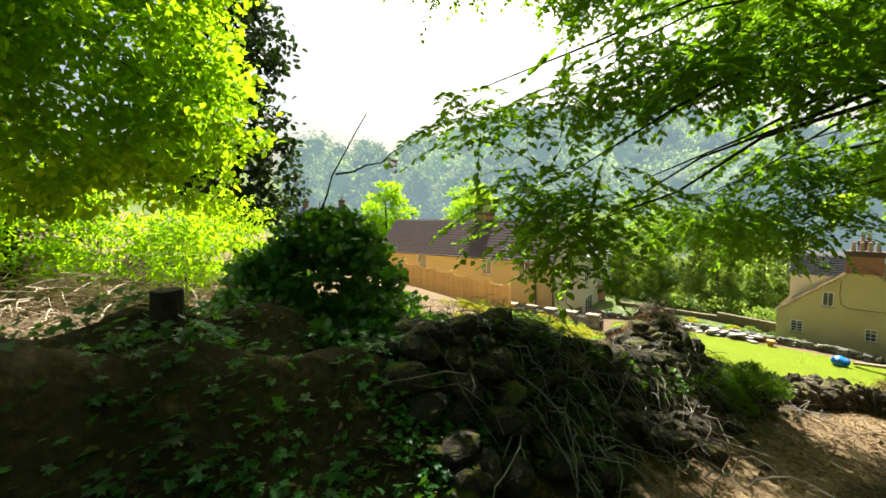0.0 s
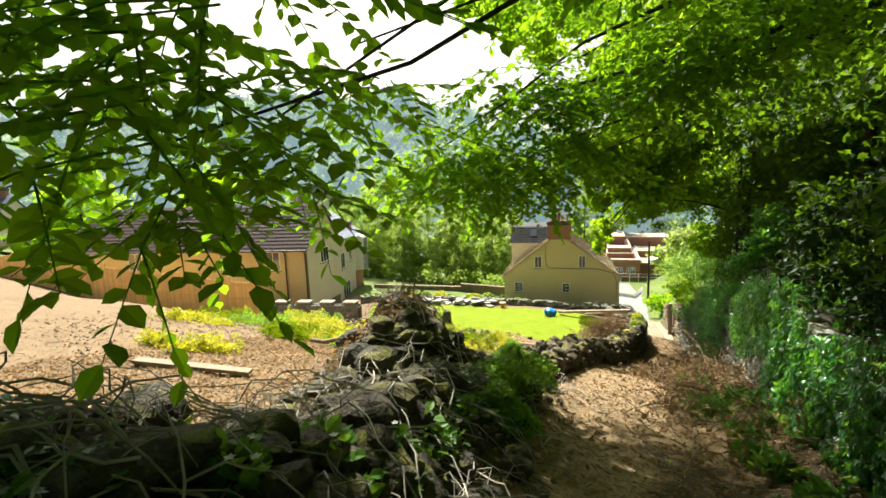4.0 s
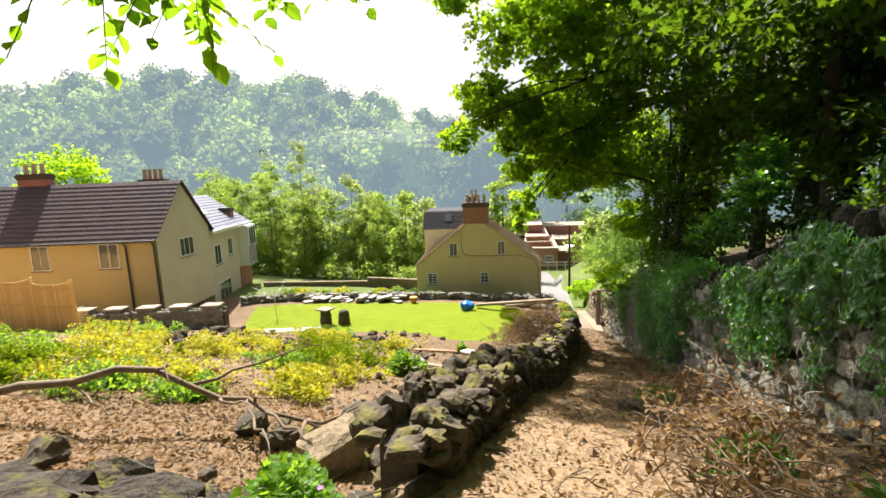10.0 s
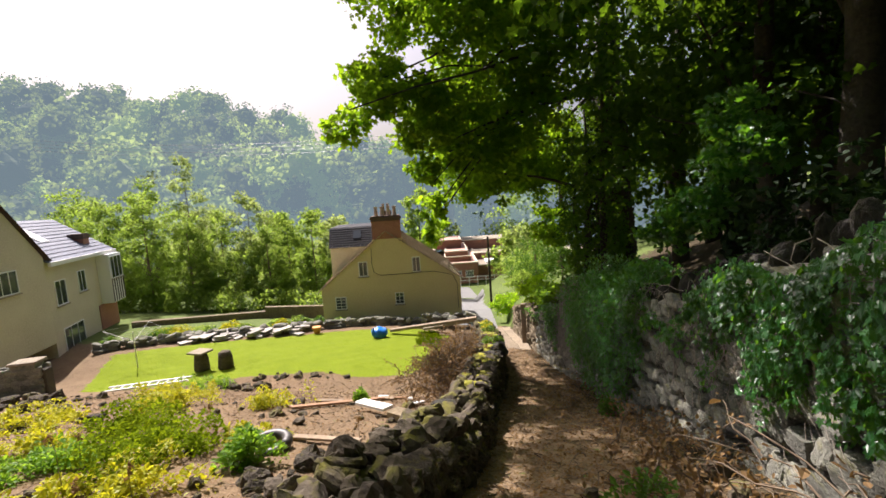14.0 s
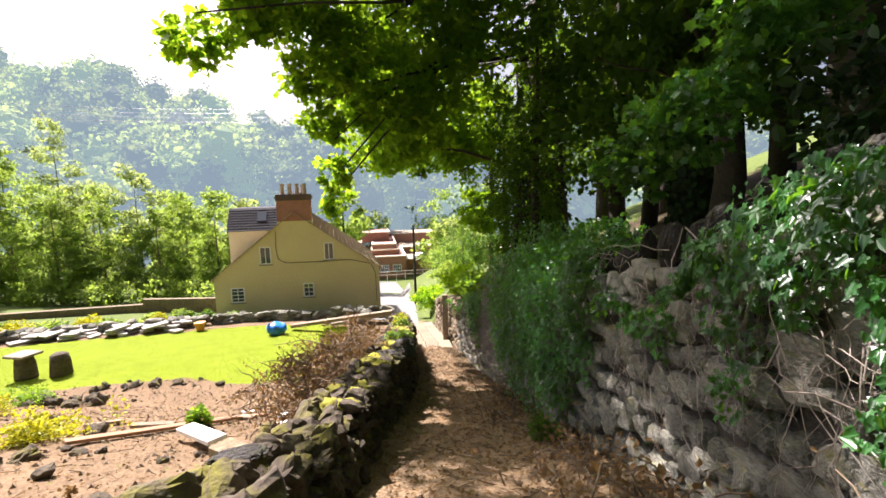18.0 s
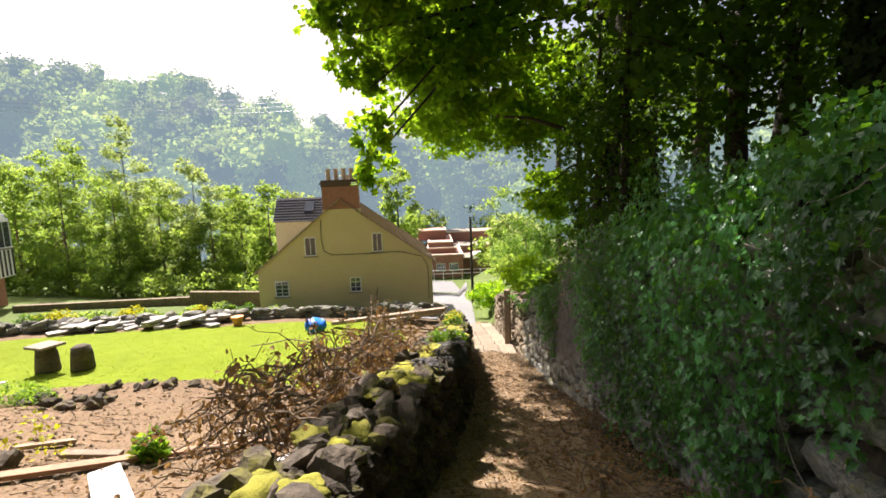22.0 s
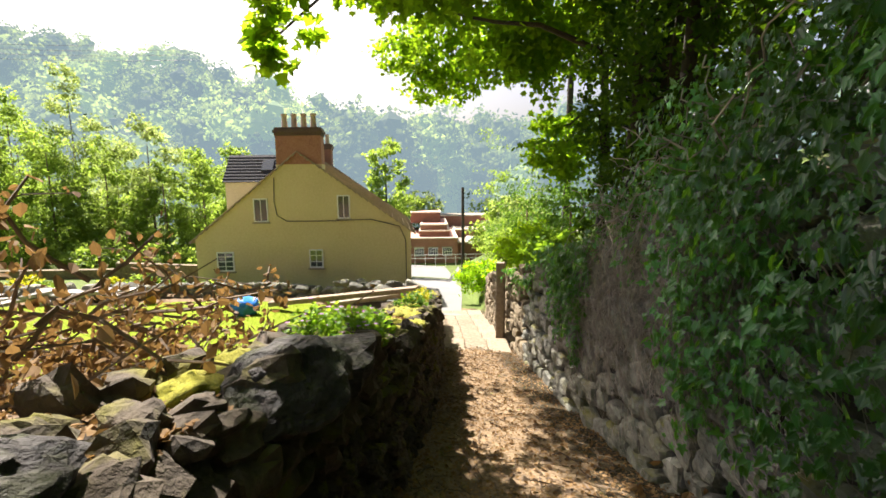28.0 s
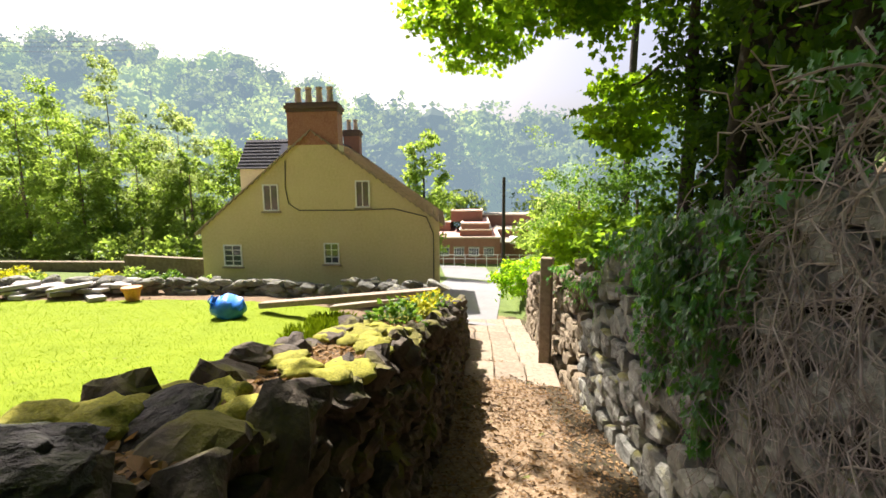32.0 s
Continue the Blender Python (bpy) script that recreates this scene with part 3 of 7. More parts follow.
for side in (1, -1):
    for c in range(11):
        y = 8.2 + 0.13 * c
        while y < 31.3:
            ln = rng.choice([rng.uniform(0.13, 0.22), rng.uniform(0.2, 0.36)])
            y += ln * 0.5
            foot = float(zp(y)) - 0.05 if side > 0 else float(zg(y)) - 0.05
            top = float(np.interp(y, WTOP_Y, WTOP_Z)) + 0.06 * math.sin(y * 2.3) - 0.1
            z = foot + 0.07 + c * 0.13 + rng.normal() * 0.02
            if z < top:
                mats.append(turned(float(xl(y)) + side * (half(y) + 0.04 - 0.015 * c) + rng.normal() * 0.025, y, z, ln * 1.2, 0.3, rng.uniform(0.13, 0.23), heading(xl, y), 0.2))
            y += ln * 0.5
y = 8.2
while y < 31.4:
    ln = rng.uniform(0.13, 0.34)
    y += ln * 0.45
    for s in ((-1, 0.1, 1) if rng.random() < 0.6 else (-0.7, 0.75)):
        if abs(s) < 0.5 and y > 20.5:
            continue
        mats.append(turned(float(xl(y)) + s * half(y) + rng.normal() * 0.04, y, float(np.interp(y, WTOP_Y, WTOP_Z)) - 0.05 + rng.normal() * 0.035, ln * rng.uniform(0.7, 1.2), rng.uniform(0.16, 0.32), rng.uniform(0.13, 0.3), heading(xl, y) + rng.normal() * 0.5, 0.35))
    y += ln * 0.45
lay(low_wall, ROCKS, mats, "stone", lambda p: 9 < p.y < 24 and p.x > xl(p.y) - 0.05)

high_wall = thing("retaining_wall", Matrix(), "tall rubble limestone retaining wall hung with ivy", "wall")
RTOP_Y = [-6, 2, 6, 7.5, 9, 11, 14, 17, 20, 24, 28, 31, 34]
RTOP_Z = [0.9, -0.35, -1.0, -0.9, -0.6, -0.88, -1.85, -2.9, -3.6, -4.9, -6.0, -6.7, -7.4]


def rtop(y):
    return float(np.interp(y, RTOP_Y, RTOP_Z))


core = Geo()
ys = np.arange(2.0, 34.2, 0.4)
ring = []
for y in ys:
    x = float(xr(y))
    ring.append([(x + 0.09, y, zp(y) - 0.6), (x + 0.6, y, zp(y) - 0.6), (x + 0.6, y, rtop(y) - 0.25), (x + 0.12, y, rtop(y) - 0.2)])
n = len(ys)
core.add(np.array(ring).reshape(-1, 3), [(i * 4 + j, i * 4 + (j + 1) % 4, i * 4 + 4 + (j + 1) % 4, i * 4 + 4 + j) for i in range(n - 1) for j in range(4)] + [(3, 2, 1, 0), tuple(n * 4 - 4 + j for j in range(4))])
core.obj("mortar_core", JOINT, high_wall)
mats = []
for c in range(13):
    y = 6.0 + 0.17 * (c % 3)
    while y < 33.8:
        ln = rng.choice([rng.uniform(0.16, 0.28), rng.uniform(0.26, 0.48)])
        y += ln * 0.5
        z = float(zp(y)) - 0.05 + 0.215 * c + 0.09 * math.sin(y * 2.7 + 1.9 * c) + 0.03 * rng.normal()
        if z < rtop(y) - 0.02:
            mats.append(turned(float(xr(y)) + 0.04 + 0.004 * c + rng.normal() * 0.012, y, z + rng.normal() * 0.03, ln * 0.99, 0.24, rng.uniform(0.165, 0.25), heading(xr, y), 0.12))
        y += ln * 0.5
lay(high_wall, BLOCKS, [m for m in mats if m.translation.y < 28.2], "stone", lambda p: 9 < p.y < 19)
# same wall past y 28.2: warmer, darker stone colour offsets the over-bright sun
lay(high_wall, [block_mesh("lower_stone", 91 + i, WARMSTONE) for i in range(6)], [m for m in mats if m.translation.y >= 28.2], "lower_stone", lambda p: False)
mats = []
y = 9.8
while y < 19.0:
    y += rng.uniform(0.28, 0.42)
    tall = rng.uniform(0.3, 0.46)
    mats.append(turned(float(xr(y)) + 0.15 + rng.normal() * 0.03, y, rtop(y) + tall * 0.36, 0.16, 0.34, tall * 1.3, heading(xr, y), 0.13))
    y += rng.uniform(0.0, 0.12)
lay(high_wall, COPING, mats, "coping_stone", lambda p: True)

# ---- trees ----


def tree(name, base, tall, crown, trunk_r, leaf, n, material, label, limbs=7, lean=(0, 0), seed=1, lobed=False, bark=BARK, group="", shell=0.45, outward=0.0, per=26):
    """crown: lobes of (x, y, z, rx, ry, rz) from the base."""
    r = np.random.default_rng(seed)
    e = thing(name, Matrix.Translation(base), label, "tree", group)
    g = Geo()
    top = np.array([lean[0], lean[1], tall * 0.8])
    line = wander((0, 0, -0.4), top, 9, trunk_r * 0.25, r)
    g.tube(line, np.linspace(trunk_r * 1.15, trunk_r * 0.25, 9), 9)
    for i in range(limbs):
        c = crown[i % len(crown)]
        k = int(r.integers(2, 7))
        tip = np.array(c[:3]) + r.normal(size=3) * np.array(c[3:]) * 0.45
        Geo().tube(wander(line[k], tip, 7, 0.12 * trunk_r + 0.04, r, -0.3 * trunk_r), np.linspace(min(0.11, trunk_r * 0.22), min(0.018, trunk_r * 0.025), 7), 6).obj("limb", bark, e, smooth=True)
    g.obj("trunk", bark, e, smooth=True)
    vol = np.array([c[3] * c[4] * c[5] for c in crown]) ** (2 / 3)
    k = Geo()
    for c, v in zip(crown, vol / vol.sum()):
        cloud(k, c[:3], c[3:], int(n * v), leaf, r, shell, lobed=lobed, outward=outward, per=per)
    k.obj("crown", material, e)
    return e


def lobes(h, w, seed, k=6, low=0.3):
    r = np.random.default_rng(seed)
    out = []
    for i in range(k):
        t = i / (k - 1)
        z = h * (low + (0.92 - low) * t)
        rad = w * (1.05 - 0.75 * abs(t - 0.35) ** 1.2 * 1.6) * 0.62
        out.append((r.normal() * w * 0.36, r.normal() * w * 0.36, z, rad * r.uniform(0.7, 1.05), rad * r.uniform(0.7, 1.05), h * r.uniform(0.09, 0.15)))
    return out


def billows(h, w, seed, k=13, low=0.22):
    """An airy crown: many small lobes set out on limbs, widest below the middle."""
    r = np.random.default_rng(seed)
    out = []
    for i in range(k):
        t = (i + r.random()) / k
        reach = w * (0.25 + 0.75 * math.sin(math.pi * min(1.0, 0.22 + 0.78 * t)) ** 0.8) * r.uniform(0.35, 1.0)
        a = i * 2.4 + r.normal() * 0.5
        s = w * r.uniform(0.42, 0.68) * (1.1 - 0.5 * t)
        out.append((reach * math.cos(a), reach * math.sin(a), h * (low + (0.96 - low) * t), s, s, s * r.uniform(0.6, 0.95)))
    return out


VALLEY = [(-40.8, 36.6, 9.8, 2.6), (-43.9, 39.6, 11.3, 2.8), (-37.9, 38.2, 8.4, 2.4), (-43.2, 43.2, 14.4, 2.6), (-37.3, 41.3, 8.3, 2.6), (-35.9, 43.5, 10.6, 2.7), (-33.2, 45.5, 8.6, 2.4), (-43.6, 35.2, 9.0, 2.6), (-46.5, 34.0, 9.4, 2.8),
          (-49.0, 42.7, 11.0, 3.2), (-45.9, 48.3, 10.5, 3.2), (-38.5, 50.0, 9.8, 3.0), (-30.6, 46.0, 9.2, 2.4), (-27.6, 46.2, 8.4, 2.2), (-51, 38, 10.5, 3.2), (-32.2, 41.4, 7.0, 2.0), (-55, 42, 11, 3.4)]
for i, (x, y, h, w) in enumerate(VALLEY):
    h *= 1.14
    tree("garden_tree", (x, y, float(height(x, y)) - 0.3), h, billows(h, w * 0.85, 60 + i, 16, 0.12), 0.1, 0.2, 7600, (MIDLEAF, MIDLEAF2)[i in (3, 5, 10, 13)], "slender sunlit green birch tree below the garden", 11, seed=70 + i, group="valley trees", bark=TWIG, outward=0.5, per=9)
tree("lime_tree", (-76, 33, -9), 17, billows(15, 5.2, 5, 18, 0.35), 0.3, 0.36, 12000, GLADE, "broad bright yellow-green tree behind the long house", 6, seed=8)
tree("lime_tree", (-60.5, 12.9, -9), 15, billows(14.2, 4.0, 15, 18, 0.35), 0.3, 0.34, 11000, GLADE, "broad bright yellow-green tree behind the long house", 6, seed=18)
tree("ash_tree", (-25.2, 60.5, -12.5), 13.5, billows(13.5, 2.6, 9, 15, 0.15), 0.2, 0.36, 5000, MIDLEAF, "green ash tree beside the brick works", 6, seed=9)
for i, (x, y, h, w, mt) in enumerate(((-37, 102, 9, 4, MIDLEAF2), (-30, 144, 22, 8, MIDLEAF), (-17.5, 126, 16, 6, MIDLEAF), (-16.5, 76.5, 7, 3.4, MIDLEAF), (-12.5, 70, 7.5, 3.5, MIDLEAF2), (-41, 92, 10, 4.5, MIDLEAF), (-33, 84, 9, 3.6, MIDLEAF), (-22, 108, 13, 5.5, MIDLEAF), (-46, 118, 15, 6, MIDLEAF2), (-10, 98, 14, 6, MIDLEAF), (-52, 66, 12, 4.5, MIDLEAF), (-60, 58, 13, 5, MIDLEAF2), (-44, 62, 12, 4.5, MIDLEAF), (-36, 58, 11, 4, MIDLEAF2))):
    tree("vale_tree", (x, y, float(height(x, y)) - 0.5), h, billows(h, w, 700 + i, 14, 0.14), 0.22, 0.5, 3600, mt, "broad sunlit tree on the valley floor", 5, seed=720 + i, group="trees in the vale", outward=0.7)

# the wood on the far side of the valley
fars = [Geo(), Geo(), Geo()]
SPRAY_V, SPRAY_F = np.array([(0, 0, 0), (0.5, 0.45, 0.12), (0, 1, -0.05), (-0.5, 0.45, 0.12)]), [(0, 1, 2, 3)]
r2 = np.random.default_rng(3)
ball = bmesh.new()
bmesh.ops.create_icosphere(ball, subdivisions=1, radius=1.0)
BALL_V, BALL_F = np.array([v.co for v in ball.verts]), [tuple(v.index for v in fc.verts) for fc in ball.faces]
ball.free()
for i in range(640):
    a, d = radians(r2.uniform(-30, 88)), 95 + 195 * r2.random() ** 0.8
    x, y = -d * math.sin(a), d * math.cos(a)
    if i >= 625:
        x, y = ((-150, 110), (-166, 120), (-178, 110), (-160, 100), (-90, 150), (-60, 160))[i % 6]
        x, y = x + r2.normal() * 4, y + r2.normal() * 4
    if d < 150 and abs(x + 0.274 * y) < 7:
        continue
    h = r2.choice([r2.uniform(11, 16), r2.uniform(16, 25)])
    z = float(height(x, y))
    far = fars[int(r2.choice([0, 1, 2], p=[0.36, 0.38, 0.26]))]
    for k in range(7):
        t = k / 6
        q = h * (0.23 - 0.05 * t) * r2.uniform(0.75, 1.25)
        out = h * 0.36 * math.sin(math.pi * (0.2 + 0.72 * t)) * r2.uniform(0.45, 1.1)
        b = k * 2.4 + r2.normal() * 0.5
        c = np.array([x + out * math.cos(b), y + out * math.sin(b), z + h * (0.1 + 0.78 * t)])
        far.add(c + BALL_V * q * np.array([0.72, 0.72, 0.65]) * (0.72 + 0.5 * r2.random((len(BALL_V), 1))), BALL_F)
        cloud(far, c, (q * 1.1, q * 1.1, q * 0.95), 118, 1.15, r2, 0.9, droop=0.1, flat=0.3, outward=3.0, per=3, shape=(SPRAY_V, SPRAY_F))
# backdrop: distance beyond ninety metres, the valley's haze added as leaf glow
for far, leaf, lab in zip(fars, FARLEAF, ("dark trees in the far wood, haze put in as glow", "broadleaf wood covering the far valley side, haze put in as glow", "pale trees in the far wood, haze put in as glow")):
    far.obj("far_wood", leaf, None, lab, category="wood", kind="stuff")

# ---- the ochre cottage ----


def window(parent, x, z, w, h, cols, rows, y=0.0, sill=True):
    """A framed window in a wall face that looks to -y."""
    wnd = Geo()
    t = 0.055
    for a, b, c, d in ((x, z, x + w, z + t), (x, z + h - t, x + w, z + h), (x, z + t, x + t, z + h - t), (x + w - t, z + t, x + w, z + h - t)):
        wnd.box(a, y - 0.04, b, c, y + 0.06, d)
    frame_ob = wnd.obj("window", WHITE, parent)
    for i in range(1, cols):
        u = x + w * i / cols
        Geo().box(u - 0.02, y - 0.026, z + t, u + 0.016, y + 0.02, z + h - t).obj("glazing_bar", WHITE, frame_ob)
    for j in range(1, rows):
        u = z + h * j / rows
        Geo().box(x + t, y - 0.022, u - 0.016, x + w - t, y + 0.016, u + 0.016).obj("glazing_bar", WHITE, frame_ob)
    Geo().box(x + t, y - 0.008, z + t, x + w - t, y + 0.03, z + h - t).obj("pane", PANE, frame_ob)
    if sill:
        Geo().box(x - 0.06, y - 0.1, z - 0.07, x + w + 0.06, y + 0.05, z - 0.005).obj("window_sill", PAVING, frame_ob)
    return frame_ob


def roof_slope(parent, name, a, b, c, d, rows, cols, material, thick=0.05):
    """Tiles on a slope: a, b along the eave, d, c along the ridge. One mesh, tiles overlapping."""
    a, b, c, d = (np.array(p, float) for p in (a, b, c, d))
    nrm = unit(np.cross(b - a, d - a))
    g = Geo()
    for i in range(rows):
        t0, t1 = i / rows, min(1.0, (i + 1.12) / rows)
        for j in range(cols):
            s0, s1 = (j + 0.02) / cols, (j + 0.98) / cols
            q = [a + (b - a) * s + ((d + (c - d) * s) - (a + (b - a) * s)) * t for s, t in ((s0, t0), (s1, t0), (s1, t1), (s0, t1))]
            up = [nrm * thick * 1.6, nrm * thick * 1.6, nrm * thick * 0.3, nrm * thick * 0.3]
            v = [p for p in q] + [p + u for p, u in zip(q, up)]
            g.add(v, [(4, 5, 6, 7), (0, 1, 5, 4), (1, 2, 6, 5), (3, 0, 4, 7)])
    return g.obj(name, material, parent)


def chimney(parent, x, y, z0, z1, wx, wy, pots, brick=BRICK):
    g = Geo()
    g.box(x - wx / 2, y - wy / 2, z0, x + wx / 2, y + wy / 2, z1 - 0.22)
    st = g.obj("chimney", brick, parent)
    g = Geo()
    g.box(x - wx / 2 - 0.03, y - wy / 2 - 0.03, z1 - 0.34, x + wx / 2 + 0.03, y + wy / 2 + 0.03, z1 - 0.22)
    g.box(x - wx / 2 - 0.08, y - wy / 2 - 0.08, z1 - 0.22, x + wx / 2 + 0.08, y + wy / 2 + 0.08, z1 - 0.1)
    g.box(x - wx / 2 - 0.02, y - wy / 2 - 0.02, z1 - 0.1, x + wx / 2 + 0.02, y + wy / 2 + 0.02, z1)
    g.obj("chimney_cap", SOOT, st)
    for i in range(pots):
        px = x + (i - (pots - 1) / 2) * (wx / max(pots, 1)) * 0.86
        p = Geo()
        p.tube([(px, y, z1 - 0.02), (px, y, z1 + 0.1), (px, y, z1 + 0.5), (px, y, z1 + 0.52), (px, y, z1 + 0.6)], [0.15, 0.13, 0.105, 0.13, 0.13], 12)
        p.obj("chimney_pot", POT, st, smooth=False)
    return st


BASE = -9.6
cottage_pose = Matrix.Translation((-21.33, 33.71, BASE)) @ Euler((0, 0, math.atan2(0.314, 0.949))).to_matrix().to_4x4()
cottage = thing("cottage", cottage_pose, "old cottage with ochre rendered gable, stone-tiled roof and brick chimney", "house")
eL, eR, ap = -6.46 - BASE, -6.15 - BASE, -2.85 - BASE
Geo().prism([(0, 0), (9.27, 0), (9.27, eR), (4.57, ap), (0, eL)], 0.0, 9.5).obj("wall", RENDER, cottage)
for args in ((0.87, -7.9 - BASE, 0.75, 0.85, 2, 4), (4.88, -7.77 - BASE, 0.6, 0.8, 2, 3), (2.6, -5.77 - BASE, 0.62, 1.0, 2, 1), (6.17, -5.66 - BASE, 0.55, 1.0, 2, 1)):
    window(cottage, *args)
roof_slope(cottage, "roof", (-0.25, -0.12, eL - 0.16), (-0.25, 9.6, eL - 0.16), (4.57, 9.6, ap + 0.04), (4.57, -0.12, ap + 0.04), 20, 30, STONETILE)
roof_slope(cottage, "roof", (9.5, 9.6, eR - 0.14), (9.5, -0.12, eR - 0.14), (4.57, -0.12, ap + 0.04), (4.57, 9.6, ap + 0.04), 20, 30, STONETILE)
Geo().box(3.68, -0.014, -3.85 - BASE, 5.62, 0.83, -3.36 - BASE).obj("chimney_base", RENDER, cottage)
chimney(cottage, 4.65, 0.395, -3.36 - BASE, -1.85 - BASE, 1.9, 0.84, 4)
chimney(cottage, 4.4, 9.0, -3.4 - BASE, -1.7 - BASE, 0.9, 0.8, 2)
wing = Geo()
wing.box(0.35, 3.0, 0, 4.4, 9.4, -4.0 - BASE)
wing.obj("wing_wall", RENDER3, cottage)
roof_slope(cottage, "slate_roof", (0.25, 2.9, -4.05 - BASE), (4.4, 2.9, -4.05 - BASE), (4.4, 4.2, -2.65 - BASE), (0.25, 4.2, -2.65 - BASE), 9, 16, DARKSLATE, 0.03)
g = Geo().prism([(0.25, -4.05 - BASE), (4.4, -4.05 - BASE), (4.4, -2.66 - BASE), (0.25, -2.66 - BASE)], 4.2, 9.4)
g.add([(0.25, 2.95, -4.05 - BASE), (0.25, 4.2, -4.05 - BASE), (0.25, 4.2, -2.66 - BASE)], [(0, 1, 2)])
g.obj("wing_roof", DARKSLATE, cottage)
sl = Geo()
sl.add([(x, y - dz, z + dz - BASE) for dz in (0.0, 0.06) for x, y, z in ((2.05, 3.42, -3.5), (2.62, 3.42, -3.5), (2.62, 3.92, -2.97), (2.05, 3.92, -2.97))], [(4, 5, 6, 7), (0, 1, 5, 4), (1, 2, 6, 5), (2, 3, 7, 6), (3, 0, 4, 7)])
sl.obj("skylight", PANE, cottage)
ins = Geo()
ins.tube([(3.55, -0.03, -3.9 - BASE), (3.5, -0.03, -4.9 - BASE), (3.6, -0.03, -5.5 - BASE), (4.0, -0.03, -5.75 - BASE), (6.0, -0.03, -5.75 - BASE), (7.6, -0.03, -5.7 - BASE), (8.8, -0.03, -6.0 - BASE), (9.05, -0.03, -6.6 - BASE), (9.05, -0.03, -8.3 - BASE)], 0.018, 6)
ins.obj("wall_cable", METAL, cottage)
# sheared so that roof and rear chimney fit the camera's view
for ob in cottage.children_recursive:
    if ob.type == "MESH":
        for vtx in ob.data.vertices:
            vtx.co.x -= 0.115 * vtx.co.y

# ---- the long house ----
v = Vector((-0.5, 0.866, 0))
HB = -7.2


def house_pose(corner, along):
    """x along the wall, y into the house."""
    a = math.atan2(along[1], along[0])
    return Matrix.Translation((*corner, HB)) @ Euler((0, 0, a)).to_matrix().to_4x4()


# its x runs from the far end of the front to the corner, so that y points into the house
L = 20.0
far_end = (-28.3 - 0.866 * L, 18.95 - 0.5 * L)
long_house = thing("long_house", house_pose(far_end, (0.866, 0.5)), "long golden-rendered house with a brown tiled roof", "house")
e1, r1 = -2.6 - HB, 0.42 - HB
Geo().prism([(0, 0), (0, e1), (L, e1), (L, 0)], 0.0, 5.5).obj("wall", RENDER2, long_house)
for x in (L, 0):
    gb = Geo()
    gb.add([(x + 0.004, 0, 0), (x + 0.004, 5.5, 0), (x + 0.004, 5.5, e1), (x + 0.004, 2.75, r1 - 0.1), (x + 0.004, 0, e1), (x - 0.2, 0, 0), (x - 0.2, 5.5, 0), (x - 0.2, 5.5, e1), (x - 0.2, 2.75, r1 - 0.1), (x - 0.2, 0, e1)],
           [(0, 1, 2, 3, 4), (9, 8, 7, 6, 5), (0, 4, 9, 5), (4, 3, 8, 9), (3, 2, 7, 8), (2, 1, 6, 7)])
    gb.obj("gable", RENDER3, long_house)
roof_slope(long_house, "roof", (-0.3, -0.35, e1 - 0.25), (L + 0.2, -0.35, e1 - 0.25), (L + 0.2, 2.75, r1), (-0.3, 2.75, r1), 14, 60, TILE, 0.022)
roof_slope(long_house, "roof", (L + 0.2, 5.85, e1 - 0.25), (-0.3, 5.85, e1 - 0.25), (-0.3, 2.75, r1), (L + 0.2, 2.75, r1), 14, 60, TILE, 0.022)
for x0, w in ((2.0, 1.1), (5.78, 1.02), (13.3, 1.2)):
    window(long_house, L - x0 - w - 0.1, -4.27 - HB, w, 1.36, 2, 1)
for x0 in (0.12, 1.65):
    dpp = Geo()
    dpp.tube([(L - x0, -0.3, e1 - 0.2), (L - x0, -0.1, e1 - 0.5), (L - x0, -0.08, 0)], 0.05, 8)
    dpp.obj("downpipe", METAL, long_house)
Geo().tube([(-0.3, -0.42, e1 - 0.22), (L + 0.2, -0.42, e1 - 0.22)], 0.06, 8).obj("gutter", METAL, long_house)
chimney(long_house, L - 2.0, 3.6, 0.0 - HB, 0.55 - HB, 1.5, 0.6, 4)
chimney(long_house, L - 8.6, 3.0, 0.0 - HB, 1.1 - HB, 1.7, 0.6, 3)

# window in its gable end
ge = new("gable_window")
ge.parent = long_house
ge.matrix_local = Matrix.Translation((L + 0.02, 0, 0)) @ Euler((0, 0, radians(90))).to_matrix().to_4x4()
window(ge, 2.0, -4.08 - HB, 1.5, 1.12, 3, 1)

# ---- the slate-roofed house behind it ----
d2 = Vector((-5.0, 6.54, 0)).normalized()
L2 = 8.4
rear_house = thing("rear_house", Matrix.Translation((-31.26, 23.79, -9.0)) @ Euler((0, 0, math.atan2(d2.y, d2.x))).to_matrix().to_4x4(), "cream-rendered house with blue slate roof and timbered bay", "house")
# x along its wall away from the long house, y into the house
e2, r2z = -2.85 + 9.0, -0.6 + 9.0
Geo().prism([(0, 0), (0, e2), (L2, e2), (L2, 0)], 0.0, 6.0).obj("wall", RENDER3, rear_house)
for x in (L2, 0.2):
    gb = Geo()
    gb.add([(x, 0, e2 - 0.3), (x, 6, e2 - 0.3), (x, 3, r2z - 0.1), (x - 0.2, 0, e2 - 0.3), (x - 0.2, 6, e2 - 0.3), (x - 0.2, 3, r2z - 0.1)], [(0, 1, 2), (5, 4, 3), (0, 2, 5, 3), (1, 4, 5, 2)])
    gb.obj("gable", RENDER3, rear_house)
roof_slope(rear_house, "roof", (-0.2, -0.3, e2 - 0.1), (L2 + 0.2, -0.3, e2 - 0.1), (L2 + 0.2, 3, r2z), (-0.2, 3, r2z), 12, 26, SLATE, 0.03)
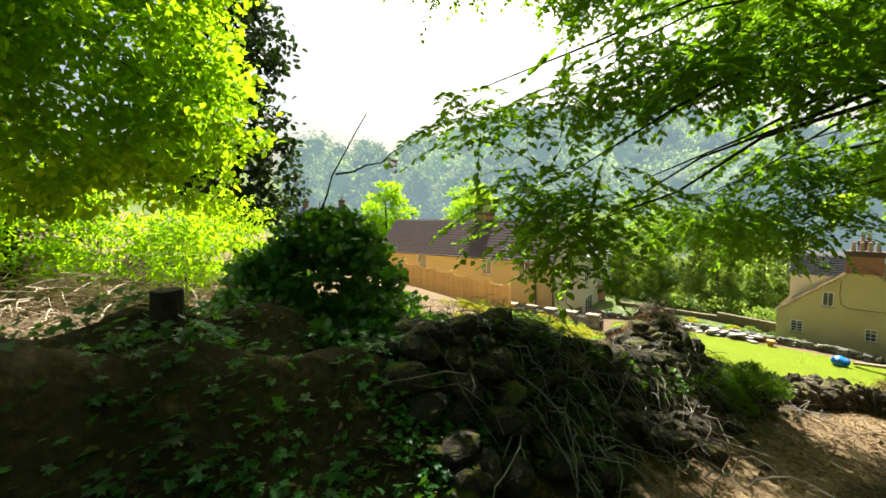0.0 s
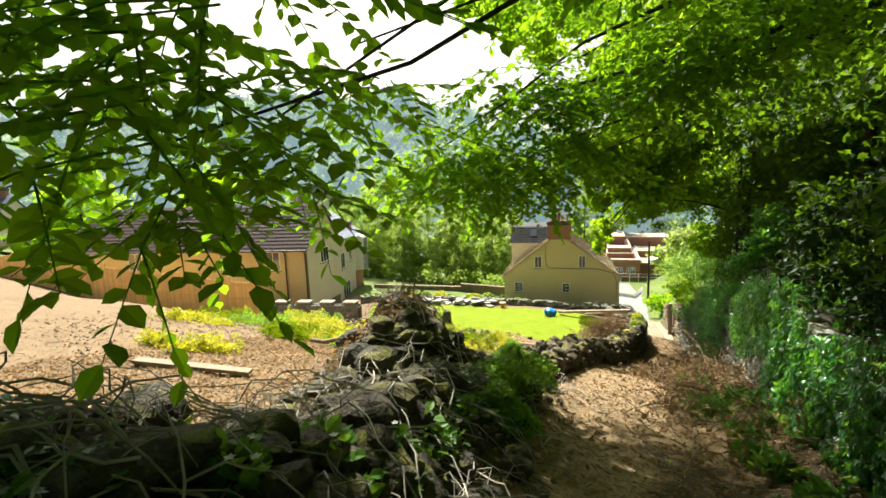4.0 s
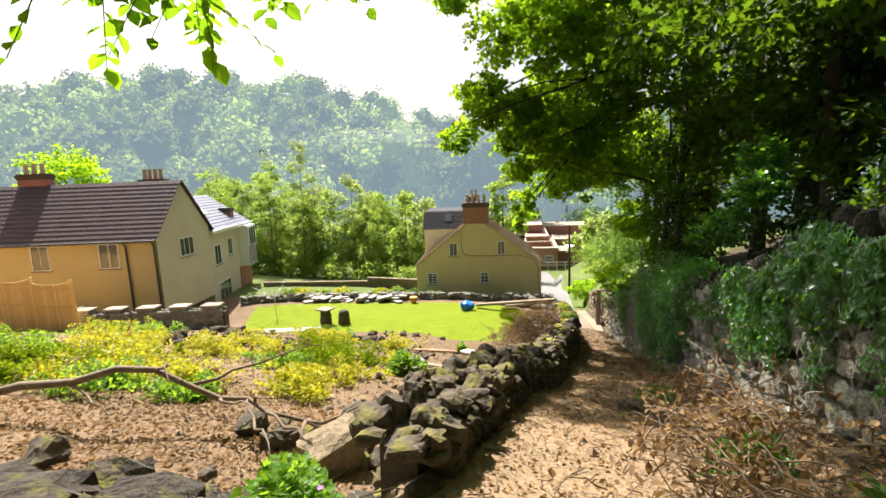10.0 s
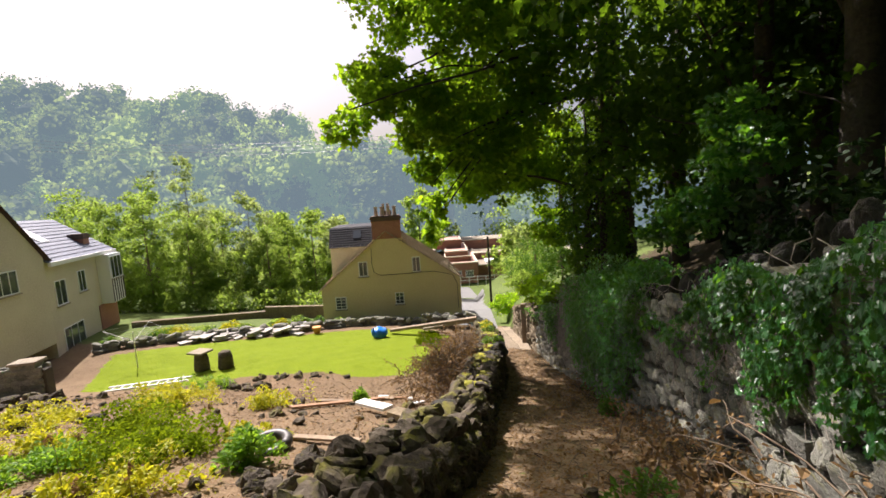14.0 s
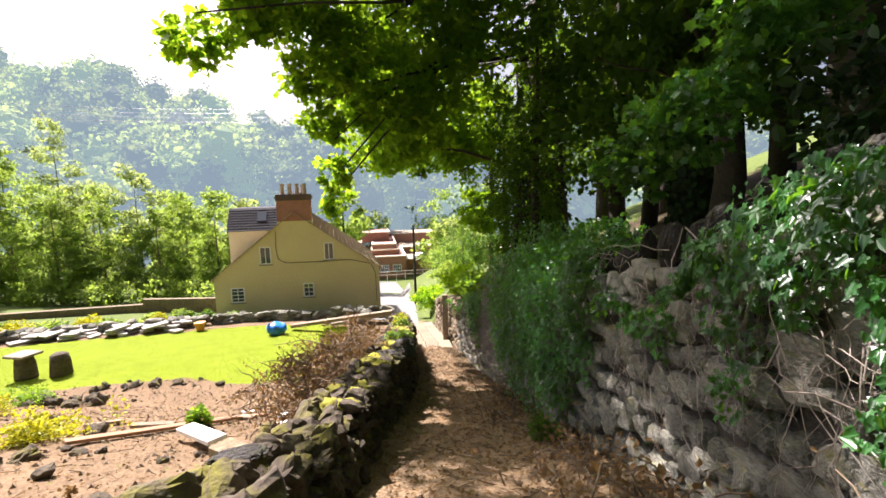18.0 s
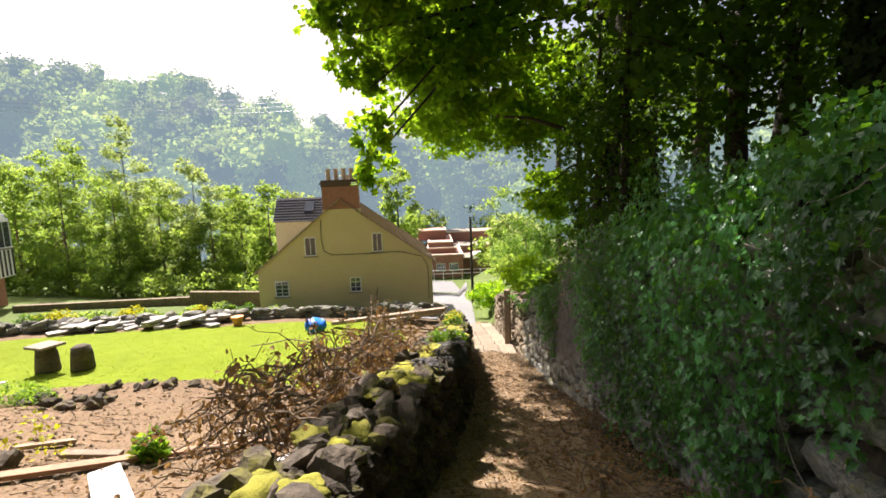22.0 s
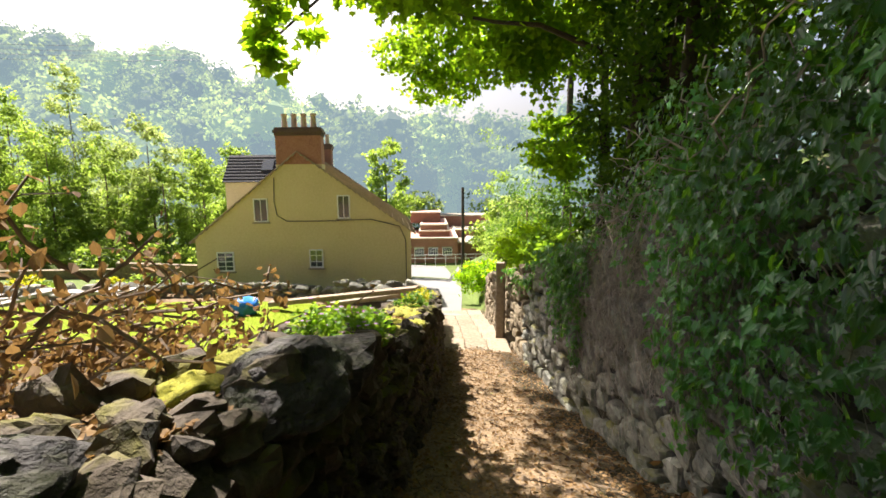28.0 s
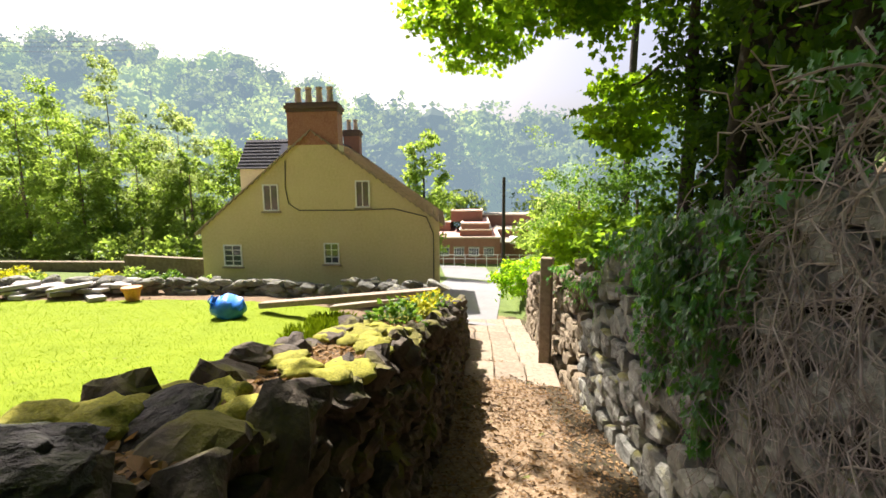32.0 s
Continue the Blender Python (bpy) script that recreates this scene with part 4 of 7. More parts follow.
roof_slope(rear_house, "roof", (L2 + 0.2, 6.3, e2 - 0.1), (-0.2, 6.3, e2 - 0.1), (-0.2, 3, r2z), (L2 + 0.2, 3, r2z), 12, 26, SLATE, 0.03)
Geo().box(-0.2, -0.42, e2 - 0.28, L2 + 0.2, -0.28, e2 - 0.06).obj("gutter", WHITE, rear_house)
Geo().box(5.6, -0.06, 0, L2 + 0.03, 0.2, 2.6).obj("brick_base", BRICK, rear_house)
for args in ((0.7, 3.6, 1.2, 1.4, 2, 1), (3.4, 3.9, 1.0, 1.3, 2, 1), (0.9, 0.8, 2.4, 1.5, 3, 1)):
    window(rear_house, *args)
bay = Geo()
bay.box(6.2, -0.7, 2.6, 8.3, 0.1, e2 - 0.3)
bay.obj("bay", WHITE, rear_house)
for i in range(6):
    Geo().box(6.25 + i * 0.38, -0.72, 2.65, 6.4 + i * 0.38, -0.7, 4.1).obj("timber", BARK, rear_house)
window(rear_house, 6.3, 4.2, 1.9, 1.5, 3, 1, y=-0.72)
chimney(rear_house, 6.6, 0.9, e2 - 0.2, e2 + 1.2, 0.9, 0.8, 0)

rs = Geo()
sl = (r2z - e2 + 0.1) / 3.3
rs.add([(x, y, e2 - 0.1 + (y + 0.3) * sl + dz) for dz in (0.0, 0.09) for x, y in ((2.6, 1.1), (3.5, 1.1), (3.5, 2.1), (2.6, 2.1))], [(4, 5, 6, 7), (0, 1, 5, 4), (1, 2, 6, 5), (2, 3, 7, 6), (3, 0, 4, 7)])
rs.obj("skylight", WHITE, rear_house)

# ---- grey-roofed houses beyond the fence
for x, y, ang, ln, dp in ((-82, 1.0, 0.9, 9, 6), (-74, 9.5, 0.5, 7, 5.5), (-93, 7.0, 0.7, 10, 6)):
    z = float(height(x, y)) - 0.5
    hs = thing("village_house", Matrix.Translation((x, y, z)) @ Euler((0, 0, ang)).to_matrix().to_4x4(), "grey stone house with slate roof and brick chimney", "house", "houses beyond the fence")
    ev = max(2.6, -3.2 - z)
    Geo().prism([(0, 0), (ln, 0), (ln, ev), (0, ev)], 0, dp).obj("wall", RENDER3, hs)
    for xx in (0.0, ln - 0.2):
        gb = Geo()
        gb.add([(xx, 0, ev), (xx, dp, ev), (xx, dp / 2, ev + 2.2), (xx + 0.2, 0, ev), (xx + 0.2, dp, ev), (xx + 0.2, dp / 2, ev + 2.2)], [(0, 2, 1), (3, 4, 5), (0, 3, 5, 2), (1, 2, 5, 4)])
        gb.obj("gable", RENDER3, hs)
    for s in (0, 1):
        y0, y1 = (-0.3, dp / 2) if s == 0 else (dp + 0.3, dp / 2)
        p0, p1 = ((-0.2, y0, ev - 0.1), (ln + 0.2, y0, ev - 0.1)) if s == 0 else ((ln + 0.2, y0, ev - 0.1), (-0.2, y0, ev - 0.1))
        roof_slope(hs, "roof", p0, p1, (p1[0], y1, ev + 2.3), (p0[0], y1, ev + 2.3), 10, 18, SLATE, 0.03)
    chimney(hs, 0.7, dp / 2, ev + 1.6, ev + 3.4, 0.8, 0.7, 2)
    chimney(hs, ln - 0.8, dp / 2, ev + 1.6, ev + 3.3, 0.8, 0.7, 2)
    for k in range(3):
        window(hs, 0.9 + k * ln * 0.3, ev - 1.6, 1.0, 1.2, 2, 1)

# ---- brick works by the road ----
works = thing("brick_works", Matrix.Translation((-20.94, 71.69, -14.2)) @ Euler((0, 0, radians(19.7))).to_matrix().to_4x4(), "red brick works with flat stepped roofs beyond the road", "building")
# blocks: x along the front to its end at 0, y away from the lane, floor and top
for x0, y0, x1, y1, z0, z1 in ((-13, 0, 0, 16, 0, 3.45), (-4.8, 2.2, -0.9, 16, 3.5, 4.15), (-4.7, 3.3, -1.2, 16, 4.15, 4.85), (-6.2, 8.0, -2.0, 16, 4.85, 6.2), (-14, 9.0, -6.4, 15.9, 3.5, 4.6),
                               (0.06, 2.5, 9, 9, 0, 2.6), (-1.9, 16.1, 12, 24, 0, 5.2), (0.06, 9.1, 12, 16, 0, 3.6), (9.1, 3.5, 22, 15.9, 0, 3.3)):
    Geo().box(x0, y0, z0, x1, y1, z1).obj("wall", BRICK, works)
    Geo().box(x0 + 0.2, y0 + 0.2, z1 + 0.002, x1 - 0.2, y1 - 0.2, z1 + 0.05).obj("roof", REDROOF if y0 < 9 and x0 < 0 else PAVING, works)
    for k, q in enumerate(((x0 - 0.06, y0 - 0.06, x1 + 0.06, y0 + 0.2), (x0 - 0.06, y0 + 0.2, x0 + 0.2, y1), (x1 - 0.2, y0 + 0.2, x1 + 0.06, y1))):
        Geo().box(q[0], q[1], z1 + 0.004, q[2], q[3], z1 + 0.16).obj("coping", RENDER3, works)
for i in range(7):
    window(works, -1.9 - i * 1.75, 1.35, 1.2, 1.0, 4, 2)
    Geo().box(-1.98 - i * 1.75, -0.05, 2.36, -0.62 - i * 1.75, -0.005, 2.5).obj("lintel", PAVING, works)
for i in range(4):
    Geo().box(1.6 + i * 2.4, 4.2, 2.66, 3.2 + i * 2.4, 7.6, 2.95, 0.08).obj("roof_light", WHITE, works)
lane_rail = thing("street_railing", works.matrix_world @ Matrix.Translation((-10, -3.0, 0)), "pale steel railing along the pavement before the works", "railing")
for i in range(13):
    Geo().tube([(i * 1.2, 0, 0.6), (i * 1.2, 0, 2.0)], 0.035, 6).obj("post", WHITE, lane_rail)
for z in (1.5, 1.95):
    Geo().tube([(0, 0, z), (14.4, 0, z)], 0.03, 6).obj("rail", WHITE, lane_rail)

road = Geo()
pts = np.array([(-10.5, 33.2), (-12.5, 39), (-15.5, 48), (-19, 58), (-24, 68)])
k = np.linspace(0, 4, 61)
cxs, cys = np.interp(k, range(5), pts[:, 0]), np.interp(k, range(5), pts[:, 1])
across = np.linspace(-1, 1, 7)
vx2 = cxs[:, None] - 0.2 + across[None] * (1.4 + 0.35 * k)[:, None]
vy2 = np.repeat(cys[:, None], 7, 1)
road.add(np.stack([vx2, vy2, height(vx2, vy2) + 0.035], -1).reshape(-1, 3), [(i * 7 + j, i * 7 + j + 1, i * 7 + j + 8, i * 7 + j + 7) for i in range(60) for j in range(6)])
road.obj("road", TARMAC, None, "grey tarmac road running down to the works", category="road", kind="structure")

stack = thing("mill_chimney", Matrix.Translation((-131, 31.4, 0)), "tall slim brick mill chimney on the valley side", "chimney")
Geo().tube([(0, 0, -14), (0, 0, 4), (0, 0, 15.2), (0, 0, 15.4), (0, 0, 16.3)], [1.6, 1.4, 1.15, 1.4, 1.35], 12).obj("shaft", BRICK, stack)

# ---- posts ----
pole = thing("utility_pole", Matrix.Translation((-6.6, 44.5, float(height(-6.6, 44.5)))), "tall dark wooden utility pole with wires", "pole")
Geo().tube([(0, 0, -0.3), (0.1, 0, 8), (0.25, 0, 14.5)], [0.19, 0.16, 0.12], 12).obj("shaft", BARK, pole)


# ---- the wood on the high side ----


def world_tree(name, x, y, tall, crown, *args, **kw):
    """As tree(), with the crown's lobes given in world places."""
    z = float(height(x, y))
    return tree(name, (x, y, z), tall, [(c[0] - x, c[1] - y, c[2] - z, *c[3:]) for c in crown], *args, **kw)


# lobes above z 8 are hardly seen, added to shade path and wall
world_tree("sycamore", -3.3, 33.5, 24, [(-9.75, 25.0, -2.2, 0.42, 0.5, 0.5), (-10.5, 20.4, 1.3, 0.7, 0.8, 0.5), (-10.2, 22.6, 3.0, 1.2, 1.3, 0.8), (-9.9, 21.5, 2.2, 0.9, 0.9, 0.6), (-9.6, 23.7, 2.7, 1.0, 1.0, 0.7), (-9.65, 24.8, -1.3, 0.45, 0.55, 0.6), (-9.7, 24.5, 0.1, 0.7, 0.75, 0.7), (-9.5, 23.9, 1.4, 1.1, 1.1, 0.8), (-9.0, 26.0, 0.8, 0.9, 0.9, 0.8), (-8.9, 24.8, 2.4, 1.5, 1.5, 1.1), (-10.6, 30.2, 3.4, 2.0, 2.0, 1.2), (-10.8, 33.5, 3.2, 2.0, 2.0, 1.2), (-6.3, 35.6, -3.0, 1.5, 1.5, 1.3), (-7.6, 34.6, 0.3, 2.0, 2.0, 1.4), (-8.3, 27.0, 0.6, 2.1, 2.0, 1.9), (-9.9, 31.4, 2.6, 3.1, 2.8, 2.5), (-11.3, 36.8, 0.8, 2.4, 2.4, 2.0), (-7.5, 28.5, 3.4, 3.4, 3.4, 2.8), (-9.8, 22.0, 8.6, 2.0, 1.8, 1.0),
           (-8.5, 24.0, 5.5, 3.0, 2.6, 2.2), (-5.0, 27.0, 6.5, 3.5, 3.5, 3.0), (-8.0, 29.5, 9.0, 4.5, 4.0, 3.0), (-6.5, 34.0, 1.0, 2.6, 2.6, 2.6), (-12.6, 18.6, 9.2, 1.5, 2.0, 0.9), (-13.0, 22.0, 9.4, 1.5, 1.8, 0.9), (-13.9, 25.4, 9.4, 1.5, 1.8, 0.9), (-14.6, 28.6, 9.4, 1.4, 1.6, 0.9)],
           0.95, 0.18, 86000, SYCAMORE, "huge sycamore with an ivy-clad trunk leaning over the path", 16, seed=21, lobed=True, shell=0.3)
# the five trees with y below 4 are unseen, added to block sky light
WOODS = [(0.9, 25.6, 20, 0.55), (1.6, 12.5, 15, 0.3), (2.6, 17.5, 17, 0.35), (3.4, 22.0, 18, 0.35), (5.5, 14.0, 15, 0.3), (6.5, 19.5, 16, 0.3), (4.6, 29.0, 18, 0.35), (0.4, 39.0, 17, 0.4), (-0.6, 29.5, 15, 0.3), (2.0, 24.0, 14, 0.25), (4.5, 25.5, 15, 0.25), (1.0, 31.5, 16, 0.3), (5.0, 34.0, 16, 0.3), (7.5, 31.0, 16, 0.3), (4.2, 18.8, 14, 0.25), (8.0, 26.0, 17, 0.3), (2.4, 34.0, 17, 0.35), (0.4, 22.9, 15, 0.3), (2.3, 15.2, 15, 0.3), (9.0, 12.0, 14, 0.3), (6.5, 6.0, 13, 0.3), (3.6, -4.6, 12, 0.3), (-1.2, -7.6, 12, 0.3), (5.4, -0.6, 12, 0.3), (4.6, 3.2, 12, 0.3), (7.5, -6.0, 13, 0.3), (-2.0, 41.0, 15, 0.3)]
for i, (x, y, h, tr) in enumerate(WOODS):
    tree("woodland_tree", (x, y, float(height(x, y))), h, lobes(h, 4.4, 140 + i, 9, 0.22), tr, 0.22, 4600, WOODLEAF, "woodland tree on the high side, leaves coloured dark for shade", 7, seed=90 + i, lobed=True, group="trees behind the wall", shell=0.35)

# added tree: its high crown stays out of view and shades the wood
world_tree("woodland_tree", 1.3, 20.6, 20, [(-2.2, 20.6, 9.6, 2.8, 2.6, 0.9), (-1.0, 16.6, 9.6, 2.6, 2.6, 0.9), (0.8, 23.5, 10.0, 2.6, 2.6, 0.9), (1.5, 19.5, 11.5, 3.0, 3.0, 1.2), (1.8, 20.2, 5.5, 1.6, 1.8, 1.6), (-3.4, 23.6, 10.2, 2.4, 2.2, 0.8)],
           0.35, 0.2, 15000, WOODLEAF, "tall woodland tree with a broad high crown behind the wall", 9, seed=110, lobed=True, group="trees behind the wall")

for i, (x, y) in enumerate(((-4.3, 31.2), (-4.9, 33.4), (-3.5, 28.6))):
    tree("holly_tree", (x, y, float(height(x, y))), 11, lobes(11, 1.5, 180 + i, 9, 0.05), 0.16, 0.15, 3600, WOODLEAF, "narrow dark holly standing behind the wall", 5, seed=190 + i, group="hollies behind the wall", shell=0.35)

# ivy sleeves on the two great trunks
for x, y, rad, top in ((-3.3, 33.5, 1.15, 10.0), (0.9, 25.6, 0.75, 9.0)):
    e = thing("trunk_ivy", Matrix.Translation((x, y, float(height(x, y)))), "thick dark ivy sleeve round a great trunk", "ivy")
    g = Geo()
    n = 3600
    a, z = rng.uniform(0, 2 * math.pi, n), rng.random(n) * top
    rr = rad * (0.85 + 0.35 * rng.random(n)) * (1 - 0.3 * z / top)
    d = np.stack([np.cos(a), np.sin(a), 0 * a], 1)
    p = d * rr[:, None] + np.stack([0 * z, 0 * z, z], 1)
    g.grid_add(leaf_verts(p, np.stack([0 * z, 0 * z, -1 + 0 * z], 1) + 0.5 * rng.normal(size=(n, 3)), d + 0.4 * rng.normal(size=(n, 3)), 0.2 * (0.6 + 0.7 * rng.random(n)), LOBED_V), LOBED_F)
    g.obj("leaves", YEW, e)

# ---- the beech over the start of the path ----
# lobes above z 6.5, mostly out of view, are added to cast shade
BEECH_LOBES = [(-3.1, 2.6, 1.15, 0.4, 0.35, 0.3), (-3.1, 2.1, 1.0, 0.35, 0.4, 0.35), (-2.95, 3.0, 1.55, 0.35, 0.35, 0.25), (-3.2, 1.1, 2.45, 0.5, 0.6, 0.4), (-2.9, 2.0, 2.6, 0.5, 0.6, 0.4), (-3.58, 6.3, 2.1, 1.0, 1.0, 0.6), (-2.5, 7.3, 2.3, 1.1, 1.0, 0.6), (-2.95, 1.9, 1.55, 0.95, 0.95, 0.75), (-2.3, 2.9, 2.9, 1.5, 1.4, 0.7), (-4.0, 5.2, 1.35, 0.75, 0.75, 0.6), (-3.8, 6.5, 1.25, 1.2, 1.0, 0.7), (-4.7, 7.1, 0.95, 0.8, 0.6, 0.45), (-5.3, 6.0, 1.15, 0.7, 0.7, 0.5), (-5.5, 1.6, 5.6, 1.7, 1.5, 0.7), (-1.0, 1.0, 6.8, 3.0, 3.0, 1.0), (-2.2, 4.5, 3.0, 1.6, 2.0, 0.7),
               (-1.5, 7.3, 2.7, 1.8, 1.8, 0.8), (0.4, 3.0, 3.8, 2.0, 2.4, 1.0), (-2.0, 5.5, 5.2, 3.6, 3.6, 1.3), (-4.6, 3.4, 4.8, 1.1, 1.1, 0.6), (1.6, -0.5, 4.4, 2.2, 2.0, 1.0), (-3.0, 0.3, 5.4, 2.2, 1.8, 0.8), (-3.2, 3.0, 7.4, 3.6, 3.6, 1.2), (-7.2, 5.6, 7.6, 1.6, 1.6, 0.8), (-6.7, 2.3, 7.2, 1.2, 1.1, 0.8), (-6.0, 1.4, 7.5, 2.3, 2.1, 0.9), (-7.6, 12.6, 6.8, 1.7, 2.7, 0.9), (-7.4, 10.6, 7.3, 1.6, 1.6, 0.8), (-7.3, 15.8, 7.0, 1.5, 2.1, 0.8), (-7.6, 18.6, 7.4, 1.3, 1.7, 0.8), (-7.3, 8.7, 6.8, 1.8, 1.8, 0.8), (-6.2, 14.0, 7.0, 1.2, 1.8, 0.8), (-4.4, 0.0, 8.0, 2.4, 2.0, 0.9), (-9.2, 3.0, 7.8, 1.9, 1.9, 0.9), (-4.8, 10.0, 7.8, 2.2, 2.2, 0.9), (-4.6, 12.6, 7.9, 1.9, 1.8, 0.8)]
bz = float(height(0.3, 8.4))
beech = thing("beech_tree", Matrix.Translation((0.3, 8.4, bz)), "spreading beech with low leafy boughs over the path", "tree")
Geo().tube(wander((0, 0, -0.4), (0.5, 0.5, 12), 9, 0.1), np.linspace(0.5, 0.2, 9), 12).obj("trunk", BARK, beech, smooth=True)
rb = np.random.default_rng(44)
for line, rad in ((((0.9, 3.3, -1.0), (0.4, 3.7, 0.1), (-0.2, 4.0, 1.05), (-0.85, 4.4, 2.1), (-1.5, 4.9, 3.2), (-2.4, 5.8, 5.2)), 0.036), (((1.3, 3.6, -0.9), (0.8, 3.95, 0.6), (0.25, 4.3, 1.9), (-0.4, 4.7, 3.2), (-1.2, 5.4, 5.0)), 0.05)):
    pts = np.array(line) - np.array([0.3, 8.4, bz])
    Geo().tube(pts, np.linspace(rad, rad * 0.45, len(pts)), 10).obj("leaning_stem", BARK, beech, smooth=True)
k = Geo()
for i, c in enumerate(BEECH_LOBES):
    o = np.array(c[:3]) - np.array([0.3, 8.4, bz])
    start = np.array([0.1, 0.1, min(8.0, max(2.0, o[2] + 0.8 + 0.25 * np.hypot(o[0], o[1])))])
    bough = wander(start, o + np.array([0, 0, 0.25]), 9, 0.13, rb, -0.35)
    Geo().tube(bough, np.linspace(0.055, 0.006, 9), 6).obj("limb", BARK, beech, smooth=True)
    # sprays: flat twigs with leaves set along both sides
    for s in range(int(78 * (c[3] * c[4]) ** 0.9) + (40 if c[3] > 0.5 else 4)):
        d = rand_dirs(1, rb)[0] * np.array([1, 1, 0.8])
        a = o + d * np.array(c[3:]) * rb.random() ** 0.5 * 0.9
        out = np.array([rb.normal(), rb.normal(), -0.25 + 0.2 * rb.normal()])
        out = out / np.linalg.norm(out)
        ln = rb.uniform(0.4, 0.85)
        m = int(rb.integers(10, 17))
        t = np.linspace(0.08, 1, m)
        line = a + out * (t * ln)[:, None] + np.array([0, 0, -0.14])[None] * (t ** 2)[:, None]
        side = np.where(np.arange(m) % 2, 1, -1)[:, None] * np.cross(out, [0, 0, 1.0])
        along = out[None] * 0.7 + side + 0.25 * rb.normal(size=(m, 3)) + np.array([0, 0, -0.35])
        up = np.array([0, 0, 1.0]) + 0.35 * rb.normal(size=(m, 3))
        wp = line + np.array([0.3, 8.4, bz])
        px = np.interp(wp[:, 1], [-1, 1.7, 4.1, 8.3], [1.0, -1.17, -2.15, -3.5])
        ok = ~((np.abs(wp[:, 0] - px) < 0.75) & (wp[:, 2] < zp(wp[:, 1]) + 2.35))
        if ok.sum() > 2:
            k.grid_add(leaf_verts(line[ok], along[ok], up[ok], 0.1 * (0.7 + 0.5 * rb.random(ok.sum()))), LEAF_F)
            if ok.all():
                k.tube([a, a + out * ln * 0.5 + (0, 0, -0.03), line[-1]], [0.006, 0.004, 0.002], 3)
k.obj("crown", BEECH, beech)
# the trees on the left of the start, the beeches in sun-bright leaf colour
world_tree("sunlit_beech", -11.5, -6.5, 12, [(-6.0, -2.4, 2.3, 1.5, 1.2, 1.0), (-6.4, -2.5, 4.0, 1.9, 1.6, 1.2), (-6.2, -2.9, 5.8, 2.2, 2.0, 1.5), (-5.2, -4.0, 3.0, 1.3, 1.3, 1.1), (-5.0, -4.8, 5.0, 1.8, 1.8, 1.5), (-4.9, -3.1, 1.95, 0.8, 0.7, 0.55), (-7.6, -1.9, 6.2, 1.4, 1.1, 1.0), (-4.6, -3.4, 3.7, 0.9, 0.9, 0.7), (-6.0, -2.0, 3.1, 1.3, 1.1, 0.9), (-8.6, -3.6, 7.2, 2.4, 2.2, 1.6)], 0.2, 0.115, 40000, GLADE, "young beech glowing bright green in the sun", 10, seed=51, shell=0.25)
world_tree("dark_larch", -19, -2.6, 17, [(-19, -2.6, 2.5, 2.6, 2.6, 2), (-19, -2.6, 5, 2.6, 2.6, 2), (-19, -2.6, 8, 2.4, 2.4, 2.2), (-19, -2.6, 11, 2.0, 2.0, 2.2)], 0.2, 0.3, 9000, YEW, "tall dark conifer behind the sunlit beech", 6, seed=52)
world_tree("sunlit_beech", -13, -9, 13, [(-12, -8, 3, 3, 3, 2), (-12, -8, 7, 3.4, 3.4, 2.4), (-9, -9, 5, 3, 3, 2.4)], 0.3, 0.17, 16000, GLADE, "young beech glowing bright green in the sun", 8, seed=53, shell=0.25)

# ---- ivy and stems on the high wall ----
IVY_Y = [3, 5, 6, 7, 9, 10.2, 11.5, 13, 14.5, 15.3, 15.6, 17.5, 17.9, 18.3, 20, 21.5, 22.2, 22.9, 23.3, 24.8, 25.1, 25.9, 26.2, 28, 31]
IVY_C = [0.9, 1.0, 1.0, 0.95, 0.75, 0.35, 0.43, 0.52, 0.4, 0.35, 0.1, 0.06, 0.7, 0.88, 0.92, 0.86, 0.74, 0.5, 0.22, 0.16, 0.62, 0.55, 0.1, 0.03, 0.02]
ivy = thing("ivy", Matrix(), "dark green ivy hanging over the retaining wall", "ivy", kind="stuff")
g = Geo()
n = 62000
y = rng.uniform(3.0, 30, n)
cov = np.clip(np.interp(y, IVY_Y, IVY_C) + 0.16 * np.sin(y * 5.1) + 0.1 * np.sin(y * 11.7 + 1), 0.03, 1.05)
t = rng.random(n)
topz = np.interp(y, RTOP_Y, RTOP_Z) + np.interp(y, [6, 8, 9, 12, 15.2, 15.8, 17.4, 18, 20, 22.5, 24, 26, 28, 30], [0.35, 0.3, 0.1, 0.12, 0.1, -0.25, -0.25, 0.5, 1.0, 1.1, 0.7, 0.1, -0.1, -0.2]) + 0.2 * np.sin(y * 2.2)
tall = topz - zp(y)
z = topz - t * tall * cov
ok = rng.random(n) < np.clip(0.02 + 1.25 * np.interp(y, IVY_Y, IVY_C), 0, 1)
out = 0.05 + np.interp(y, [6, 14, 17.5, 19, 22, 24], [0.18, 0.2, 0.22, 0.42, 0.38, 0.2]) * (0.5 + 0.5 * np.sin(t * 3.0)) * (0.1 + 1.1 * rng.random(n)) + 0.05 * np.sin(y * 9 + 3 * np.sin(z * 4))
p = np.stack([xr(y) - out, y, z], 1)[ok]
m = len(p)
over = np.clip((p[:, 2] - np.interp(p[:, 1], RTOP_Y, RTOP_Z)) / 0.5, 0, 1)
p[:, 0] += over * rng.uniform(0, 1.0, m)
along = np.stack([-0.25 + 0.3 * rng.normal(size=m), rng.normal(size=m) * 0.6, -0.9 + rng.normal(size=m) * 0.5], 1)
up = np.stack([-0.9 * np.ones(m), -0.25 + rng.normal(size=m) * 0.42, 0.45 + rng.normal(size=m) * 0.42], 1)
g.grid_add(leaf_verts(p, along, up, 0.068 * (0.4 + 0.85 * rng.random(m)), IVY_V), IVY_F)
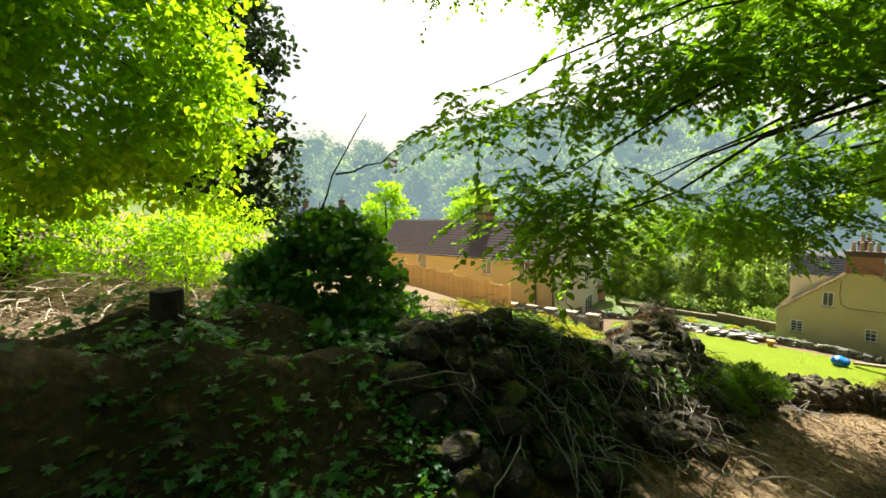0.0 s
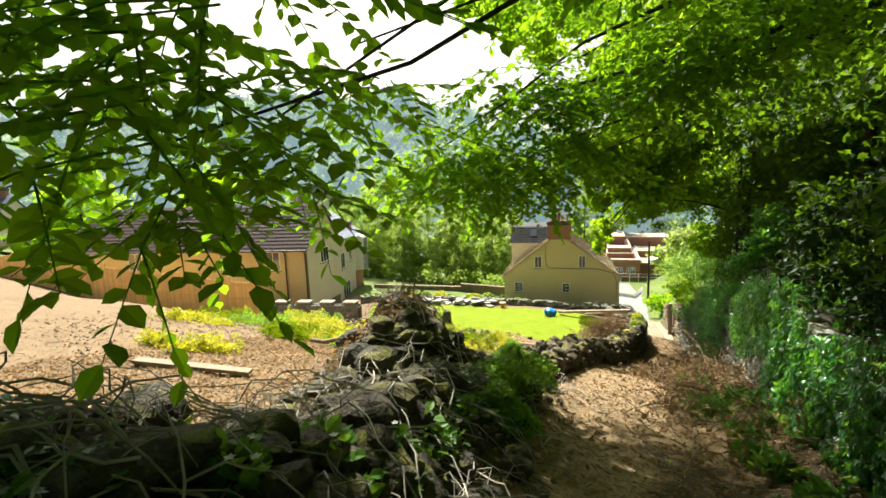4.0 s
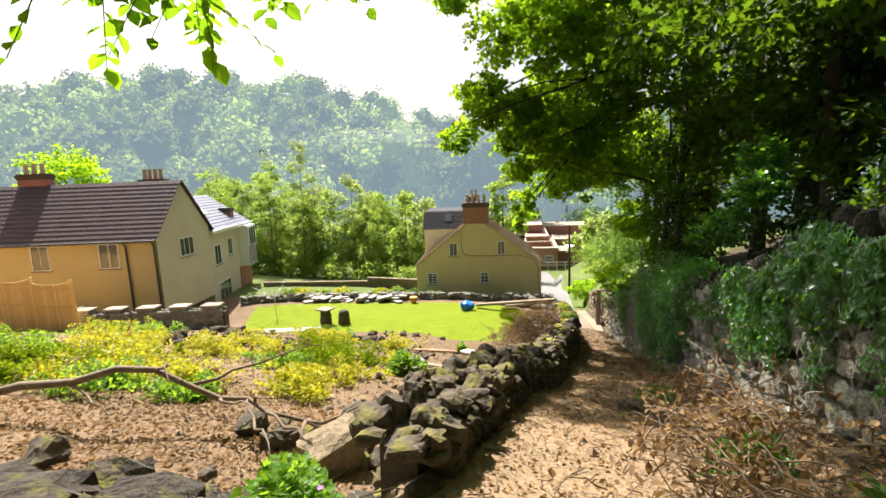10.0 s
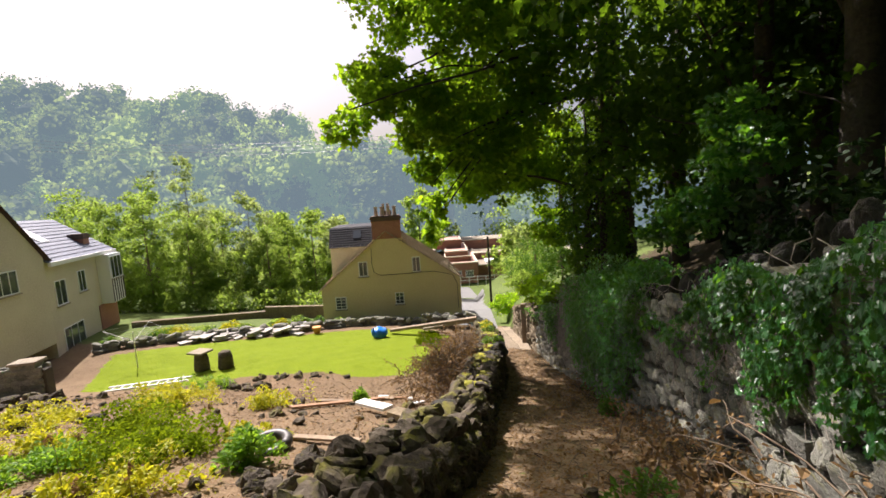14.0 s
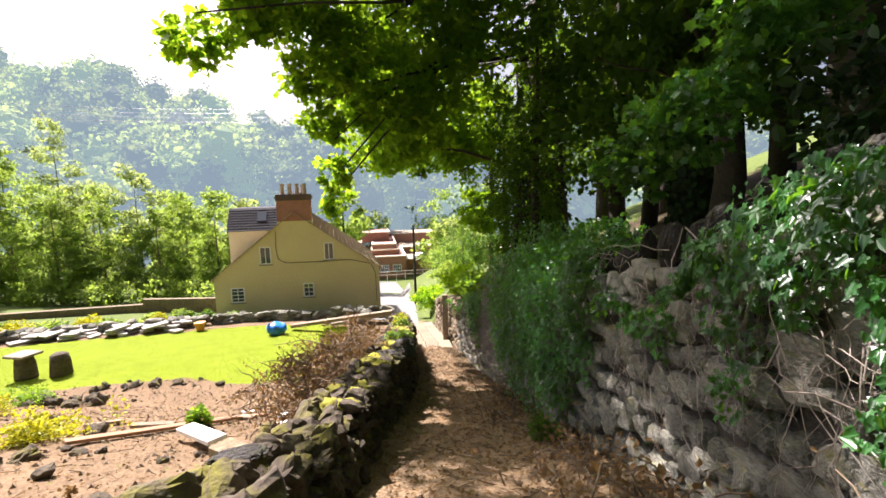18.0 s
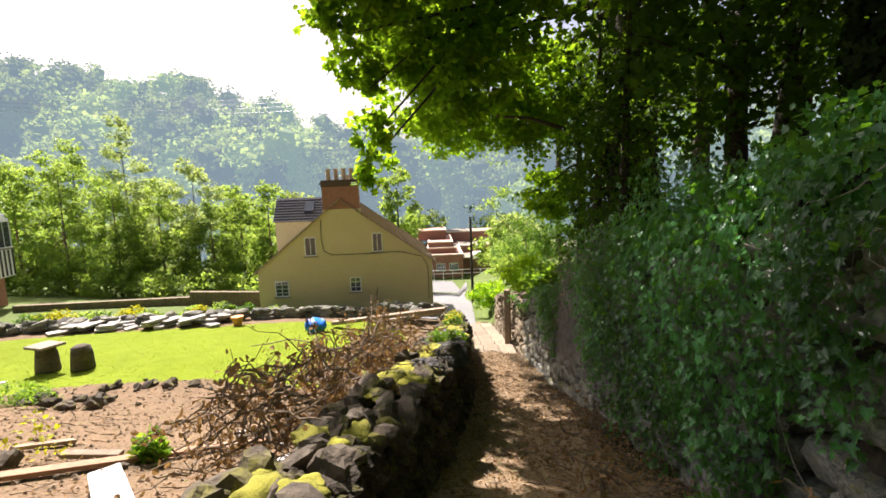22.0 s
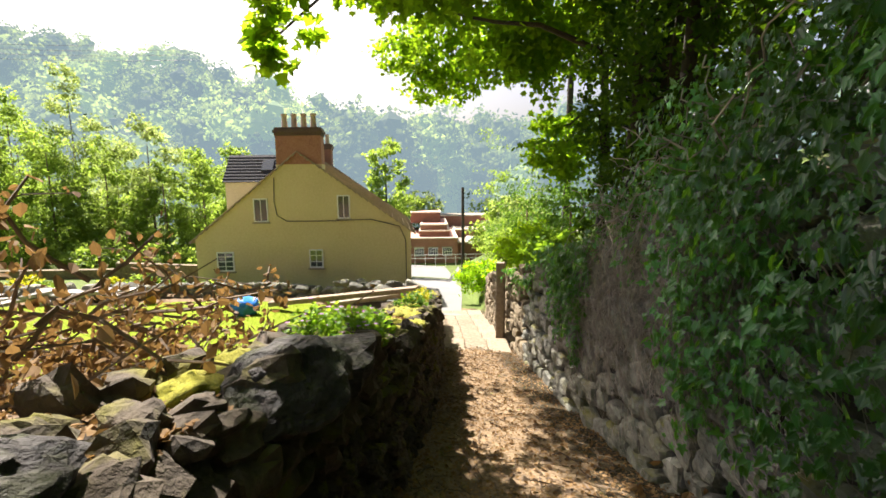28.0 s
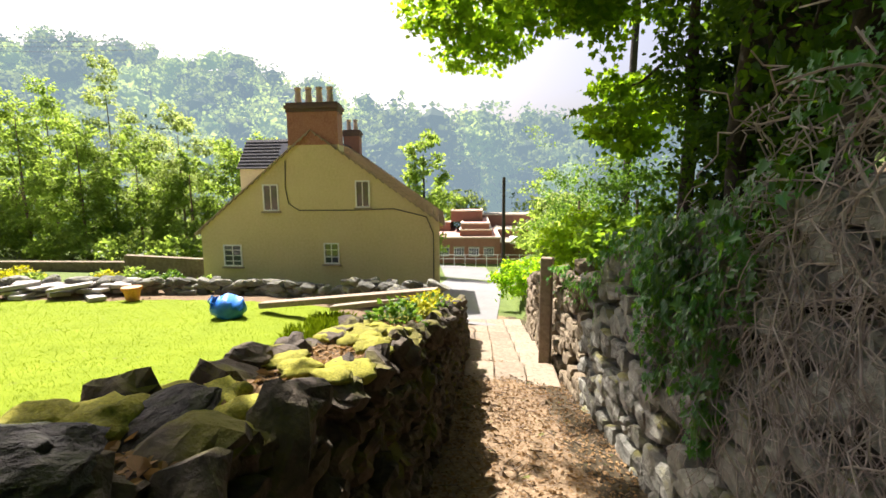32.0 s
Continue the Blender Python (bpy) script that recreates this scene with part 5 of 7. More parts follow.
for x0, y0, z0, w in ((-2.35, 16.4, -1.35, 0.5), (-2.6, 17.2, -1.75, 0.45), (-1.95, 15.9, -0.6, 0.5), (-1.85, 16.4, -0.1, 0.5)):
    cloud(g, (x0, y0, z0), (w, w, w * 0.8), 1300, 0.075, rng, 0.4, lobed=True)
for y0 in np.arange(18.2, 23.4, 0.65):
    cloud(g, (float(xr(y0)) + 0.3, y0, rtop(y0) + 0.4), (0.5, 0.6, 0.5), 700, 0.06, rng, 0.5, lobed=True)
g.obj("leaves", IVY, ivy)
stems = Geo()
for i in range(1250):
    y0 = rng.choice([rng.uniform(22.0, 25.5), rng.uniform(7.5, 22), rng.uniform(13.5, 17.2)], p=[0.7, 0.2, 0.1])
    z1 = float(np.interp(y0, RTOP_Y, RTOP_Z)) + rng.uniform(-0.3, 0.35)
    y1 = y0 + rng.normal() * 0.6
    z1 -= rng.random() * 0.9
    z0 = z1 - rng.uniform(0.1, 1.4)
    pts = wander((float(xr(y0)) - 0.05, y0, z1), (float(xr(y1)) - rng.uniform(0.05, 0.12), y1, max(z0, float(zp(y1)))), 9, 0.045)
    pts[:, 0] = np.minimum(pts[:, 0], xr(pts[:, 1]) - 0.03)
    stems.tube(pts, np.linspace(0.0036, 0.0015, 9) * rng.uniform(0.4, 1.8), 4)
for i in range(200):
    y0 = rng.uniform(22.0, 25.5)
    a = np.array([float(xr(y0)) + rng.uniform(0.0, 0.4), y0, float(np.interp(y0, RTOP_Y, RTOP_Z)) + rng.uniform(0.0, 0.75)])
    stems.tube(wander(a, a + rng.normal(size=3) * np.array([0.3, 0.5, 0.25]), 7, 0.05), 0.005 * rng.uniform(0.6, 1.5), 4)
stems.obj("stems", DRYSTEM, ivy)

# a rank of shrubs along the wall's top, leaves coloured dark for shade
for i, y in enumerate(np.concatenate([np.arange(7.5, 17, 1.6), np.arange(3.5, 9.6, 0.9)])):
    x = float(xr(y)) + (1.5 if i < 6 else 0.8) + 0.3 * math.sin(i * 2.1)
    e = thing("elder_shrub", Matrix.Translation((x, y, float(height(x, y)))), "shrub crowding the wall top, leaves coloured dark for shade", "shrub", "wall-top shrubs")
    g = Geo()
    cloud(g, (0, 0, 0.9), (0.9, 1.1, 0.9), 1800, 0.11, rng, 0.4)
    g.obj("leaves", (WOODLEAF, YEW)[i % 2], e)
    Geo().tube(wander((0, 0, -0.2), (0.1, 0.2, 1.4), 5, 0.05), np.linspace(0.04, 0.01, 5), 5).obj("stem", BARK, e)

under = Geo()
n = 26000
y = rng.uniform(-4, 24, n)
x = xr(y) + 0.1 + 4.0 * rng.random(n) ** 1.4
p = np.stack([x, y, height(x, y) + 0.03 + 0.35 * rng.random(n) ** 2], 1)
under.grid_add(leaf_verts(p, rng.normal(size=(n, 3)) * np.array([1, 1, 0.4]), np.array([-0.3, 0, 1.0]) + 0.5 * rng.normal(size=(n, 3)), 0.085 * (0.5 + 0.8 * rng.random(n)), IVY_V), IVY_F)
under.obj("bank_undergrowth", IVY, None, "ivy and low green leaves over the shaded bank", category="undergrowth", kind="stuff")

# ---- rubble, stumps and brush by the start ----
def on_ground(x, y, dz=0.0):
    return float(height(x, y)) + dz


heap = thing("rubble_heap", Matrix(), "heap of mossy rubble stones and earth beside the path", "rubble")
mats = []
for i in range(540):
    y = rng.choice([rng.uniform(-0.6, 6.9), rng.uniform(3.0, 7.6)])
    x = float(xl(y)) - 0.45 + rng.normal() * 0.6
    if x > np.interp(y, [-3.5, -0.84, 1.7, 4.1, 7], [2.4, 0.97, -1.17, -2.15, -3.0]) - 0.6 or math.hypot(x + 5.12, y - 5.38) < 0.72:
        continue
    s = rng.choice([rng.uniform(0.1, 0.24), rng.uniform(0.24, 0.44)], p=[0.8, 0.2])
    mats.append(turned(x, y, on_ground(x, y, 0.1 * s), s, s * rng.uniform(0.7, 1), s * rng.uniform(0.7, 1.1), rng.uniform(0, 6.3), 0.3))
for i in range(330):
    y = rng.choice([rng.uniform(-0.2, 7.6), rng.uniform(0.0, 3.5)])
    x = float(xl(y)) + np.interp(y, [0, 3, 7], [0.2, 0.1, -0.5]) + rng.normal() * 0.42
    s = rng.choice([rng.uniform(0.12, 0.22), rng.uniform(0.22, 0.38)])
    if y < 3 and x > np.interp(y, [-0.84, 1.7, 4.1], [0.97, -1.17, -2.15]) - 0.55:
        continue
    mats.insert(0, turned(x, y, on_ground(x, y, 0.2 * s), s, s * rng.uniform(0.7, 1), s * rng.uniform(0.6, 0.9), rng.uniform(0, 6.3), 0.3))
lay(heap, HEAPROCKS, mats, "rubble_stone", lambda p: True)

root = thing("root_stump", Matrix.Translation((-5.15, 5.4, on_ground(-5.15, 5.4, -0.28))) @ Matrix.Scale(0.8, 4), "upturned earthy stump crowned with a tangle of roots", "stump")
g = Geo()
bm = bmesh.new()
bmesh.ops.create_icosphere(bm, subdivisions=4, radius=0.5)
for vtx in bm.verts:
    q = vtx.co.copy()
    q *= 1 + 0.28 * noise.noise(q * 2.3) + 0.14 * noise.noise(q * 6.1)
    vtx.co = (q.x * (1.0 - 0.25 * q.z), q.y * (0.95 - 0.25 * q.z), q.z * 1.25 + 0.12)
me = bpy.data.meshes.new("earth_ball")
bm.to_mesh(me)
bm.free()
me.materials.append(BARK)
ball = new("earth_ball", me)
ball.parent = root
g = Geo()
for i in range(380):
    a = rng.uniform(0, 2 * math.pi)
    h = rng.uniform(0.05, 0.72)
    r0 = 0.4 * math.sqrt(max(0.05, 0.75 - h))
    r1 = r0 + rng.uniform(0.1, 0.5)
    b = a + rng.normal() * 0.9
    g.tube(wander((r0 * math.cos(a), r0 * math.sin(a), h), (r1 * math.cos(b), r1 * math.sin(b), h + rng.uniform(-0.4, 0.2)), 8, 0.045, rng, -0.14), np.linspace(0.009, 0.003, 8) * rng.uniform(0.5, 1.6), 4)
tagged(g.obj("roots", TWIG, root), kind="stuff")

cover = Geo()
n = 13000
y = rng.uniform(-4.5, 1.6, n)
x = xl(y) + 0.15 + rng.normal(size=n) * 1.1
ok = ((np.sin(x * 3.1 + y * 2.3) + np.sin(y * 4.7 - x) + 0.8 * rng.normal(size=n)) > -0.35) & (x < np.interp(y, [-3.5, -0.84, 1.7], [2.4, 0.97, -1.17]) - 0.6)
x, y = x[ok], y[ok]
m = len(x)
p = np.stack([x, y, height(x, y) + 0.02 + 0.09 * rng.random(m)], 1)
cover.grid_add(leaf_verts(p, rng.normal(size=(m, 3)) * np.array([1, 1, 0.3]), np.array([0, 0, 1.0]) + 0.45 * rng.normal(size=(m, 3)), 0.055 * (0.5 + 0.8 * rng.random(m)), IVY_V), IVY_F)
cover.obj("ground_ivy", IVY, None, "dark ivy creeping over the earth bank", category="ivy", kind="stuff")
post = thing("cut_stump", Matrix.Translation((-1.75, -1.45, on_ground(-1.75, -1.45, -0.1))), "short sawn-off tree stump beside the ivy bush", "stump")
hgt = 1.1 - on_ground(-1.75, -1.45, -0.1)
Geo().tube([(0, 0, 0), (0.01, 0, hgt * 0.3), (0, 0.01, hgt * 0.97), (0, 0.01, hgt)], [0.11, 0.085, 0.08, 0.075], 14).obj("trunk", BARK, post, smooth=False)

bush = thing("ivy_bush", Matrix.Translation((-3.1, -0.52, on_ground(-3.1, -0.52) - 0.1)), "dome of dark ivy grown over an old stump", "bush")
up0 = 0.88 - bush.location.z
g = Geo()
for c, rr, n in (((0, 0, up0), (0.7, 0.72, 0.56), 5200), ((0.0, -0.5, up0 - 0.3), (0.55, 0.5, 0.45), 2200), ((0.1, 0.5, up0 - 0.4), (0.5, 0.5, 0.38), 2000), ((0.0, 0.0, up0 + 0.38), (0.42, 0.42, 0.28), 1300), ((0.35, 0.1, up0 - 0.5), (0.85, 1.0, 0.42), 5200), ((0.75, -0.7, up0 - 0.75), (0.7, 0.8, 0.3), 2600)):
    cloud(g, c, rr, n, 0.062, rng, 0.6, lobed=True)
g.obj("leaves", IVY, bush)
for a, b in (((0, 0, up0 + 0.6), (-0.05, 0.45, up0 + 1.5)), ((-0.02, 0.15, up0 + 0.95), (0.1, 0.75, up0 + 1.2)), ((0, 0, 0), (0, 0, up0 + 0.7))):
    Geo().tube(wander(a, b, 6, 0.02), np.linspace(0.01, 0.004, 6), 5).obj("bare_twig", BARK, bush)

pile = thing("brush_pile", Matrix(), "sunlit pile of pale dead brushwood and twigs", "brushwood", kind="stuff")
g = Geo()
for i in range(1400):
    x, y = -9.2 + rng.normal() * 2.6, -4.4 + rng.normal() * 1.9
    a = rng.uniform(0, math.pi)
    ln = rng.uniform(0.3, 1.1)
    z = on_ground(x, y) + abs(rng.normal()) * 0.3
    q = np.array([x, y, z])
    dd = np.array([math.cos(a), math.sin(a), rng.normal() * 0.3]) * ln
    g.tube(wander(q - dd / 2, q + dd / 2, 5, 0.03), np.linspace(0.012, 0.004, 5) * rng.uniform(0.6, 1.8), 4)
g.obj("twigs", PALETWIG, pile)
pile = thing("dead_twigs", Matrix(), "grey dead bramble stems strewn over the rubble", "twigs", kind="stuff")
g = Geo()
for i in range(640):
    y = rng.choice([rng.uniform(0.9, 7.6), rng.uniform(0.2, 3.4)], p=[0.4, 0.6])
    x = float(xl(y)) - 0.2 + rng.normal() * 0.6
    a = rng.uniform(0, 2 * math.pi)
    ln = rng.uniform(0.25, 0.9)
    p0 = np.array([x, y, on_ground(x, y, 0.06)])
    x1, y1 = x + ln * math.cos(a), y + ln * math.sin(a)
    g.tube(wander(p0, (x1, y1, on_ground(x1, y1, rng.uniform(0.03, 0.3))), 7, 0.035, rng, -0.1), np.linspace(0.005, 0.002, 7) * rng.uniform(0.5, 1.7), 4)
g.obj("twigs", GREYTWIG, pile)


def herb(name, x, y, w, h, n, leaf, material, label, category="plant", lobed=False, group="", flowers=None, seed=1, clumps=0):
    """A leafy clump: stems from one root, leaves up and out."""
    r = np.random.default_rng(seed)
    e = thing(name, Matrix.Translation((x, y, on_ground(x, y))), label, category, group)
    g = Geo()
    a, t = r.uniform(0, 2 * math.pi, n), r.random(n) ** 0.55
    rad = w * t * (0.75 + 0.35 * np.sin(3 * a + seed))
    z = h * (1 - 0.75 * t ** 2) * (0.35 + 0.75 * r.random(n))
    p = np.stack([rad * np.cos(a), rad * np.sin(a), z], 1)
    if clumps:
        # many small rosettes and shoots of uneven height, with bare earth between
        q = r.normal(size=(clumps, 2)) * w * 0.52
        tall, wide = h * r.uniform(0.35, 1.5, clumps) ** 1.3, r.uniform(0.1, 0.3, clumps)
        j = r.integers(0, clumps, n)
        u = r.random(n)
        rad = wide[j] * (1.1 - 0.75 * u) * np.sqrt(r.random(n)) * 1.3
        px_, py_ = q[j, 0] + rad * np.cos(a), q[j, 1] + rad * np.sin(a)
        p = np.stack([px_, py_, height(x + px_, y + py_) - on_ground(x, y) + 0.015 + tall[j] * u], 1)
    along = np.stack([np.cos(a), np.sin(a), 0.4 + 0 * a], 1) + 0.6 * r.normal(size=(n, 3))
    g.grid_add(leaf_verts(p, along, np.array([0, 0, 1.0]) + 0.4 * r.normal(size=(n, 3)), leaf * (0.6 + 0.7 * r.random(n)), LOBED_V if lobed else LEAF_V), LOBED_F if lobed else LEAF_F)
    g.obj("leaves", material, e)
    s = Geo()
    for i in range(12):
        j = int(r.integers(0, n))
        s.tube(wander((0.1 * p[j, 0], 0.1 * p[j, 1], -0.05), p[j], 4, 0.02, r), 0.004, 4)
    tagged(s.obj("stems", material, e), kind="stuff")
    if flowers:
        f = Geo()
        for i in range(flowers[1]):
            j = int(r.integers(0, n))
            c = p[j] + np.array([0, 0, 0.06])
            for q in range(5):
                b = q * 2 * math.pi / 5
                f.grid_add(leaf_verts(c[None], np.array([[math.cos(b), math.sin(b), 0.3]]), np.array([[0, 0, 1.0]]), flowers[2]), LEAF_F)
        tagged(f.obj("flowers", flowers[0], e), kind="stuff")
    return e


PINK = leaf_material("pink_petal", (0.5, 0.25, 0.5), (0.6, 0.33, 0.58), (0.5, 0.25, 0.5), 0.6, 0.3)
CREAM = leaf_material("white_petal", (0.65, 0.66, 0.6), (0.75, 0.76, 0.72), (0.6, 0.6, 0.5), 0.6, 0.3)
for i, (x, y, w, h) in enumerate(((-3.5, 5.3, 0.55, 0.42), (-3.9, 6.2, 0.5, 0.38), (-4.3, 7.0, 0.45, 0.36), (-3.15, 4.6, 0.42, 0.34))):
    herb("geranium_clump", x, y, w, h, 2600, 0.036, CRANE, "fresh green feathery herb with small mauve flowers", lobed=True, group="herbs by the path", flowers=(PINK, 14, 0.018), seed=200 + i)
for i in range(20):
    y = rng.uniform(1.2, 5.0)
    x = float(xl(y)) + rng.uniform(-0.2, 0.5)
    herb("wild_garlic", x, y, 0.16, 0.14, 60, 0.085, FERN, "low garlic leaves with white flower heads", group="garlic by the path", flowers=(CREAM, 3, 0.025), seed=230 + i)
for i in range(22):
    y = rng.uniform(1.5, 9.5)
    x = float(xr(y)) - rng.uniform(-0.2, 1.0)
    herb("wild_garlic", x, y, 0.22, 0.2, 80, 0.11, FERN, "broad green garlic leaves at the wall's foot", group="garlic by the wall", seed=260 + i)


def tuft(x, y, w, h, n, seed, material=GRASS, label="tuft of long bright green grass"):
    """Long blades rising from the ground and bending outward."""
    r = np.random.default_rng(seed)
    e = thing("grass_tuft", Matrix.Translation((x, y, on_ground(x, y))), label, "grass", "grass tufts")
    g = Geo()
    a, rad = r.uniform(0, 6.28, n), w * r.random(n) ** 0.6
    px_, py_ = rad * np.cos(a), rad * np.sin(a)
    gz = height(x + px_, y + py_) - on_ground(x, y)
    p = np.stack([px_, py_, gz - 0.02], 1)
    lean = np.stack([0.35 * np.cos(a), 0.35 * np.sin(a), np.ones(n)], 1) + 0.3 * r.normal(size=(n, 3))
    g.grid_add(leaf_verts(p, lean, r.normal(size=(n, 3)), h * (0.5 + 0.7 * r.random(n)), LEAF_V * np.array([0.09, 1, 1])), LEAF_F)
    g.obj("blades", material, e)
    return e


for i, (x, y, w, h) in enumerate(((-11.9, 29.0, 0.6, 0.3), (-11.4, 28.6, 0.5, 0.26), (-12.4, 30.2, 0.5, 0.25))):
    tuft(x, y, w, h, 600, 380 + i)

# hazels beyond the brush, most in the sun-bright leaf colour
for nm, x, y, z, w, mt, lab in (("hazel_bush", -13.5, -2.5, 0.6, 1.8, GLADE, "hazel bush with leaves coloured bright as if in sun"),
                                ("hazel_bush", -10.6, -4.9, 0.9, 1.5, GLADE, "green hazel bush behind the brushwood"), ("hazel_bush", -10.4, -3.0, 0.8, 1.2, GLADE, "green hazel bush behind the brushwood"), ("hazel_bush", -9.8, -7.2, 1.0, 1.7, GLADE, "green hazel bush behind the brushwood"), ("hazel_bush", -12.2, -6.6, 1.2, 1.9, WOODLEAF, "hazel bush behind the brushwood, leaves coloured dark for shade")):
    gz = on_ground(x, y)
    e = thing(nm, Matrix.Translation((x, y, gz)), lab, "shrub", "lit shrubs")
    g = Geo()
    top = max(z - gz, w * 0.8)
    cloud(g, (0, 0, top), (w, w, w * 0.8), int(2600 * w), 0.1, rng, 0.3)
    g.obj("leaves", mt, e)
    for k in range(4):
        tip = rng.normal(size=3) * w * 0.4 + np.array([0, 0, top])
        Geo().tube(wander((0, 0, -0.2), tip, 6, 0.05), np.linspace(0.03, 0.008, 6), 5).obj("stem", TWIG, e, smooth=True)

# ---- the garden ----
for i, (x, y, w) in enumerate(((-14.2, 9.8, 1.7), (-11.9, 9.5, 1.2), (-12.6, 11.2, 1.1), (-11.4, 12.6, 0.9), (-8.7, 10.8, 0.9), (-10.0, 13.6, 1.2), (-10.4, 15.4, 0.9), (-16, 18.6, 1.2), (-17.6, 21.2, 0.8), (-9.2, 12.4, 1.0), (-9.0, 11.0, 0.6),
                                (-18.5, 12.4, 1.6), (-16.2, 11.6, 1.4), (-20.5, 13.8, 1.6), (-10.2, 7.6, 0.8), (-13.0, 8.0, 1.0), (-13.8, 16.6, 1.0), (-11.2, 17.2, 0.6), (-9.2, 19.4, 0.5), (-15, 14.4, 1.1), (-12.6, 14.6, 0.8), (-16.0, 6.6, 1.3), (-13.4, 6.4, 0.9), (-16.2, 9.2, 1.2), (-11.2, 5.3, 0.7), (-18.4, 9.4, 1.5), (-14.2, 7.8, 0.9), (-12.0, 4.6, 0.5), (-10.8, 9.0, 0.8), (-12.8, 10.2, 0.9), (-15.2, 10.8, 1.1), (-10.6, 10.2, 0.7), (-13.6, 12.4, 0.9), (-9.6, 9.6, 0.5), (-17.2, 10.6, 1.0), (-11.0, 14.2, 0.7), (-9.4, 14.6, 0.5), (-12.2, 13.2, 0.6), (-14.4, 13.2, 0.7))):
    if i % 4 == 2:
        continue
    herb("weed_patch", x, y, w * 0.85, 0.22 + 0.08 * (i % 3), int(2300 * w), 0.07, (GRASS, LIME, LIME, CRANE, LIME)[i % 5], "spreading yellow-green weeds on bare earth", group="garden weeds", seed=300 + i, clumps=int(20 * w) + 5)
for i, (x, y, w) in enumerate(((-8.5, 13.7, 0.5), (-9.5, 18.4, 0.2))):
    herb("nettle_clump", x, y, w, 0.5 * (w + 0.5), int(1800 * w), 0.09, CRANE, "upright bright green nettles", group="garden nettles", seed=340 + i)
blades = Geo()
n = 60000
x, y = rng.uniform(-28, -10.3, n), rng.uniform(20.5, 31.8, n)
ok = inside(LAWN, x, y)
x, y = x[ok], y[ok]
m = len(x)
p = np.stack([x, y, height(x, y) - 0.005], 1)
blades.grid_add(leaf_verts(p, np.stack([0.4 * rng.normal(size=m), 0.4 * rng.normal(size=m), np.ones(m)], 1), rng.normal(size=(m, 3)), 0.032 * (0.5 + rng.random(m)), LEAF_V * np.array([0.35, 1, 1])), LEAF_F)
blades.obj("lawn_grass", GRASS, None, "short sunlit yellow-green lawn grass", category="grass", kind="stuff")
litter = Geo()
n = 84000
y = rng.uniform(-3, 30, n)
x = np.where(rng.random(n) < 0.5, xl(y) + 0.2 + rng.random(n) * (xr(y) - xl(y)), xl(y) - 0.5 - 12 * rng.random(n) ** 1.3)
ok = ~inside(LAWN, x, y)
x, y = x[ok], y[ok]
m = len(x)
p = np.stack([x, y, height(x, y) + 0.012], 1)
litter.grid_add(leaf_verts(p, rng.normal(size=(m, 3)) * np.array([1, 1, 0.25]), np.array([0, 0, 1.0]) + 0.4 * rng.normal(size=(m, 3)), 0.042 * (0.3 + rng.random(m))), LEAF_F)
n = 34000
y = rng.uniform(0.5, 10.5, n)
x = xl(y) - 0.9 - 7.5 * rng.random(n)
p = np.stack([x, y, height(x, y) + 0.014], 1)
litter.grid_add(leaf_verts(p, rng.normal(size=(n, 3)) * np.array([1, 1, 0.25]), np.array([0, 0, 1.0]) + 0.45 * rng.normal(size=(n, 3)), 0.06 * (0.3 + rng.random(n))), LEAF_F)
litter.obj("leaf_litter", DEADLEAF, None, "dry brown leaves and wood chips strewn on the earth", category="litter", kind="stuff")
chips = Geo()
n = 8000
y = rng.uniform(2, 29, n)
x = np.where(rng.random(n) < 0.45, xl(y) + 0.2 + rng.random(n) * (xr(y) - xl(y)), xl(y) - 0.5 - 11 * rng.random(n))
ok = ~inside(LAWN, x, y)
for a, b in zip(x[ok], y[ok]):
    th, ln = rng.uniform(0, 6.28), rng.uniform(0.04, 0.2)
    z = on_ground(a, b, 0.012)
    chips.tube([(a, b, z), (a + ln * math.cos(th), b + ln * math.sin(th), on_ground(a + ln * math.cos(th), b + ln * math.sin(th), 0.02 + 0.03 * rng.random()))], 0.004 * rng.uniform(0.6, 1.8), 3)
chips.obj("wood_chips", TWIG, None, "snapped twigs scattered over path and garden", category="twigs", kind="stuff")

clods = Geo()
n = 9000
y = rng.uniform(3, 30, n)
x = np.where(rng.random(n) < 0.1, xl(y) + 0.2 + rng.random(n) * (xr(y) - xl(y)), xl(y) - 0.4 - 13 * rng.random(n) ** 1.2)
ok = ~inside(LAWN, x, y)
ox = np.array([(1, 0, 0), (-1, 0, 0), (0, 1, 0), (0, -1, 0), (0, 0, 0.8), (0, 0, -0.5)])
m = int(ok.sum())
vv = ox[None] * (0.012 + 0.04 * rng.random((m, 1, 1)) ** 2) * (0.7 + 0.6 * rng.random((m, 6, 1)))
vv = vv + np.stack([x[ok], y[ok], height(x[ok], y[ok]) + 0.008], 1)[:, None]
clods.grid_add(vv, [(0, 2, 4), (2, 1, 4), (1, 3, 4), (3, 0, 4), (2, 0, 5), (1, 2, 5), (3, 1, 5), (0, 3, 5)])
clods.obj("earth_clods", CLOD, None, "small clods of earth and grit on the ground", category="grit", kind="stuff")
pebbles = thing("loose_stones", Matrix(), "loose limestone rubble scattered over the garden earth", "rubble")
mats = []
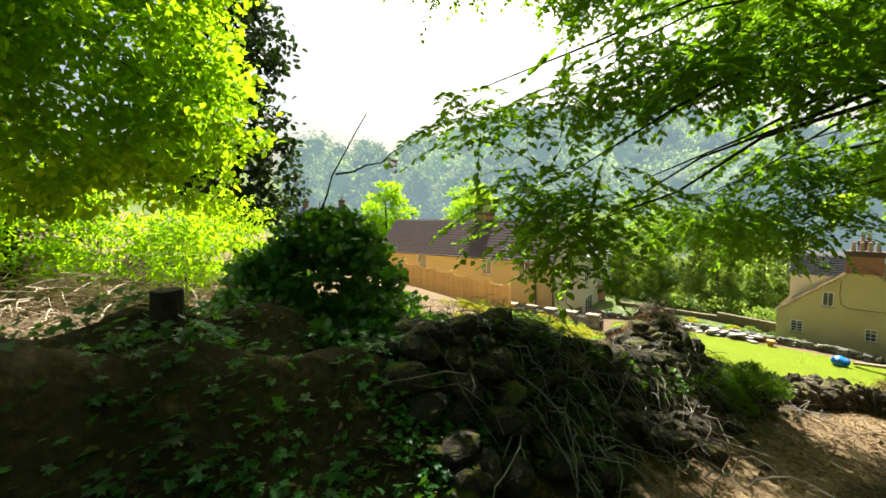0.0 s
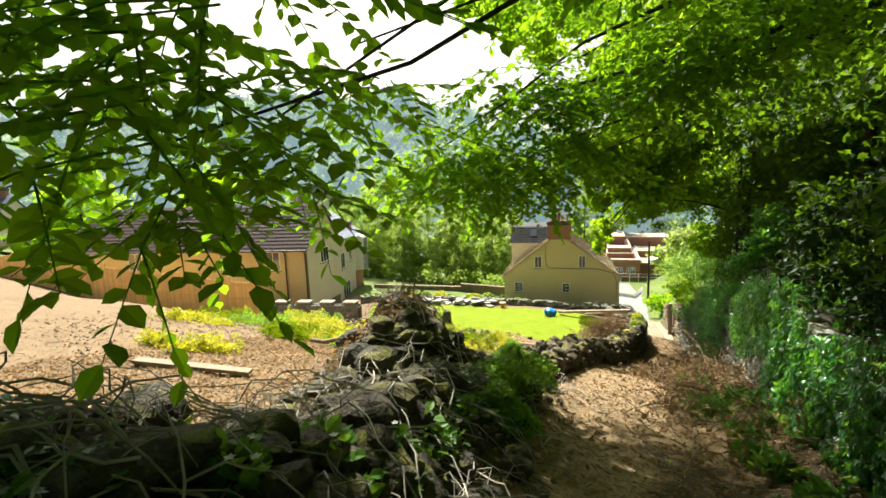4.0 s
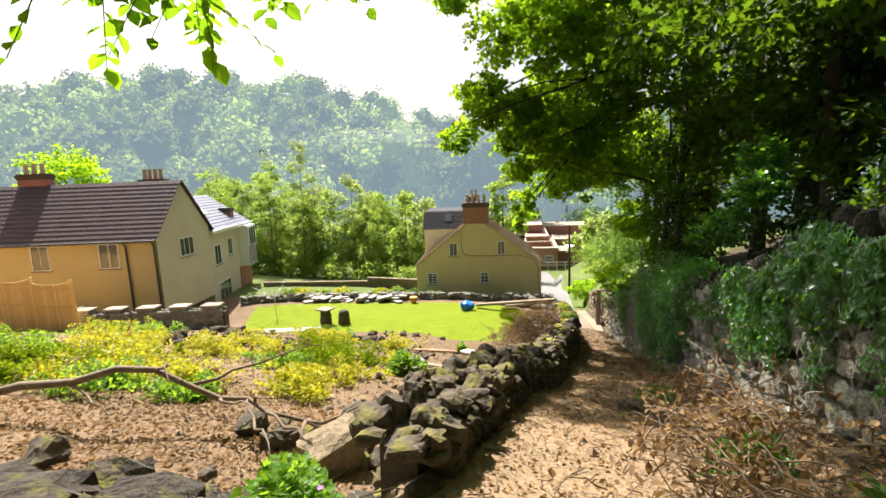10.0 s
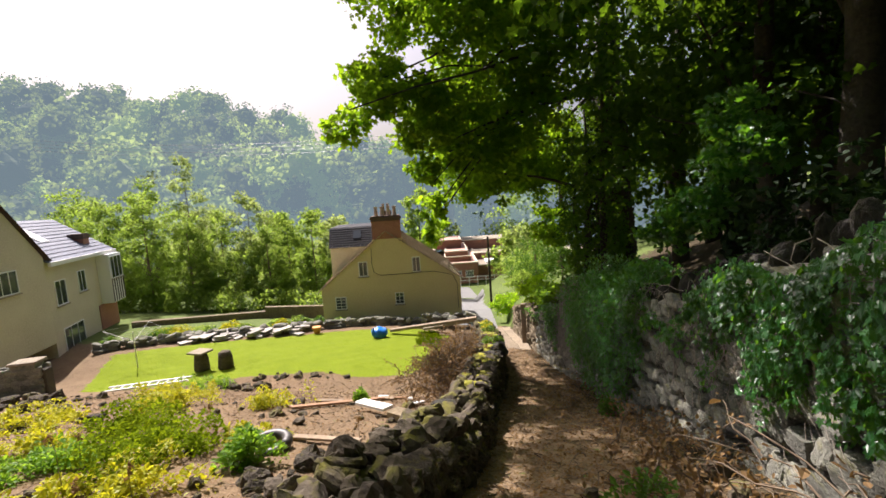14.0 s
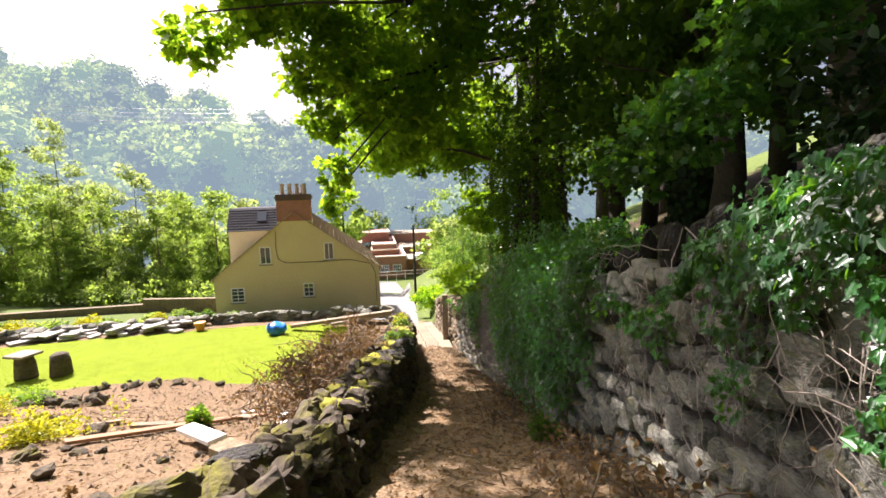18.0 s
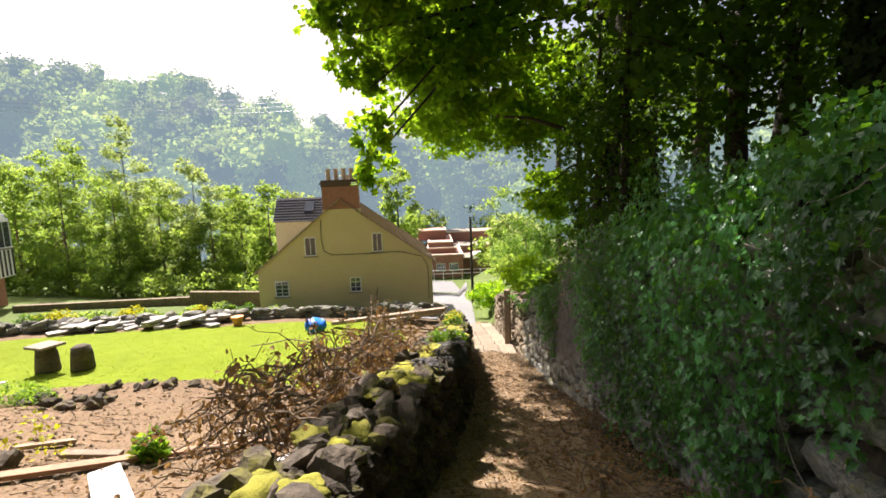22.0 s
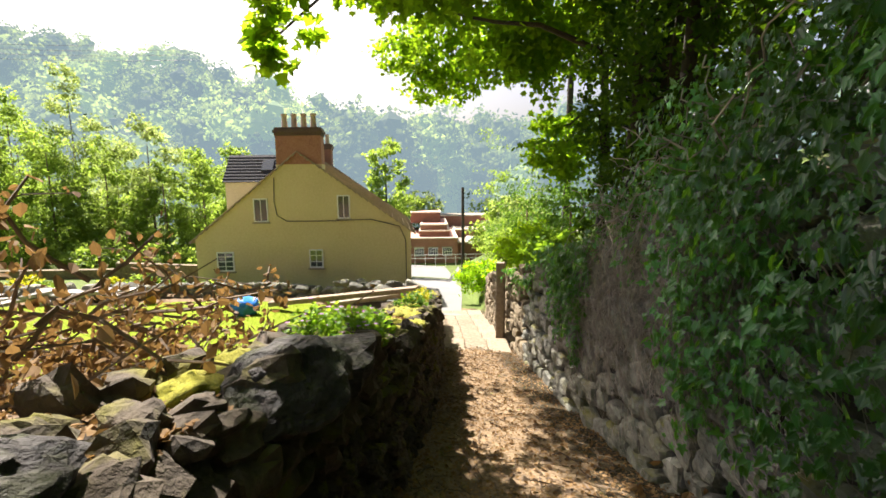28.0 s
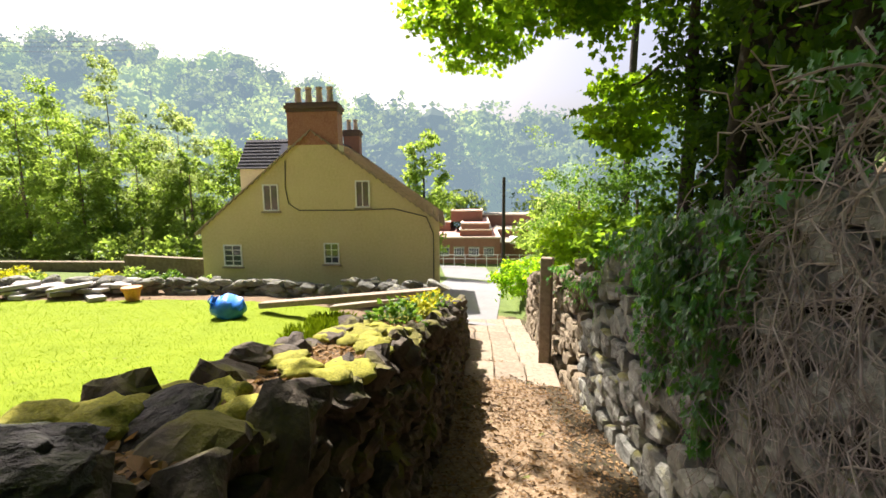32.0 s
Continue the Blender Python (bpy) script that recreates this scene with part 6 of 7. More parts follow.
for cx_, cy_, sx, sy, k in ((-16.2, 13.6, 1.8, 0.6, 70), (-17.5, 16.0, 1.4, 0.5, 50), (-16.6, 21.6, 1.0, 0.5, 36), (-15.4, 23.6, 0.9, 0.3, 26), (-6.2, 11.4, 0.45, 1.3, 60), (-7.2, 13.5, 0.7, 2.2, 60), (-6.5, 9.2, 0.6, 0.8, 26), (-2.9, 13.0, 0.5, 1.4, 24), (-9, 16, 2.5, 2, 30)):
    for i in range(k):
        x, y = cx_ + rng.normal() * sx, cy_ + rng.normal() * sy
        if x > xl(y) + 0.4 and cx_ < -5:
            continue
        s = rng.choice([rng.uniform(0.08, 0.2), rng.uniform(0.2, 0.45)], p=[0.7, 0.3])
        mats.append(turned(x, y, on_ground(x, y, 0.12 * s), s, s * rng.uniform(0.7, 1), s * 0.8, rng.uniform(0, 6.3), 0.3))
lay(pebbles, ROCKS, mats, "loose_stone", lambda p: True)

# the crenellated wall and its rougher run
cw = thing("crenellated_wall", Matrix.Translation((-22.6, 18.8, -6.9)) @ Euler((0, 0, math.atan2(-0.5, -0.866))).to_matrix().to_4x4(), "low stone garden wall with square slab-capped merlons", "wall")
Geo().box(0, -0.22, -0.3, 7.0, 0.22, 0.85, 0.03).obj("wall_core", JOINT, cw)
mats = []
for side in (-1, 1):
    for c in range(5):
        x = 0.1
        while x < 6.9:
            ln = rng.uniform(0.2, 0.45)
            mats.append(turned(x + ln / 2, side * 0.2, 0.08 + c * 0.19, ln * 1.15, 0.2, 0.25, 0, 0.08))
            x += ln
lay(cw, BLOCKS, mats, "stone", lambda p: p.y > 0, 130)
for i in range(5):
    x = 0.25 + i * 1.55
    Geo().box(x, -0.27, 0.8, x + 0.78, 0.27, 1.1, 0.03).obj("merlon", WALLSTONE, cw)
    Geo().box(x - 0.06, -0.33, 1.1, x + 0.84, 0.33, 1.19, 0.02).obj("cap_slab", PAVING, cw)
rw = thing("rubble_wall", Matrix.Translation((-28.7, 15.3, -6.7)) @ Euler((0, 0, math.atan2(-0.5, -0.866))).to_matrix().to_4x4(), "tumbled grey dry-stone garden wall", "wall")
mats = []
for c in range(5):
    x = 0.0
    while x < 12:
        ln = rng.uniform(0.25, 0.5)
        mats.append(turned(x + ln / 2, rng.normal() * 0.08, 0.1 + c * 0.2 + rng.normal() * 0.03, ln * 1.2, 0.5, 0.28, 0, 0.2))
        x += ln
lay(rw, BLOCKS, mats, "stone", lambda p: True, 60)

# larch fence in stepped panels
fence = thing("board_fence", Matrix.Translation((-27.9, 14.8, 0)) @ Euler((0, 0, math.atan2(-0.5, -0.866))).to_matrix().to_4x4(), "new orange larch board fence stepping up the slope", "fence")
for k in range(11):
    x0, top = k * 1.83, -4.2 + 0.19 * k
    for i in range(15):
        a = x0 + 0.06 + i * 0.118
        dip = 0.12 * math.sin(math.pi * i / 14)
        Geo().box(a, -0.012, -6.6, a + 0.112, 0.012, top - dip).obj("board", FENCE, fence)
    Geo().box(x0 - 0.05, -0.06, -6.8, x0 + 0.05, 0.04, top + 0.1, 0.01).obj("fence_post", FENCE, fence)
    for zz in (-0.35, -1.2):
        Geo().box(x0 + 0.05, 0.014, top + zz, x0 + 1.78, 0.06, top + zz + 0.08).obj("rail", FENCE, fence)

# the low wall at the lawn's far edge
bw = thing("boundary_wall", Matrix(), "low rubble wall edging the far side of the lawn", "wall")
EDGE = [(-29.5, 24.6), (-24, 28.2), (-20, 30.4), (-17, 32.4), (-12.5, 33.2)]
mats = []
for (x0, y0), (x1, y1) in zip(EDGE, EDGE[1:]):
    ln = math.hypot(x1 - x0, y1 - y0)
    a = math.atan2(y1 - y0, x1 - x0)
    for c in range(3):
        t = 0.0
        while t < ln:
            s = rng.uniform(0.22, 0.5)
            k = (t + s / 2) / ln
            x, y = x0 + (x1 - x0) * k, y0 + (y1 - y0) * k
            mats.append(turned(x + rng.normal() * 0.1, y + rng.normal() * 0.1, on_ground(x, y, 0.06 + c * 0.15), s * 1.2, rng.uniform(0.3, 0.5), 0.22, a, 0.2))
            t += s
for i in range(40):
    x, y = rng.uniform(-13.5, -10.8), 32.6 + rng.normal() * 0.3
    mats.append(turned(x, y, on_ground(x, y, 0.35 + 0.4 * rng.random()), rng.uniform(0.3, 0.6), 0.4, 0.2, rng.uniform(0, 3), 0.2))
lay(bw, BLOCKS, mats, "stone", lambda p: True, 290)
hedge = thing("back_wall", Matrix(), "dark old stone wall behind the lawn below the trees", "wall")
g = Geo()
for (x0, y0), (x1, y1) in (((-33, 29), (-26, 33.5)), ((-26, 33.5), (-21.5, 35.5))):
    g.add([(x0, y0, -9.8), (x1, y1, -9.8), (x1, y1, -8.0), (x0, y0, -7.7), (x0 - 0.2, y0 + 0.3, -9.8), (x1 - 0.2, y1 + 0.3, -9.8), (x1 - 0.2, y1 + 0.3, -8.0), (x0 - 0.2, y0 + 0.3, -7.7)], [(0, 1, 2, 3), (3, 2, 6, 7), (5, 4, 7, 6), (1, 5, 6, 2), (0, 3, 7, 4)])
g.obj("wall_body", WARMSTONE, hedge)

# slabs stacked at the end of the lawn
for i in range(44):
    x, y = -26.2 + 5.6 * rng.random(), 27.0 + 1.5 * rng.random()
    x, y = x + 0.6, y + 0.5 * (x + 25.0)
    w, d = rng.uniform(0.4, 1.1), rng.uniform(0.3, 0.7)
    e = Geo().box(-w / 2, -d / 2, 0, w / 2, d / 2, rng.uniform(0.05, 0.12), 0.012).obj("stone_slab", SLABSTONE, None, "pale stone slab stacked at the edge of the lawn", category="slab", group="slab stack")
    e.matrix_world = turned(x, y, on_ground(x, y, 0.03 + 0.12 * (i % 3)), 1, 1, 1, rng.uniform(0, 3), 0.06)

# staddle stones
for x, y, cap in ((-21.0, 23.7, True), (-20.0, 24.1, False)):
    e = thing("staddle_stone", Matrix.Translation((x, y, on_ground(x, y))), "squat dark weathered stone pillar on the lawn", "stone", "pair of pillars")
    Geo().tube([(0, 0, -0.1), (0, 0, 0.1), (0.02, 0, 0.5), (0, 0, 0.72), (0, 0, 0.78)], [0.34, 0.33, 0.3, 0.26, 0.14], 14).obj("pillar", ROCK, e, smooth=True)
    if cap:
        Geo().box(-0.42, -0.36, 0.78, 0.42, 0.36, 0.86, 0.02).obj("cap", PAVING, e)

# blue bag-like tub, orange pot
tub = thing("blue_tub", Matrix.Translation((-14.93, 29.45, on_ground(-14.93, 29.45, 0.2))) @ Euler((0.75, 0.25, 0.5)).to_matrix().to_4x4(), "bright blue flexible plastic tub slumped on the lawn", "tub")
body = Geo().tube([(0, 0, -0.24), (0, 0, -0.22), (0, 0, -0.1), (0, 0, 0.06), (0, 0, 0.2), (0, 0, 0.23), (0, 0, 0.18), (0, 0, -0.12)], [0.22, 0.27, 0.34, 0.38, 0.36, 0.37, 0.32, 0.22], 24).obj("body", BLUE, tub, smooth=True)
for vtx in body.data.vertices:
    q = vtx.co.copy()
    k = 0.5 + q.z
    vtx.co = (q.x * (1 + 0.22 * k * noise.noise(q * 5.0)) * 1.12, q.y * (1 - 0.25 * k + 0.2 * noise.noise(q * 4.0 + Vector((3, 1, 2)))), q.z + 0.12 * noise.noise(q * 6.0 + Vector((7, 0, 0))) + 0.1 * k * q.x)
for sgn in (-1, 1):
    Geo().tube([(sgn * 0.34, -0.1, 0.2), (sgn * 0.4, -0.08, 0.34), (sgn * 0.36, 0.07, 0.36), (sgn * 0.34, 0.1, 0.2)], 0.018, 6).obj("handle", BLUE, tub)
pot = thing("orange_pot", Matrix.Translation((-18.96, 29.6, on_ground(-18.96, 29.6))), "orange clay flower pot by the lawn edge", "pot")
Geo().tube([(0, 0, 0), (0, 0, 0.3), (0, 0, 0.31), (0, 0, 0.4), (0, 0, 0.38), (0, 0, 0.2)], [0.16, 0.22, 0.26, 0.26, 0.22, 0.2], 16).obj("body", ORANGE, pot)

# timber on the ground


def timber(name, a, b, w, h, material, label, category="plank"):
    a, b = Vector(a), Vector(b)
    d = b - a
    e = Geo().box(0, -w / 2, 0, d.length, w / 2, h, 0.006).obj(name, material, None, label, category=category)
    e.matrix_world = Matrix.Translation(a) @ d.to_track_quat("X", "Z").to_matrix().to_4x4()
    return e


def lying(x0, y0, x1, y1, up=0.03):
    return (x0, y0, on_ground(x0, y0, up)), (x1, y1, on_ground(x1, y1, up))


timber("timber_beam", (-14.6, 30.2, on_ground(-14.6, 30.2, 0.1)), (-9.9, 30.8, -7.35), 0.3, 0.14, WOOD, "long weathered timber beam laid to the wall", "beam")
timber("timber_beam", (-13.0, 31.0, on_ground(-13, 31, 0.1)), (-10.2, 31.3, -7.6), 0.25, 0.12, PAVING, "long pale timber beam laid to the wall", "beam")
REDWOOD = surface("red_brown_plank", (0.2, 0.1, 0.05), (0.3, 0.16, 0.08), (0.34, 0.2, 0.11), 2.0, 14.0, 0.8, 0.3)
timber("plank", *lying(-10.3, 16.75, -9.3, 18.9, 0.06), 0.15, 0.05, REDWOOD, "long red-brown plank lying on bare earth")
timber("plank", *lying(-9.35, 18.85, -9.1, 20.1, 0.06), 0.13, 0.05, REDWOOD, "shorter red-brown plank end to end with another")
timber("painted_board", *lying(-9.0, 17.55, -7.95, 16.95, 0.17), 0.26, 0.06, WHITE, "broad board with flaking white paint on the earth", "board")
timber("concrete_block", *lying(-7.75, 16.75, -7.05, 16.45, 0.06), 0.3, 0.16, WARMSTONE, "brown squared stone block beside the wall", "block")
timber("plank", *lying(-8.9, 14.9, -7.5, 15.1, 0.04), 0.12, 0.04, WOOD, "grey plank lying on the garden earth")
timber("plank", *lying(-9.3, 14.2, -8.0, 13.6, 0.04), 0.1, 0.04, WOOD, "grey plank lying on the garden earth")
timber("plank", *lying(-10.2, 3.6, -8.6, 4.9, 0.06), 0.2, 0.06, WOOD, "old plank on the shaded garden earth")
for k in range(7):
    x, y = -9.5 + rng.normal() * 1.3, 19.2 + rng.normal() * 0.8
    a = rng.uniform(0, 3.1)
    ln = rng.uniform(0.3, 0.7)
    timber("wood_offcut", *lying(x, y, x + ln * math.cos(a), y + ln * math.sin(a), 0.04), 0.12, 0.05, WHITE if k % 3 == 0 else WOOD, "broken offcut of timber on the earth", "offcut")

ANGULAR = [block_mesh("boulder", 131 + i, (HEAPROCK, WARMSTONE)[i == 3]) for i in range(4)]
for x, y, s, k, lab in ((-6.2, 9.15, 0.6, 3, "golden squared boulder at the broken end of the wall"), (-6.35, 6.72, 0.72, 0, "large dark squared rock on the rubble heap"), (-6.55, 7.25, 0.55, 1, "large dark squared rock on the rubble heap"), (-6.05, 7.15, 0.34, 2, "mossy dark rock on the rubble heap"), (-5.75, 7.4, 0.4, 0, "mossy dark rock on the rubble heap"), (-5.5, 7.55, 0.36, 1, "mossy dark rock on the rubble heap"), (-5.4, 7.0, 0.45, 2, "large dark rock on the rubble heap"), (-7.6, 9.2, 0.36, 2, "brown rock beside the fallen bough"), (-6.9, 10.3, 0.4, 1, "brown rock beside the broken wall")):
    o = new("boulder", ANGULAR[k])
    o.matrix_world = turned(x, y, on_ground(x, y, 0.25 * s), s, s * 0.85, s * 0.8, rng.uniform(0, 3), 0.2)
    tagged(o, lab, "boulder", "rubble boulders")

tyre = thing("old_tyre", Matrix.Translation((-8.7, 14.35, on_ground(-8.7, 14.35, 0.1))), "black rubber tyre half sunk in the earth", "tyre")
a = np.linspace(0, 2 * np.pi, 25)
g = Geo()
g.tube(np.stack([0.27 * np.cos(a), 0.27 * np.sin(a), 0.02 * np.sin(a)], 1), 0.085, 10)
g.obj("rubber", METAL, tyre, smooth=True)

# ladder and rotary drier near the slate house
ladder = thing("ladder", Matrix.Translation((-22.0, 20.2, on_ground(-22, 20.2, 0.08))) @ Euler((0, 0, 0.55)).to_matrix().to_4x4(), "white ladder lying on the grass", "ladder")
for s in (-0.2, 0.2):
    Geo().box(0, s - 0.03, 0, 3.0, s + 0.03, 0.06).obj("rail", WHITE, ladder)
for i in range(9):
    Geo().box(0.2 + i * 0.32, -0.17, 0.015, 0.24 + i * 0.32, 0.17, 0.045).obj("rung", WHITE, ladder)
drier = thing("rotary_drier", Matrix.Translation((-24.9, 23.5, on_ground(-24.9, 23.5))), "rotary clothes drier with thin lines", "drier")
Geo().tube([(0, 0, -0.1), (0, 0, 1.75)], 0.025, 8).obj("pole", WHITE, drier)
tips = [np.array([1.35 * math.cos(q), 1.35 * math.sin(q), 1.9]) for q in (0.4, 1.97, 3.54, 5.11)]
for q in tips:
    Geo().tube([(0, 0, 1.3), q], 0.012, 6).obj("arm", WHITE, drier)
for k in (0.5, 0.75, 1.0):
    for i in range(4):
        Geo().tube([np.array([0, 0, 1.3]) * (1 - k) + tips[i] * k, np.array([0, 0, 1.3]) * (1 - k) + tips[(i + 1) % 4] * k], 0.004, 4).obj("line", WHITE, drier)

# the long fallen bough
bough = thing("fallen_bough", Matrix(), "long bare fallen bough lying across the garden", "branch")
g0 = wander(lying(-10.5, 7.4, -6.2, 9.5, 0.3)[0], lying(-10.5, 7.4, -6.2, 9.5, 0.15)[1], 14, 0.09, rng, -0.25)
Geo().tube(g0, np.linspace(0.06, 0.016, 14), 7).obj("stem", TWIG, bough, smooth=True)
for i in range(9):
    j = int(rng.integers(3, 12))
    q = g0[j] + np.array([rng.uniform(0.2, 1.4), rng.normal() * 0.5, rng.uniform(-0.15, 0.35)])
    Geo().tube(wander(g0[j], q, 7, 0.05), np.linspace(0.024, 0.006, 7), 5).obj("side_branch", TWIG, bough, smooth=True)

# dry brush heaped behind the low wall
brush = thing("dead_brush", Matrix(), "heap of cut branches with withered brown leaves behind the wall", "brushwood", kind="stuff")
g, lv = Geo(), Geo()
for i in range(900):
    y = rng.uniform(17.2, 21.7)
    x = float(xl(y)) - 0.5 - abs(rng.normal()) * 0.65
    top = np.interp(y, WTOP_Y, WTOP_Z) + 0.45 - 0.5 * (float(xl(y)) - 0.5 - x)
    lo = on_ground(x, y)
    z = lo + (max(top, lo + 0.1) - lo) * rng.random() ** 0.6
    d = np.array([rng.normal() * 0.5, rng.normal() * 0.6, rng.normal() * 0.3 + 0.1])
    ln = rng.uniform(0.3, 0.9)
    pts = wander((x, y, z), np.array([x, y, z]) + d * ln, 6, 0.035)
    g.tube(pts, np.linspace(0.008, 0.003, 6) * rng.uniform(0.6, 1.8), 4)
    k = int(rng.integers(3, 9)) if y < 19.3 else int(rng.integers(12, 24))
    sel = pts[rng.integers(2, 6, k)] + 0.04 * rng.normal(size=(k, 3))
    lv.grid_add(leaf_verts(sel, rng.normal(size=(k, 3)) + np.array([0, 0, -0.8]), rng.normal(size=(k, 3)), 0.05 * (0.5 + rng.random(k))), LEAF_F)
g.obj("branches", TWIG, brush)
lv.obj("withered_leaves", DEADLEAF, brush)
# tall dead stalks in the garden
for i in range(16):
    x, y = -9.6 + rng.normal() * 1.5, 11.2 + rng.normal() * 1.4
    e = thing("dead_stalk", Matrix.Translation((x, y, on_ground(x, y))), "brown dead dock stalk with a ragged seed head", "stalk", "dead stalks")
    h = rng.uniform(0.4, 0.85)
    tip = (rng.normal() * 0.06, rng.normal() * 0.06, h)
    Geo().tube(wander((0, 0, -0.03), tip, 5, 0.015), np.linspace(0.006, 0.003, 5), 4).obj("stem", TWIG, e)
    s = Geo()
    cloud(s, tip, (0.035, 0.035, 0.1), 40, 0.04, rng, 0.1)
    s.obj("seed_head", DEADLEAF, e)

# debris at the foot of the high wall
deb = thing("bramble_cuttings", Matrix(), "cut bramble stems and withered leaves at the wall's foot", "cuttings", kind="stuff")
g, lv = Geo(), Geo()
for cx_, cy_, sx, sy, k, hh in ((-2.5, 10.6, 0.35, 0.9, 130, 0.5), (-3.0, 14.0, 0.4, 1.2, 120, 0.4), (-3.2, 17.5, 0.3, 1.4, 60, 0.2), (-1.6, 7.5, 0.5, 1.0, 60, 0.35), (-4.4, 20.5, 0.25, 1.2, 40, 0.15), (-2.4, 9.3, 0.25, 0.35, 70, 0.5)):
    for i in range(k):
        x, y = cx_ + rng.normal() * sx, cy_ + rng.normal() * sy
        z = on_ground(x, y) + hh * abs(rng.normal()) * 0.5
        pts = wander((x, y, z), (x + rng.normal() * 0.35, y + rng.normal() * 0.4, z + rng.normal() * 0.18 + 0.05), 6, 0.03, rng, -0.08)
        pts[:, 2] = np.maximum(pts[:, 2], height(pts[:, 0], pts[:, 1]) + 0.01)
        g.tube(pts, np.linspace(0.006, 0.003, 6) * rng.uniform(0.6, 1.8), 4)
        m = int(rng.integers(5, 13))
        sel = pts[rng.integers(0, 6, m)] + 0.05 * rng.normal(size=(m, 3))
        lv.grid_add(leaf_verts(sel, rng.normal(size=(m, 3)), np.array([0, 0, 1.0]) + 0.6 * rng.normal(size=(m, 3)), 0.06 * (0.5 + rng.random(m))), LEAF_F)
g.obj("stems", TWIG, deb)
lv.obj("withered_leaves", DEADLEAF, deb)
for i, (x, y, w) in enumerate(((-2.4, 9.9, 0.4), (-3.3, 13.2, 0.35), (-2.0, 8.6, 0.5), (-3.6, 18.2, 0.25))):
    herb("bramble_sprout", x, y, w, 0.4, 320, 0.07, FERN, "green bramble sprout among the cuttings", seed=400 + i)

# on top of the low wall: boulders, moss, cranesbill
for x, y, s, lab in ((-6.38, 20.62, 0.62, "large dark angular boulder on the wall top"), (-6.35, 19.5, 0.45, "mossy boulder on the wall top"), (-6.95, 22.3, 0.42, "dark tilted boulder on the wall top"), (-7.1, 22.75, 0.34, "dark flat boulder on the wall top"), (-5.8, 14.6, 0.36, "flat-topped boulder on the wall")):
    o = new("boulder", BOULDERS[int(s * 10) % 5])
    o.matrix_world = turned(x, y, float(np.interp(y, WTOP_Y, WTOP_Z)) + 0.03, s * 1.05, s * 0.8, s * (0.26 if "flat" in lab else 0.62), rng.uniform(0, 3), 0.12)
    tagged(o, lab, "boulder", "wall-top boulders")
o = new("boulder", block_mesh("boulder", 143, DARKROCK, 6.0, 0.16))
o.matrix_world = turned(-6.74, 21.24, -5.43, 0.74, 0.46, 0.27, 0.35, 0.05)
tagged(o, "thick flat slab of dark rock on the wall top", "boulder", "wall-top boulders")


def on_wall(e, y, dx=0.0):
    e.location = (float(xl(y)) + dx, y, float(np.interp(y, WTOP_Y, WTOP_Z)) + 0.04)
    return e


for i, (y, dx) in enumerate(((21.68, 0.2), (21.85, 0.05), (21.98, 0.24), (22.05, -0.12), (21.62, -0.08), (21.8, 0.3))):
    on_wall(herb("cranesbill", -7, y, 0.19, 0.24, 300, 0.034, CRANE, "green cranesbill with mauve flowers on the wall", lobed=True, group="cranesbill on the wall", flowers=(PINK, 9, 0.022), seed=420 + i), y, dx)
for i, y in enumerate((25.6, 26.6, 27.4, 28.2)):
    on_wall(herb("wall_weed", -8, y, 0.3, 0.25, 260, 0.06, LIME if i % 2 else FERN, "small sunlit weeds growing on the wall", group="weeds on the wall", seed=430 + i), y, 0.05)
MOSS = surface("moss", (0.1, 0.105, 0.008), (0.24, 0.23, 0.014), (0.34, 0.32, 0.03), 9.0, 90.0, 0.95, 1.0, 0.012, vary=0.25, island=True)
moss = Geo()
dome = bmesh.new()
bmesh.ops.create_icosphere(dome, subdivisions=3, radius=1.0)
DOME_V, DOME_F = np.array([v.co for v in dome.verts]), [tuple(v.index for v in fc.verts) for fc in dome.faces]
dome.free()
for i in range(420):
    y = rng.uniform(15.5, 30.5)
    if math.sin(y * 3.1) + math.sin(y * 7.7 + 1) + rng.normal() * 0.6 < np.interp(y, [17.5, 19], [1.0, -0.1]):
        continue
    off = float(np.clip(rng.normal() * 0.6, -0.9, 0.9))
    rad = rng.uniform(0.04, 0.13)
    d = DOME_V * rad * np.array([rng.uniform(0.8, 1.4), rng.uniform(0.8, 1.5), rng.uniform(0.35, 0.6)])
    lump = np.array([noise.noise(Vector(q * 16.0 + i)) * 0.45 + noise.noise(Vector(q * 60.0 + i)) * 0.22 for q in d])
    x = float(xl(y)) + off * half(y)
    z = float(np.interp(y, WTOP_Y, WTOP_Z)) + 0.03 - 0.12 * max(0.0, abs(off) - 0.75) - 0.02 * rng.random()
    moss.add(d * (1 + lump[:, None]) + np.array([x, y, z]), DOME_F)
moss.obj("wall_moss", MOSS, None, "yellow-green moss cushions on the wall stones", category="moss", kind="stuff", smooth=True)

cap = Geo()
n = 9000
y = rng.uniform(18.5, 31, n)
x = xl(y) + rng.uniform(-1, 1, n) * np.interp(y, [18, 21, 32], [0.14, 0.26, 0.27])
p = np.stack([x, y, np.interp(y, WTOP_Y, WTOP_Z) - 0.03 + 0.03 * rng.random(n)], 1)
cap.grid_add(leaf_verts(p, rng.normal(size=(n, 3)) * np.array([1, 1, 0.3]), np.array([0, 0, 1.0]) + 0.4 * rng.normal(size=(n, 3)), 0.05 * (0.4 + rng.random(n))), LEAF_F)
cap.obj("wall_top_litter", DEADLEAF, None, "dry fallen leaves and earth along the wall top", category="litter", kind="stuff")

# ---- the foot of the path: steps, gate post, rail ----
steps = thing("stone_steps", Matrix(), "shallow pale stone steps at the bottom of the path", "steps")
